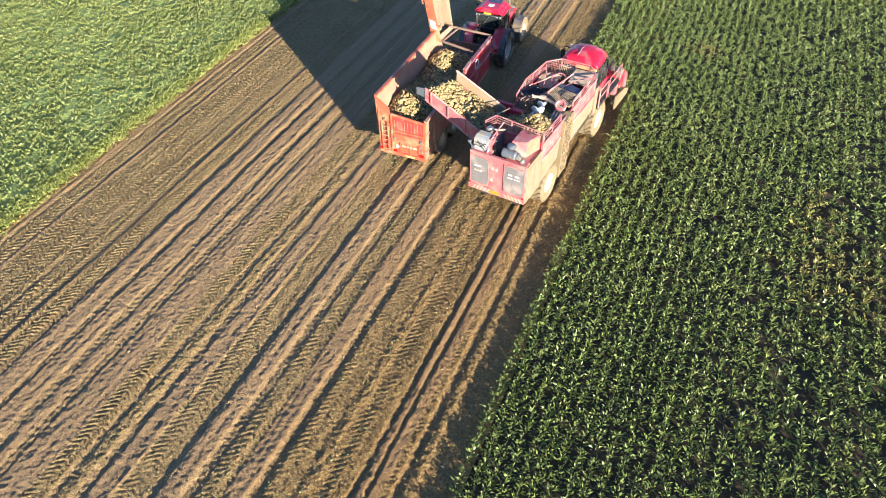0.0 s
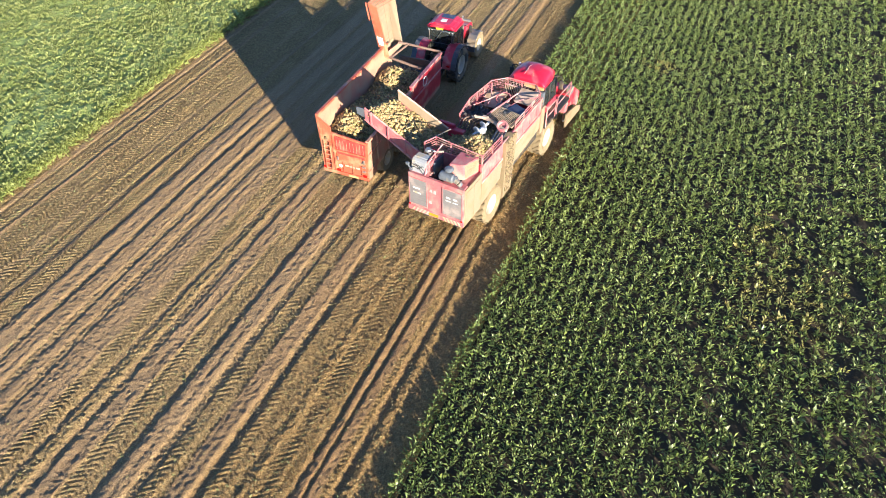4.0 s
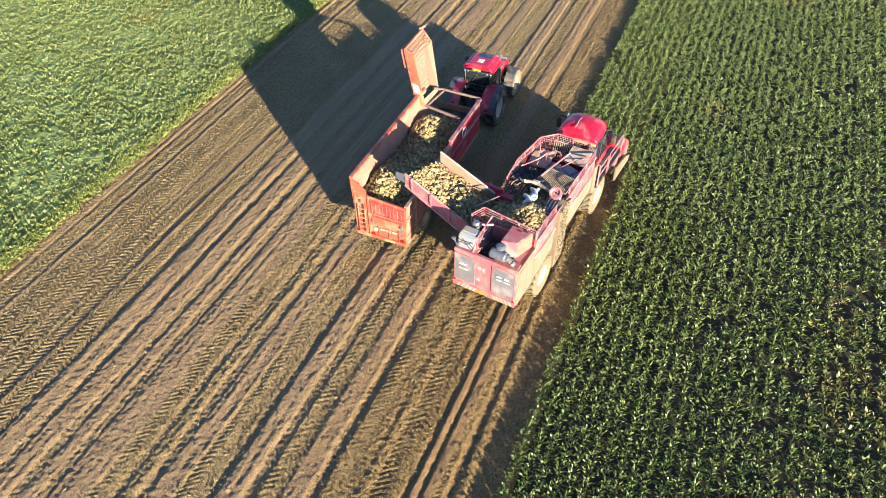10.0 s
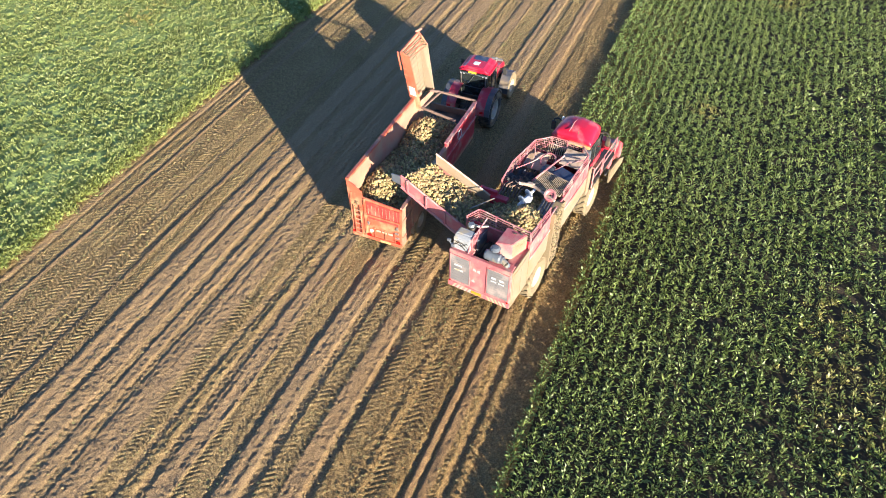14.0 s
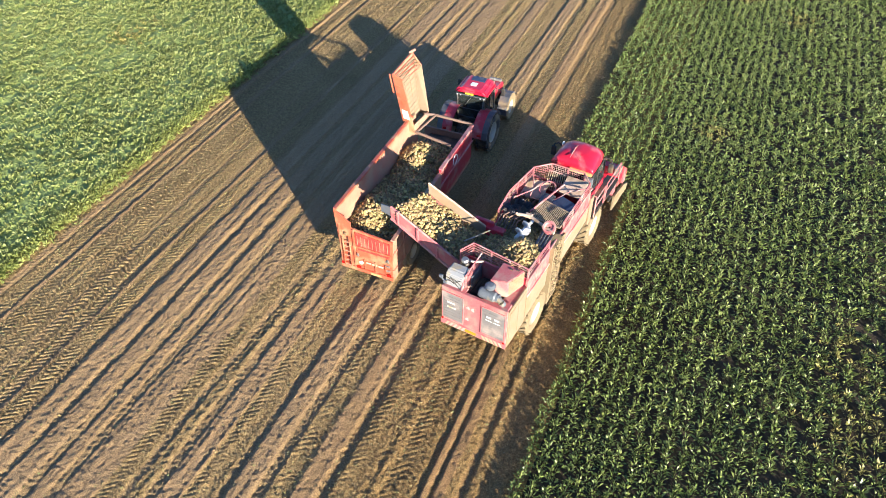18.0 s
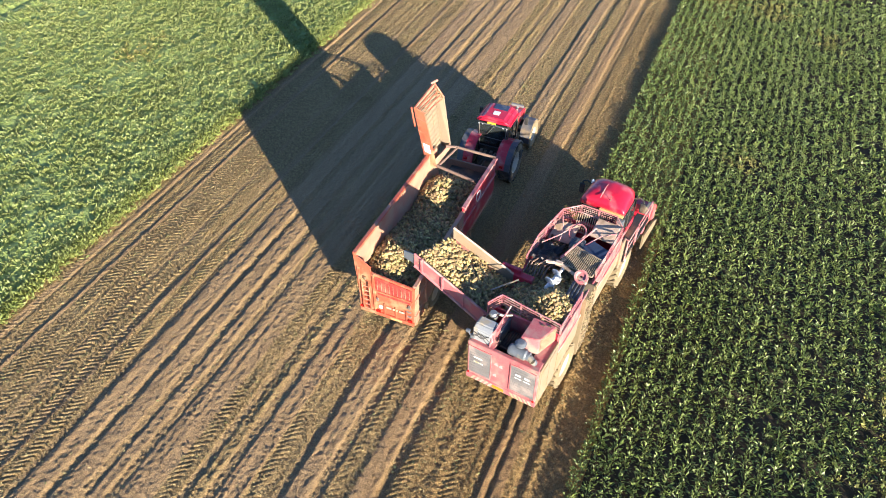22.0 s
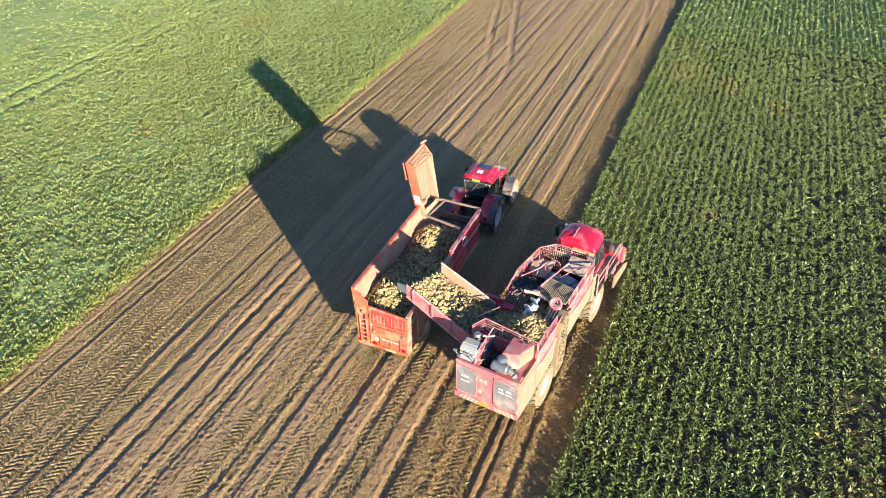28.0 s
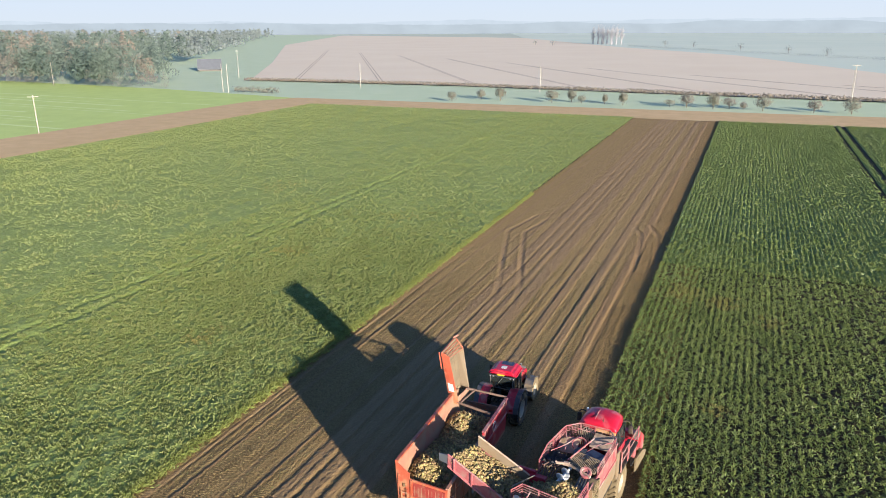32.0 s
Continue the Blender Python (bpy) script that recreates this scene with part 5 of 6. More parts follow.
prism(bm, [(1.60, 2.5), (4.2, 2.5), (4.2, 3.2), (1.60, 3.2)], "x", -1.40, -1.33)
part("tank_wall", bm, RED, hv)
bm = bmesh.new()
box(bm, -1.33, 1.33, 1.62, 1.70, 2.5, 3.95, 0.02)
part("tank_end", bm, RED, hv)
bm = bmesh.new()
box(bm, -1.33, 1.33, 7.95, 8.03, 2.2, 3.60, 0.02)
part("tank_end", bm, RED, hv)
bm = bmesh.new()
box(bm, -1.33, 1.33, 1.7, 7.95, 2.48, 2.6)
part("tank_floor", bm, DARK, hv)
# ring elevator with caked soil on the open side
bm = bmesh.new()
prism(bm, [(3.62, 0.75), (4.5, 0.85), (4.85, 3.85), (4.45, 4.0), (3.70, 3.9)], "x", 1.25, 1.56)
part("elevator_housing", bm, TYRE_DUSTY, hv, "side elevator caked with yellow soil and leaf")
# slatted cleaning grate over the tank
gr = [Vector(p) for p in ((-0.11, 4.92, 4.02), (1.28, 4.78, 4.04), (1.30, 5.74, 4.14), (0.0, 6.04, 4.10))]
bm = bmesh.new()
for a, b in ((0, 1), (1, 2), (2, 3), (3, 0)):
    rod(bm, gr[a], gr[b], 0.035, 8)
grate = part("cleaning_grate", bm, SLAT_TAN, hv, "slatted cleaning grate dulled by soil")
for k in range(1, 18):
    bm = bmesh.new()
    f = k / 18
    rod(bm, gr[0].lerp(gr[1], f), gr[3].lerp(gr[2], f), 0.022, 6)
    part("slat", bm, SLAT_TAN, grate)
bm = bmesh.new()
lathe(bm, [(0.06, -0.04), (0.15, -0.03), (0.19, -0.09), (0.27, -0.09), (0.27, 0.09), (0.19, 0.09), (0.15, 0.03), (0.06, 0.04), (0.06, -0.04)], "z", 22, Matrix.Translation((0.99, 4.39, 4.24)) @ Matrix.Rotation(0.5, 4, "X"))
part("drive_wheel", bm, RAIL, hv, "dusty red belt pulley above the tank")
bm = bmesh.new()
pipe(bm, [(-0.52, 4.53, 4.20), (-0.04, 4.69, 4.22), (1.27, 4.21, 4.20)], 0.065, 8)
box(bm, -0.20, 0.10, 4.60, 4.76, 4.12, 4.30, 0.03)
rod(bm, (-0.62, 5.10, 3.75), (-0.48, 4.45, 4.32), 0.05)
part("boom", bm, CHUTE, hv, "dusty pink swing arm over the auger")
bm = bmesh.new()
for k in range(4):
    slab(bm, [(0.70 + 0.14 * k, 3.35, 3.72), (0.82 + 0.14 * k, 3.35, 3.76), (0.86 + 0.13 * k, 4.30, 4.12), (0.76 + 0.13 * k, 4.30, 4.06)], 0.03)
part("deflector_sheet", bm, BLUEGREY, hv, "dark slatted deflector beside the heap")
bm = bmesh.new()
rod(bm, (-0.16, 5.07, 4.12), (0.47, 7.08, 4.40), 0.04)
part("stay", bm, RAIL, hv)
bm = bmesh.new()
pipe(bm, [(-0.22 + 0.34 * math.cos(radians(a)), 6.95 + 0.38 * math.sin(radians(a)), 3.98 + 0.12 * math.sin(radians(a))) for a in range(-60, 241, 25)], 0.035, 6)
part("hoop", bm, RAIL, hv, "bent red tube hoop over the chute")
# sieve of upright slats at the tank's front
for k in range(10):
    bm = bmesh.new()
    rod(bm, (-0.62 + k * 0.095, 8.02, 4.10), (-0.56 + k * 0.095, 7.58, 3.45), 0.020, 6)
    part("sieve_slat", bm, SLAT_TAN, hv)
for a, b in (((-0.66, 8.03, 4.12), (0.28, 8.03, 4.12)), ((-0.60, 7.57, 3.43), (0.34, 7.57, 3.43))):
    bm = bmesh.new()
    rod(bm, a, b, 0.032, 6)
    part("sieve_frame", bm, RAIL, hv)
for pts in ([(-1.20, 5.62, 4.02), (-0.70, 6.35, 4.12), (-0.30, 7.30, 4.20)], [(0.40, 6.25, 4.10), (0.80, 6.95, 4.22), (1.25, 7.45, 4.18)], [(-1.10, 7.35, 4.35), (-0.75, 6.70, 4.05), (-0.66, 6.10, 3.95)]):
    bm = bmesh.new()
    pipe(bm, pts, 0.026, 6)
    part("tank_tube", bm, RAIL, hv)
# levelling auger, a worn bright spiral
bm = bmesh.new()
ax_m = Matrix.Translation((0.00, 3.55, 4.0)) @ Matrix.Rotation(-0.12, 4, "Z") @ Matrix.Rotation(-0.25, 4, "Y").inverted()
ring = []
for k in range(37):
    a = k * 2 * math.pi / 20
    h = k * 0.026
    ring.append([bm.verts.new(ax_m @ Vector((r * math.cos(a), h + 0.02 * s, r * math.sin(a)))) for r, s in ((0.07, -1), (0.27, -1), (0.27, 1), (0.07, 1))])
for p, q in zip(ring, ring[1:]):
    for i in range(4):
        bm.faces.new((p[i], p[(i + 1) % 4], q[(i + 1) % 4], q[i]))
rod(bm, ax_m @ Vector((0, -0.15, 0)), ax_m @ Vector((0, 1.2, 0)), 0.07, 10)
part("auger", bm, BRIGHT, hv, "bright worn levelling auger in the tank")
bm = bmesh.new()
slab(bm, [(0.18, 6.18, 3.88), (1.28, 5.98, 3.88), (1.28, 6.58, 3.95), (0.48, 6.85, 3.95)], 0.06)
part("cover_sheet", bm, BLUE, hv, "dark blue cover sheet by the grate")
bm = bmesh.new()
slab(bm, [(-1.30, 6.42, 3.58), (-0.28, 6.50, 3.62), (-0.28, 7.30, 4.02), (-1.16, 7.22, 4.02)], 0.05)
slab(bm, [(0.22, 7.18, 3.84), (1.26, 7.06, 3.90), (1.26, 7.82, 4.30), (0.30, 7.90, 4.24)], 0.05)
part("chute_plate", bm, CHUTE, hv, "worn pinkish chute plates at the tank's front")
bm = bmesh.new()
for k in range(7):
    a = -1.25 + k * 0.13
    pipe(bm, [(a, 4.15 + 0.06 * (k % 3), 3.55), (a + 0.05, 4.5, 3.9 + 0.04 * (k % 2)), (a + 0.25, 5.0 + 0.1 * (k % 3), 3.88), (a + 0.4, 5.6, 3.65)], 0.035, 6)
for k in range(4):
    rod(bm, (-1.2 + 0.2 * k, 6.0, 3.4), (-1.0 + 0.22 * k, 7.6, 3.7 + 0.1 * (k % 2)), 0.05, 6)
part("hydraulic_hose", bm, DUSTY_AND_SHADED, hv)
bm = bmesh.new()
rows = []
for i in range(9):
    rows.append([bm.verts.new((-1.36 + j * 0.125, 4.72 + i * 0.14, 3.86 + 0.16 * math.sin(i * 1.7 + j * 0.9) * math.sin(j * 1.3) + 0.10 * math.sin(i * 0.8))) for j in range(9)])
for i in range(8):
    for j in range(8):
        bm.faces.new((rows[i][j], rows[i][j + 1], rows[i + 1][j + 1], rows[i + 1][j]))
bmesh.ops.solidify(bm, geom=list(bm.faces), thickness=0.02)
part("rubber_sheet", bm, BLUEGREY, hv, "crumpled black rubber sheet over the tank")
bm = bmesh.new()
for k in range(10):
    box(bm, -0.2 + k * 0.05, -0.17 + k * 0.05, 6.0, 6.7, 3.55, 3.95, 0.0)
box(bm, -0.3, 0.4, 6.3, 6.6, 3.75, 3.9, 0.03)
part("linkage", bm, GREY, hv)

# cab
bm = bmesh.new()
box(bm, -1.06, 1.06, 9.20, 10.95, 2.05, 2.55, 0.06)
cab = part("cab", bm, RED, hv, "red driver's cab with a domed roof and tinted glass")
bm = bmesh.new()
n_u, n_v = 18, 14
grid = []
for i in range(n_v + 1):
    row = []
    for j in range(n_u + 1):
        u, v = j / n_u * 2 - 1, i / n_v * 2 - 1
        sx = math.copysign(abs(u) ** 0.9, u)
        y = 10.06 + v * 0.88 * (1 - 0.10 * u * u * (v > 0))
        x = sx * 1.02 * (1 - 0.16 * max(0, v) ** 2)
        edge = max(abs(u), abs(v))
        z = 3.80 + 0.46 * (1 - abs(u) ** 2.6) ** 0.5 * (1 - max(abs(v) - 0.25, 0) ** 2.2 * 1.2) + 0.03 * (abs(u) < 0.06)
        row.append(bm.verts.new((x, y, max(z, 3.72))))
    grid.append(row)
for i in range(n_v):
    for j in range(n_u):
        bm.faces.new((grid[i][j], grid[i][j + 1], grid[i + 1][j + 1], grid[i + 1][j]))
outer = [grid[0][j] for j in range(n_u + 1)] + [grid[i][n_u] for i in range(1, n_v + 1)] + [grid[n_v][j] for j in range(n_u - 1, -1, -1)] + [grid[i][0] for i in range(n_v - 1, 0, -1)]
low = [bm.verts.new((v.co.x * 0.97, 10.06 + (v.co.y - 10.06) * 0.97, 3.62)) for v in outer]
for k in range(len(outer)):
    bm.faces.new((outer[k], low[k], low[(k + 1) % len(low)], outer[(k + 1) % len(outer)]))
bm.faces.new(low)
roof = part("roof", bm, RED_ROOF, cab, "glossy domed red cab roof", smooth=True)
bm = bmesh.new()
box(bm, -0.10, 0.98, 9.12, 9.24, 3.58, 3.74, 0.02)
part("roof_strip", bm, FADED_STRIP, roof, "orange strip along the roof's back edge")
bm = bmesh.new()
pipe(bm, [(-0.18, 9.25, 4.20), (-0.20, 9.9, 4.30), (-0.18, 10.5, 4.20)], 0.018, 6)
part("roof_tube", bm, RAIL, roof)
bm = bmesh.new()
rod(bm, (0.25, 9.35, 4.1), (0.25, 9.35, 4.38), 0.014, 6)
part("aerial", bm, DARK, roof)
bm = bmesh.new()
lathe(bm, [(0.0, 0.0), (0.07, 0.0), (0.07, 0.12), (0.04, 0.17), (0.0, 0.18)], "z", 12, Matrix.Translation((-0.92, 10.3, 3.98)))
part("beacon", bm, WHITE, roof)
for x0, x1, y0, y1 in ((-0.98, 0.98, 9.28, 9.31), (-0.98, 0.98, 10.80, 10.83)):
    bm = bmesh.new()
    box(bm, x0, x1, y0, y1, 2.55, 3.64)
    part("window", bm, GLASS, cab)
for x in (-1.02, 0.99):
    bm = bmesh.new()
    box(bm, x, x + 0.03, 9.34, 10.74, 2.55, 3.64)
    part("window", bm, GLASS, cab)
for x in (-1.03, 0.97):
    for y in (9.24, 9.9, 10.76):
        bm = bmesh.new()
        box(bm, x, x + 0.07, y, y + 0.08, 2.5, 3.7, 0.01)
        part("pillar", bm, DARK, cab)
bm = bmesh.new()
box(bm, -0.30, 0.30, 9.7, 10.2, 2.55, 2.95, 0.06)
box(bm, -0.28, 0.28, 9.58, 9.72, 2.85, 3.45, 0.05)
part("seat", bm, DARK, cab)
bm = bmesh.new()
box(bm, 0.70, 1.08, 8.95, 9.18, 2.2, 3.56, 0.04)
part("corner_box", bm, GREY, cab, "pale grey box on the cab's back corner")
for s in (-1, 1):
    bm = bmesh.new()
    pipe(bm, [(s * 0.95, 10.5, 3.72), (s * 1.25, 10.55, 3.82), (s * 1.42, 10.5, 3.75), (s * 1.42, 10.45, 3.3)], 0.035, 6)
    mr = part("mirror_arm", bm, DARK, cab)
    bm = bmesh.new()
    box(bm, s * 1.30, s * 1.54, 10.40, 10.50, 3.15, 3.65, 0.04)
    part("mirror", bm, DARK, mr)

# access platform beside the cab
bm = bmesh.new()
box(bm, 1.02, 1.62, 8.25, 11.6, 2.02, 2.12, 0.02)
box(bm, 1.12, 1.58, 8.4, 9.2, 2.12, 2.16)
platform = part("platform", bm, DARK, hv)
for y0, y1 in ((8.35, 9.5), (9.7, 11.5)):
    bm = bmesh.new()
    for z in (2.65, 3.10):
        pipe(bm, [(1.60, y0, z), (1.60, y1, z)], 0.03, 6)
    for y in (y0, y1):
        rod(bm, (1.60, y, 2.1), (1.60, y, 3.12), 0.03, 6)
    part("guard_rail", bm, RAIL, platform)
bm = bmesh.new()
pipe(bm, [(1.05, 8.30, 2.1), (1.05, 8.30, 3.3), (1.60, 8.30, 3.3), (1.60, 8.30, 2.1)], 0.03, 6)
part("guard_rail", bm, RAIL, platform)
bm = bmesh.new()
box(bm, 1.05, 1.58, 8.2, 8.28, 1.7, 2.05, 0.02)
box(bm, 1.42, 1.50, 7.9, 8.3, 1.9, 3.4, 0.02)
part("step_plate", bm, CREAM, platform)

# lifting unit at the front
bm = bmesh.new()
box(bm, -1.62, 1.52, 11.3, 11.7, 1.2, 1.75, 0.05)
box(bm, -1.62, 1.52, 12.9, 13.3, 0.8, 1.3, 0.05)
box(bm, -1.05, 1.05, 10.9, 11.5, 1.2, 2.0, 0.06)
lifter = part("lifting_unit", bm, RED_DUSTY, hv, "dusty lifting unit carried across the front")
for s in (-1, 1):
    bm = bmesh.new()
    prism(bm, [(11.3, 0.35), (13.4, 0.30), (13.5, 0.6), (12.7, 1.0), (11.3, 1.2)], "x", s * 1.60 - 0.04, s * 1.60 + 0.04)
    part("end_plate", bm, TYRE_DUSTY if s > 0 else RED, lifter)
for k in range(6):
    bm = bmesh.new()
    x = -1.30 + k * 0.50
    lathe(bm, [(0.0, -0.03), (0.36, -0.03), (0.36, 0.03), (0.0, 0.03)], "x", 20, Matrix.Translation((x, 12.3, 0.42)))
    box(bm, x - 0.05, x + 0.05, 12.2, 12.8, 0.4, 1.2, 0.01)
    part("lifter_wheel", bm, STEEL, lifter)
bm = bmesh.new()
prism(bm, [(12.0, 1.3), (13.4, 1.1), (13.4, 1.5), (12.4, 2.3), (12.0, 2.3)], "x", -1.50, 1.50)
part("flail_hood", bm, RED, lifter)
bm = bmesh.new()
box(bm, 1.30, 1.56, 11.7, 12.2, 2.1, 2.5, 0.04)
part("valve_block", bm, GREY, lifter)

for x, y, w in ((1.10, 9.05, 0.86), (1.10, 2.72, 0.80)):
    for s in (-1, 1):
        wheel(hv, s * x, y, 0.97, w, TYRE_DUSTY, RIM_PALE, 20, s, "big wheel caked with pale dust", lug=0.02)
bm = bmesh.new()
rod(bm, (-1.0, 9.05, 0.97), (1.0, 9.05, 0.97), 0.16)
rod(bm, (-1.0, 2.72, 0.97), (1.0, 2.72, 0.97), 0.16)
part("axle", bm, DARK, hv)

# unloading conveyor swung out over the trailer
A0, A1 = Vector((-1.15, 1.55, 2.65)), Vector((-4.70, 1.62, 4.45))    # rear edge of the floor
B0, B1 = Vector((-1.15, 3.85, 2.65)), Vector((-4.10, 3.50, 4.45))    # front edge of the floor
bm = bmesh.new()
slab(bm, [tuple(A0), tuple(B0), tuple(B1), tuple(A1)], -0.10)
conv = part("conveyor", bm, TRAILER_FLOOR, hv, "red unloading conveyor full of beet")
up = Vector((0, 0, 0.62))
bm = bmesh.new()
slab(bm, [tuple(A0 + up * 1.1), tuple(A0), tuple(A1 + Vector((0, 0, -0.04))), tuple(A1 + up * 0.85)], 0.06)
wl = part("conveyor_wall", bm, RED_DUSTY, conv, "red side wall of the conveyor")
for f in (0.12, 0.38, 0.64, 0.90):
    bm = bmesh.new()
    p = A0.lerp(A1, f)
    box(bm, p.x - 0.035, p.x + 0.035, p.y - 0.13, p.y - 0.005, p.z - 0.02, p.z + 0.62, 0.01)
    part("rib", bm, RED_DUSTY, wl)
bm = bmesh.new()
rod(bm, A0 + up * 1.1 + Vector((0, -0.03, 0)), A1 + up * 0.85 + Vector((0, -0.03, 0)), 0.045, 8)
rod(bm, A0 + Vector((0, -0.06, -0.06)), A1 + Vector((0, -0.06, -0.06)), 0.06, 8)
part("wall_tube", bm, RAIL, wl)
bm = bmesh.new()
slab(bm, [tuple(B0), tuple(B0 + up * 1.2), tuple(B1 + up * 1.05), tuple(B1)], 0.06)
w2 = part("conveyor_wall", bm, CREAM, conv, "pale worn inner wall of the conveyor")
bm = bmesh.new()
rod(bm, B0 + up * 1.2, B1 + up * 1.05, 0.045, 8)
part("wall_tube", bm, CHUTE, w2)
bm = bmesh.new()
slab(bm, [tuple(A1 + Vector((0.05, 0, 0.50))), tuple(A1 + Vector((0.05, 0, 0.0))), tuple(A1 + Vector((-0.50, 0.05, 0.05))), tuple(A1 + Vector((-0.50, 0.05, 0.42)))], 0.04)
part("rubber_lip", bm, GREY, conv, "grey rubber lip at the conveyor's end")
bm = bmesh.new()
box(bm, -2.1, -1.25, 3.86, 4.02, 3.15, 3.85, 0.03)
box(bm, -1.5, -0.7, 3.7, 4.0, 3.3, 3.7, 0.03)
part("pivot", bm, RED, conv)
bm = bmesh.new()
rod(bm, (-1.2, 1.5, 2.2), (-2.6, 1.75, 3.35), 0.06)
rod(bm, (-1.0, 3.1, 4.2), (-1.9, 2.6, 3.6), 0.03)
part("ram", bm, STEEL, conv)

beet_heap("beets_in_tank", HARV, lambda x, y: (np.abs(x) < 1.28) & (y > 1.75) & (y < 5.2),
          lambda x, y: 3.28 + 1.05 * np.exp(-((x - 0.42) / 0.90) ** 2 - ((y - 2.80) / 0.85) ** 2) + 0.15 * np.exp(-((y - 4.2) / 1.0) ** 2), -1.28, 1.28, 1.75, 5.2, 1150, "muddy sugar beet heaped in the harvester's tank")

tx, ty = rng.uniform(-1.25, 1.25, 650), rng.uniform(4.9, 6.7, 650)
tz = 3.20 + 0.22 * np.abs(np.sin(tx * 2.1 + 1.0)) + 0.40 * np.clip((ty - 6.2) / 1.6, 0, 1) + rng.normal(0, 0.06, 650)
v, t = beet_lumps(tx, ty, tz, 0.07)
trash = mesh_from_arrays("leaf_trash", v, t, TRASH)
trash.matrix_basis = HARV
tagged(trash, "brown leaf and soil trash caught in the tank's front", "plant debris", kind="stuff")
# leaf and soil hanging on the open side
ty = rng.uniform(3.75, 4.55, 420)
tx, tz = 1.56 + rng.normal(0, 0.025, 420), 1.0 + 2.95 * rng.random(420)
v, t = beet_lumps(tx, ty, tz, 0.034)
trash = mesh_from_arrays("caked_leaf", v, t, TRASH)
trash.matrix_basis = HARV
tagged(trash, "yellowish leaf caked on the side elevator", "plant debris", kind="stuff")


def belt_height(x, y):
    f = np.clip((-1.15 - x) / 3.4, 0, 1.1)
    return 2.65 + f * 1.80 + 0.20 + 0.12 * np.exp(-((y - 2.6) / 0.8) ** 2)


beet_heap("beets_on_conveyor", HARV, lambda x, y: (y > 1.68) & (y < 3.80 - (-1.15 - x) * 0.11) & (x > -4.75 + (y - 1.6) * 0.3), belt_height, -4.75, -0.9, 1.6, 3.85, 1500, "pale sugar beet riding on the conveyor")

# ---- chaser trailer ----
TRAIL = pose(-7.40, 16.02, 0)
tr = thing("chaser_trailer", TRAIL, "orange-red three-axle beet trailer, heaped with beet, elevator folded up", "trailer")
bm = bmesh.new()
prism(bm, [(-1.36, 3.90), (-1.24, 3.90), (-1.14, 1.30), (-1.26, 1.30)], "y", 0.0, 7.9)
lw = part("side_wall", bm, ORANGE_WORN, tr, "tall worn side wall, pale inside")
bm = bmesh.new()
box(bm, -1.40, -1.22, -0.04, 7.6, 3.86, 3.97, 0.02)
part("wall_rail", bm, ORANGE, lw)
for k in range(7):
    bm = bmesh.new()
    prism(bm, [(-1.46, 3.85), (-1.35, 3.85), (-1.25, 1.30), (-1.33, 1.30)], "y", 0.3 + k * 1.2, 0.42 + k * 1.2)
    part("rib", bm, ORANGE, lw)
bm = bmesh.new()
prism(bm, [(1.22, 1.30), (1.30, 1.30), (1.35, 2.98), (1.25, 2.98)], "y", 0.0, 5.0)
rw = part("side_wall", bm, ORANGE_WORN, tr, "low side wall, paler than its front section, with stiffening ribs")
bm = bmesh.new()
prism(bm, [(1.22, 1.30), (1.30, 1.30), (1.36, 3.22), (1.26, 3.22)], "y", 5.0, 8.95)
rw2 = part("side_wall", bm, RED, tr, "dark red front section of the side wall with a round badge")
bm = bmesh.new()
box(bm, 1.22, 1.40, 0.0, 5.0, 2.95, 3.05, 0.02)
box(bm, 1.29, 1.38, 0.0, 5.0, 2.20, 2.30, 0.02)
part("wall_rail", bm, ORANGE_WORN, rw)
bm = bmesh.new()
box(bm, 1.23, 1.42, 5.0, 9.0, 3.18, 3.28, 0.02)
box(bm, 1.30, 1.39, 5.0, 9.0, 2.28, 2.36, 0.02)
part("wall_rail", bm, RAIL, rw2)
for k in range(4):
    bm = bmesh.new()
    box(bm, 1.30, 1.40, 0.9 + k * 1.15, 1.0 + k * 1.15, 1.3, 2.95, 0.01)
    part("rib", bm, ORANGE_WORN, rw)
bm = bmesh.new()
box(bm, 1.325, 1.37, 6.35, 7.0, 2.40, 3.02, 0.01)
bd = part("badge_plate", bm, RED, rw2)
bm = bmesh.new()
for k in range(20):
    a, b = 2 * math.pi * k / 20, 2 * math.pi * (k + 1) / 20
    rod(bm, (1.375, 6.67 + 0.26 * math.cos(a), 2.71 + 0.26 * math.sin(a)), (1.375, 6.67 + 0.26 * math.cos(b), 2.71 + 0.26 * math.sin(b)), 0.03, 5)
part("badge_ring", bm, WHITE, bd)

# rear gate
bm = bmesh.new()
prism(bm, [(-1.36, 3.92), (-0.62, 3.38), (-0.62, 3.12), (1.34, 2.95), (1.24, 0.80), (-1.20, 0.80)], "y", -0.07, 0.0)
gate = part("rear_gate", bm, ORANGE, tr, "orange-red rear gate with ladder and lamps")
bm = bmesh.new()
prism(bm, [(-0.42, 2.22), (1.20, 2.22), (1.24, 2.84), (-0.42, 2.98)], "y", -0.10, -0.065)
part("gate_window", bm, GATE_DARK, gate, "darker red upper panel")
bm = bmesh.new()
prism(bm, [(-0.42, 1.55), (1.18, 1.55), (1.20, 2.12), (-0.42, 2.12)], "y", -0.095, -0.065)
part("gate_panel", bm, ORANGE, gate)
# a thin dark strip laid on; its colour stands for a recess's shade
bm = bmesh.new()
box(bm, -0.36, 1.14, -0.102, -0.088, 1.98, 2.09, 0.004)
part("gate_slot_shade", bm, GATE_DARK, gate, "dark red strip painted as a shaded recess across the gate")
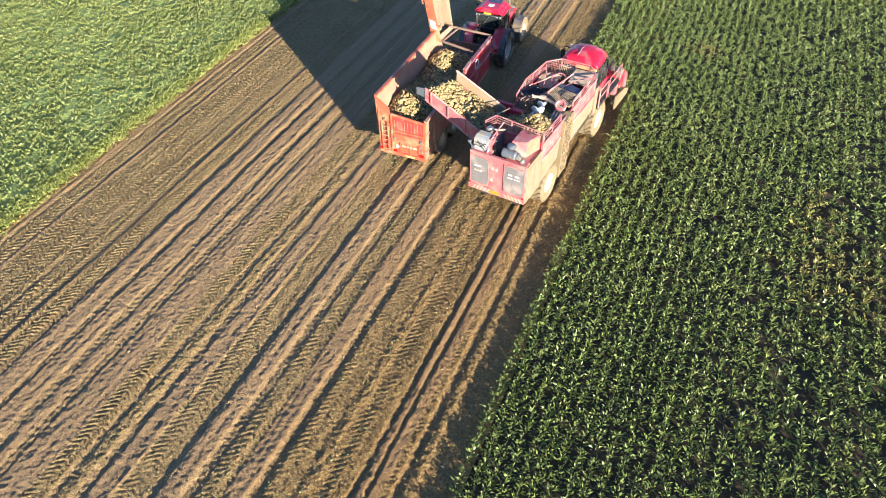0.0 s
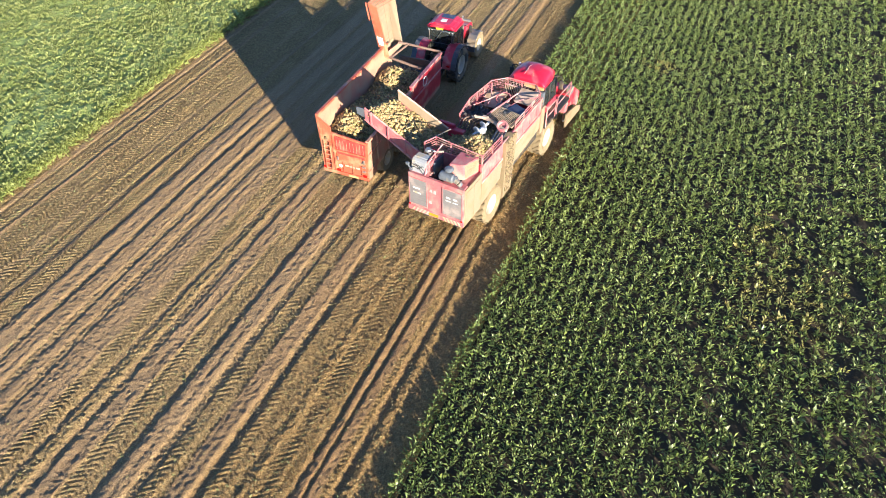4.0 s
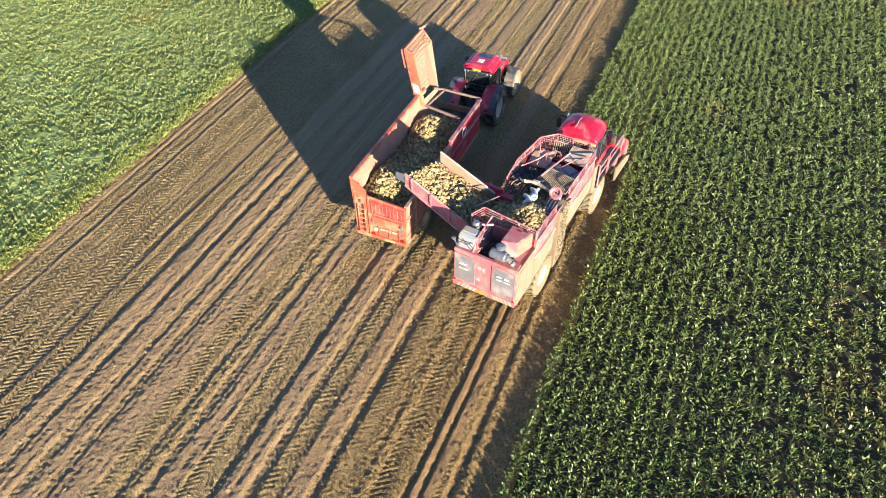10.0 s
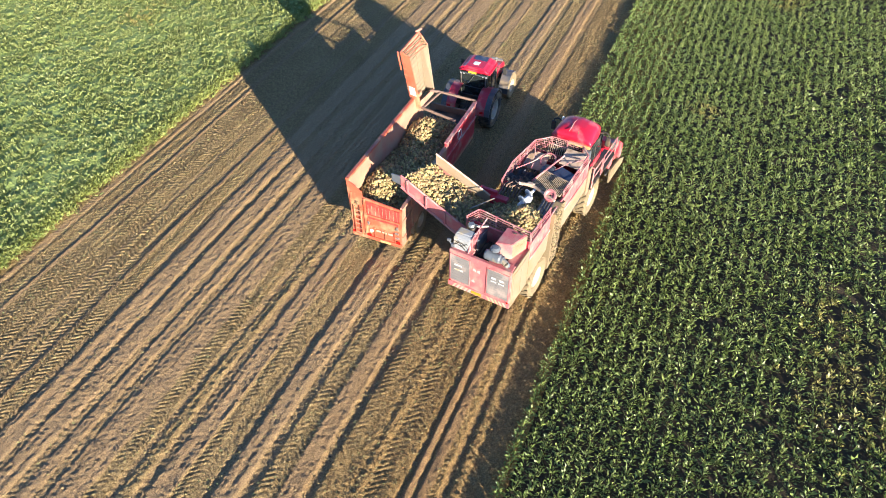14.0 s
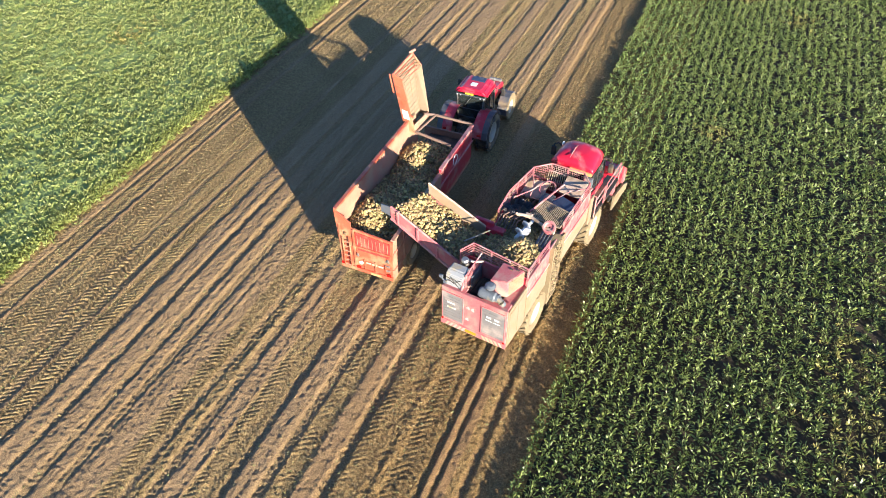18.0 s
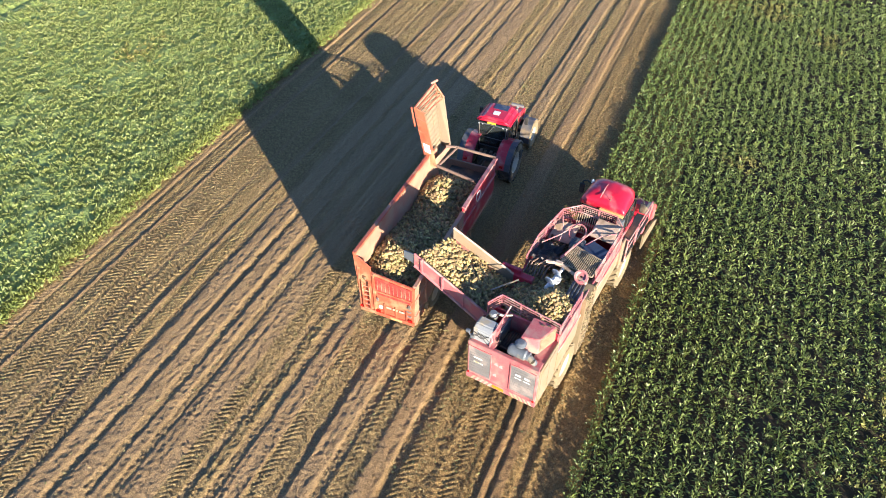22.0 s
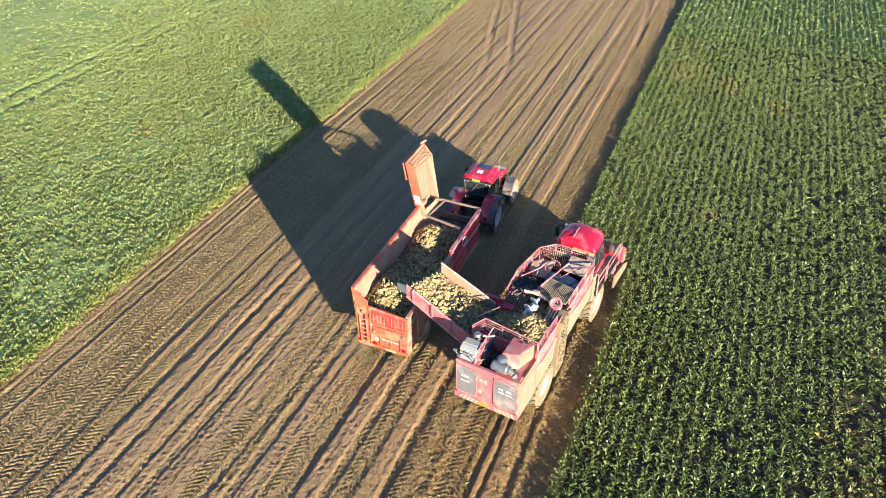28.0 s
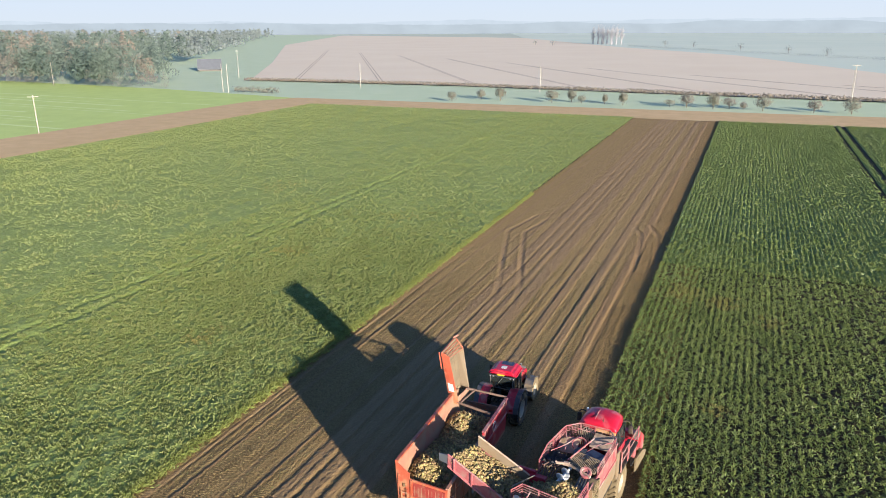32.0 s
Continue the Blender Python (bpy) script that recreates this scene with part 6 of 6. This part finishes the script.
for k in range(9):
    bm = bmesh.new()
    box(bm, -0.34 + k * 0.18, -0.325 + k * 0.18, -0.112, -0.098, 2.26, 2.80)
    part("mesh_bar", bm, ORANGE_WORN, gate)
for x in (-0.10, 0.42, 0.92):
    bm = bmesh.new()
    box(bm, x, x + 0.06, -0.125, -0.09, 0.90, 1.52, 0.012)
    part("gate_rib", bm, ORANGE, gate)
for x, z in ((-0.36, 1.72), (1.10, 1.85), (-0.88, 2.75)):
    bm = bmesh.new()
    box(bm, x - 0.05, x + 0.05, -0.16, -0.09, z - 0.09, z + 0.09, 0.02)
    part("gate_latch", bm, STEEL, gate)
bm = bmesh.new()
box(bm, -1.24, 1.28, -0.14, -0.02, 0.72, 0.90, 0.02)
box(bm, -0.56, -0.46, -0.13, -0.06, 0.9, 3.1, 0.015)
box(bm, -1.22, -1.12, -0.12, -0.06, 0.9, 3.3, 0.015)
box(bm, -0.46, 1.24, -0.12, -0.06, 2.12, 2.20, 0.01)
part("gate_frame", bm, ORANGE, gate)
for k in range(3):
    bm = bmesh.new()
    box(bm, 0.0 + k * 0.30, 0.24 + k * 0.30, -0.112, -0.095, 1.30, 1.40, 0.004)
    part("marking", bm, RIM_PALE, gate)
bm = bmesh.new()
lathe(bm, [(0.0, -0.03), (0.09, -0.03), (0.10, 0.0), (0.0, 0.01)], "z", 14, Matrix.Translation((-0.25, -0.10, 1.25)) @ Matrix.Rotation(math.pi / 2, 4, "X"))
part("speed_disc", bm, WHITE, gate)
for x in (-1.12, -0.36, 1.12):
    bm = bmesh.new()
    box(bm, x - 0.10, x + 0.10, -0.17, -0.12, 0.94, 1.06, 0.012)
    part("tail_lamp", bm, RED_LENS, gate)
bm = bmesh.new()
box(bm, 0.2, 0.72, -0.16, -0.13, 0.74, 0.86, 0.008)
part("plate", bm, FADED_STRIP, gate)
for z in (1.18, 1.46, 1.70):
    bm = bmesh.new()
    box(bm, 0.95, 1.16, -0.12, -0.06, z, z + 0.10, 0.015)
    part("hinge", bm, STEEL, gate)
bm = bmesh.new()
for x in (-0.98, -0.66):
    box(bm, x - 0.025, x + 0.025, -0.24, -0.19, 0.95, 2.62, 0.01)
ladder = part("ladder", bm, ORANGE, gate)
for k in range(6):
    bm = bmesh.new()
    rod(bm, (-0.98, -0.215, 1.05 + k * 0.27), (-0.66, -0.215, 1.05 + k * 0.27), 0.022, 6)
    part("rung", bm, ORANGE_WORN, ladder)
bm = bmesh.new()
prism(bm, [(-0.05, 0.80), (0.75, 0.85), (0.75, 1.30), (-0.05, 1.30)], "x", 1.24, 1.34)
part("corner_plate", bm, ORANGE_WORN, tr)

bm = bmesh.new()
box(bm, -1.2, 1.24, 0.0, 8.95, 1.18, 1.32)
floor_t = part("trailer_floor", bm, TRAILER_FLOOR, tr)
for k in range(12):
    bm = bmesh.new()
    box(bm, -0.85, 0.85, 0.25 + k * 0.42, 0.30 + k * 0.42, 1.32, 1.37, 0.0)
    part("floor_slat", bm, STEEL, floor_t)
bm = bmesh.new()
box(bm, -1.24, 1.28, 8.87, 8.97, 1.3, 2.62, 0.02)
# dark brown here imitates the shade within the trailer
fw = part("front_wall", bm, DUSTY_AND_SHADED, tr, "front wall coloured dark brown for the shade inside the trailer")
bm = bmesh.new()
pipe(bm, [(-1.0, 8.3, 3.72), (-0.6, 8.75, 3.50), (1.34, 8.96, 3.30)], 0.07, 8)
pipe(bm, [(-1.25, 7.15, 3.55), (-0.85, 7.1, 3.42), (1.0, 7.0, 3.20)], 0.075, 8)
pipe(bm, [(-0.85, 7.1, 3.42), (-0.55, 8.75, 3.50)], 0.06, 8)
part("cross_tube", bm, DUSTY_AND_SHADED, tr, "dusty cross tubes over the trailer's front")
bm = bmesh.new()
box(bm, -0.9, 0.9, 7.15, 8.85, 1.3, 2.3, 0.05)
part("hopper", bm, DARK, tr)

# folded discharge elevator
lo = [Vector(p) for p in ((-1.46, 7.15, 3.35), (-0.88, 7.10, 3.35), (-0.84, 8.60, 3.45), (-1.42, 8.65, 3.45))]
hi = [Vector(p) for p in ((-1.90, 6.92, 6.45), (-1.44, 6.98, 6.20), (-1.44, 9.10, 5.85), (-1.96, 9.15, 6.45))]
bm = bmesh.new()
slab(bm, [tuple(lo[0]), tuple(lo[3]), tuple(hi[3]), tuple(hi[0])], -0.05)
el = part("elevator", bm, BED_CREAM, tr, "discharge elevator folded upright, slatted cream bed")
bm = bmesh.new()
slab(bm, [tuple(lo[0]), tuple(hi[0]), tuple(hi[1]), tuple(lo[1])], 0.05)
es = part("elevator_side", bm, ORANGE, el, "orange elevator side with a white label")
for f in (0.35, 0.62, 0.85):
    bm = bmesh.new()
    a, b = lo[0].lerp(hi[0], f), lo[1].lerp(hi[1], f)
    rod(bm, a + Vector((0, -0.05, 0)), b + Vector((0, -0.05, 0)), 0.04, 6)
    part("rib", bm, ORANGE, es)
bm = bmesh.new()
a, b, c, d = lo[0].lerp(hi[0], 0.26), lo[0].lerp(hi[0], 0.42), lo[1].lerp(hi[1], 0.42), lo[1].lerp(hi[1], 0.26)
slab(bm, [tuple(q + Vector((0, -0.075, 0))) for q in (a.lerp(d, 0.2), b.lerp(c, 0.2), b.lerp(c, 0.8), a.lerp(d, 0.8))], 0.015)
part("label_plate", bm, WHITE, es)
bm = bmesh.new()
slab(bm, [tuple(lo[2]), tuple(hi[2]), tuple(hi[3]), tuple(lo[3])], 0.05)
part("elevator_side", bm, CREAM, el)
for k in range(13):
    f = 0.05 + k * 0.075
    bm = bmesh.new()
    a, b = lo[0].lerp(hi[0], f), lo[3].lerp(hi[3], f)
    rod(bm, a + Vector((0.10, 0.05, 0)), b + Vector((0.10, -0.05, 0)), 0.016, 6)
    part("slat", bm, BED_CREAM, el)
for g in (0.05, 0.36, 0.66, 0.95):
    bm = bmesh.new()
    rod(bm, lo[0].lerp(lo[3], g) + Vector((0.085, 0, 0.05)), hi[0].lerp(hi[3], g) + Vector((0.085, 0, -0.03)), 0.013, 6)
    part("chain", bm, CREAM, el)
bm = bmesh.new()
for k in range(5):
    f = k / 4
    rod(bm, hi[0].lerp(hi[1], f), hi[3].lerp(hi[2], f), 0.022, 6)
rod(bm, hi[0], hi[1], 0.05, 6)
rod(bm, hi[3], hi[2], 0.05, 6)
rod(bm, hi[0] + Vector((-0.1, -0.1, 0.05)), lo[0].lerp(hi[0], 0.7) + Vector((-0.1, -0.12, 0)), 0.045, 6)
part("end_frame", bm, ORANGE, el)
bm = bmesh.new()
rod(bm, hi[3] + Vector((-0.1, -0.1, 0.0)), hi[3] + Vector((0.15, 0.1, 0.14)), 0.06, 8)
part("end_bracket", bm, ORANGE_WORN, el)
bm = bmesh.new()
slab(bm, [tuple(lo[1]), tuple(lo[1].lerp(hi[1], 0.16)), tuple(lo[2].lerp(hi[2], 0.10)), tuple(lo[2])], -0.05)
part("hopper_lip", bm, ORANGE_WORN, el)

# running gear
bm = bmesh.new()
for x in (-0.62, 0.62):
    box(bm, x - 0.09, x + 0.09, 0.4, 9.4, 0.78, 1.18, 0.02)
for y in (2.05, 3.80, 5.55):
    rod(bm, (-1.0, y, 0.67), (1.0, y, 0.67), 0.09)
    box(bm, -0.62, 0.62, y - 0.08, y + 0.08, 0.85, 1.15)
prism(bm, [(-0.5, 9.2), (0.5, 9.2), (0.14, 11.6), (-0.14, 11.6)], "z", 0.62, 0.86)
part("trailer_chassis", bm, DARK, tr)
for y in (2.05, 3.80, 5.55):
    for s in (-1, 1):
        wheel(tr, s * 1.02, y, 0.67, 0.58, TYRE_DUSTY if s > 0 else TYRE, RIM_PALE, 16, s, "dusty trailer wheel with a pale rim", 0.55)
for y in (1.12, 2.92, 4.68):
    bm = bmesh.new()
    slab(bm, [(0.72, y, 0.55), (1.32, y, 0.55), (1.32, y + 0.12, 1.25), (0.72, y + 0.12, 1.25)], 0.04)
    part("mud_flap", bm, CREAM, tr)
bm = bmesh.new()
box(bm, 1.18, 1.30, 0.5, 8.9, 1.06, 1.30, 0.02)
part("side_beam", bm, ORANGE_WORN, tr)


def trailer_level(x, y):
    return (2.32 + 0.85 * np.exp(-((y - 1.6) / 1.25) ** 2 - ((x + 0.38) / 1.0) ** 2) + 0.80 * np.exp(-((y - 6.2) / 1.1) ** 2 - ((x + 0.50) / 0.75) ** 2)
            + 0.25 * np.exp(-((y - 3.6) / 1.4) ** 2) + 0.12 * np.exp(-(x / 0.8) ** 2) - 0.35 * np.clip((y - 7.2) / 1.4, 0, 1))


beet_heap("beets_in_trailer", TRAIL, lambda x, y: (np.abs(x) < 1.16), trailer_level, -1.16, 1.18, 0.08, 8.4, 2800, "heap of pale earthy sugar beet filling the trailer")

# ---- tractor ----
REAR = -0.46   # rear axle, from the cab
TRAC = pose(-7.35, 28.35, 0)
tc = thing("tractor", TRAC, "red tractor with a dark cab, hitched to the trailer", "tractor")
bm = bmesh.new()
box(bm, -0.32, 0.32, -0.9, 3.3, 0.75, 1.25, 0.05)
box(bm, -0.5, 0.5, -1.2, 0.3, 0.7, 1.35, 0.06)
rod(bm, (-1.0, REAR, 1.06), (1.0, REAR, 1.06), 0.16)
rod(bm, (-1.0, 2.80, 0.78), (1.0, 2.80, 0.78), 0.10)
part("tractor_chassis", bm, DARK, tc)
bm = bmesh.new()
prism(bm, [(1.2, 1.15), (3.75, 1.15), (3.90, 1.40), (3.75, 1.70), (2.8, 1.88), (1.2, 2.0)], "x", -0.42, 0.42)
bonnet = part("bonnet", bm, RED_ROOF, tc, "sloping red bonnet")
bm = bmesh.new()
box(bm, -0.36, 0.36, 3.60, 3.74, 1.05, 1.85, 0.03)
part("front_grille", bm, GRILLE, bonnet)
bm = bmesh.new()
box(bm, -0.62, 0.62, 3.5, 4.1, 0.6, 1.05, 0.06)
part("front_weight", bm, BLUEGREY, tc)
bm = bmesh.new()
box(bm, -0.80, 0.80, -0.30, 1.20, 1.15, 1.55, 0.05)
tcab = part("cab", bm, DARK, tc, "dark glazed tractor cab")
bm = bmesh.new()
prism(bm, [(-0.92, 2.94), (-0.92, 3.08), (-0.64, 3.30), (0.64, 3.30), (0.92, 3.08), (0.92, 2.94)], "y", -0.34, 1.20)
bmesh.ops.bevel(bm, geom=list(bm.edges), offset=0.12, segments=3, affect="EDGES")
troof = part("roof", bm, RED_ROOF, tcab, "red cab roof with hatch and white sticker")
bm = bmesh.new()
box(bm, -0.34, 0.42, 0.60, 1.06, 3.295, 3.325, 0.01)
part("roof_hatch", bm, BLUE, troof, "bluish glass roof hatch")
bm = bmesh.new()
box(bm, -0.20, 0.14, 0.06, 0.40, 3.298, 3.312)
part("sticker", bm, WHITE, troof)
bm = bmesh.new()
box(bm, -0.30, 0.16, -0.40, -0.33, 2.99, 3.08, 0.01)
part("plate", bm, YELLOW, troof)
for x in (-0.76, -0.56, 0.56, 0.76):
    bm = bmesh.new()
    box(bm, x - 0.04, x + 0.04, -0.40, -0.34, 2.86, 2.93, 0.015)
    part("work_lamp", bm, PALE_GREY, troof)
for x in (-0.82, 0.76):
    for y in (-0.32, 0.45, 1.14):
        bm = bmesh.new()
        box(bm, x, x + 0.06, y, y + 0.06, 1.5, 3.05, 0.01)
        part("pillar", bm, DARK, tcab)
for x in (-0.80, 0.77):
    bm = bmesh.new()
    box(bm, x, x + 0.025, -0.26, 1.14, 1.55, 2.98)
    part("window", bm, GLASS, tcab)
for y in (-0.32, 1.17):
    bm = bmesh.new()
    box(bm, -0.75, 0.75, y, y + 0.025, 1.55, 2.98)
    part("window", bm, GLASS, tcab)
bm = bmesh.new()
box(bm, -0.27, 0.27, 0.05, 0.55, 1.55, 1.95, 0.06)
box(bm, -0.26, 0.26, -0.06, 0.07, 1.85, 2.5, 0.05)
rod(bm, (0, 0.7, 1.5), (0, 0.85, 2.15), 0.04)
part("seat", bm, DARK, tcab)
bm = bmesh.new()
pipe(bm, [(-0.70, -0.36, 1.60), (-0.74, -0.36, 2.92), (0.74, -0.36, 2.92), (0.70, -0.36, 1.60), (-0.70, -0.36, 1.60)], 0.028, 6)
rod(bm, (-0.72, -0.36, 2.12), (0.72, -0.36, 2.12), 0.02, 6)
part("rear_window_frame", bm, BLUEGREY, tcab)
bm = bmesh.new()
pipe(bm, [(0.05, -0.40, 2.86), (-0.28, -0.40, 2.35)], 0.014, 5)
part("wiper", bm, STEEL, tcab)
for x, z in ((-0.44, 1.50), (-0.22, 1.44), (0.10, 1.48), (0.32, 1.42)):
    bm = bmesh.new()
    box(bm, x - 0.07, x + 0.07, -0.86, -0.62, z - 0.10, z + 0.06, 0.02)
    part("valve", bm, STEEL, tc)
for s in (-1, 1):
    bm = bmesh.new()
    rod(bm, (s * 0.42, -0.95, 0.72), (s * 0.46, -0.72, 1.52), 0.032, 6)
    part("lift_rod", bm, STEEL, tc)
for s in (-1, 1):
    bm = bmesh.new()
    arc = []
    for k in range(9):
        a = radians(172 - k * 18)
        arc.append((math.cos(a) * 1.18, 1.06 + math.sin(a) * 1.18))
    inner = [(y * 0.955, 1.06 + (z - 1.06) * 0.955) for y, z in arc]
    prism(bm, [(y + REAR, z) for y, z in arc + inner[::-1]], "x", s * 0.60, s * 1.14)
    fd = part("fender", bm, RED, tc, "rounded red fender over the rear wheel")
    bm = bmesh.new()
    prism(bm, [(y * 1.005 + REAR, 1.06 + (z - 1.06) * 1.005) for y, z in arc] + [(y * 0.99 + REAR, 1.06 + (z - 1.06) * 0.99) for y, z in inner[::-1]], "x", s * 1.14, s * 1.44)
    part("fender_edge", bm, BLUEGREY, fd)
    bm = bmesh.new()
    box(bm, s * 0.98 - 0.09, s * 0.98 + 0.09, REAR - 1.19, REAR - 1.10, 1.36, 1.46, 0.015)
    part("tail_lamp", bm, RED_LENS, fd)
    wheel(tc, s * 1.12, REAR, 1.06, 0.68, TYRE, RIM_PALE if s > 0 else STEEL, 20, s, "tall lugged rear wheel with a pale rim", 0.54)
    wheel(tc, s * 1.08, 2.80, 0.78, 0.54, TYRE_DUSTY if s > 0 else TYRE, RIM_PALE, 18, s, "front wheel grey with dust", 0.50)
    bm = bmesh.new()
    arc = [(2.80 + math.cos(radians(190 - k * 25)) * 0.86, 0.78 + math.sin(radians(190 - k * 25)) * 0.86) for k in range(7)]
    prism(bm, arc + [(2.80 + (y - 2.80) * 0.95, 0.78 + (z - 0.78) * 0.95) for y, z in arc[::-1]], "x", s * 0.76, s * 1.32)
    part("front_fender", bm, BLUEGREY, tc)
    bm = bmesh.new()
    pipe(bm, [(s * 0.8, 1.2, 2.75), (s * 1.25, 1.3, 2.6), (s * 1.28, 1.3, 2.55)], 0.02, 6)
    ma = part("mirror_arm", bm, DARK, tcab)
    bm = bmesh.new()
    box(bm, s * 1.18, s * 1.38, 1.26, 1.33, 2.30, 2.75, 0.03)
    part("mirror", bm, DARK, ma)
bm = bmesh.new()
rod(bm, (0.66, 1.45, 1.3), (0.66, 1.45, 2.5), 0.11, 12)
pipe(bm, [(0.66, 1.45, 2.5), (0.66, 1.45, 3.05), (0.74, 1.35, 3.2)], 0.06, 10)
part("exhaust", bm, STEEL, tc)
bm = bmesh.new()
for s in (-1, 1):
    rod(bm, (s * 0.35, -0.7, 0.75), (s * 0.45, -1.5, 0.6), 0.05)
    rod(bm, (s * 0.30, -0.7, 1.3), (s * 0.42, -1.2, 0.75), 0.035)
box(bm, -0.16, 0.16, -1.4, -0.7, 0.5, 0.75, 0.03)
rod(bm, (0, -0.7, 0.9), (0, -2.0, 0.8), 0.07)
pipe(bm, [(0.1, -0.75, 1.5), (0.15, -1.3, 1.7), (0.1, -2.2, 1.6), (0.1, -3.2, 1.7)], 0.025, 6)
pipe(bm, [(-0.1, -0.75, 1.5), (-0.05, -1.4, 1.62), (-0.1, -2.2, 1.5), (0.0, -3.2, 1.6)], 0.025, 6)
part("hitch", bm, DARK, tc)
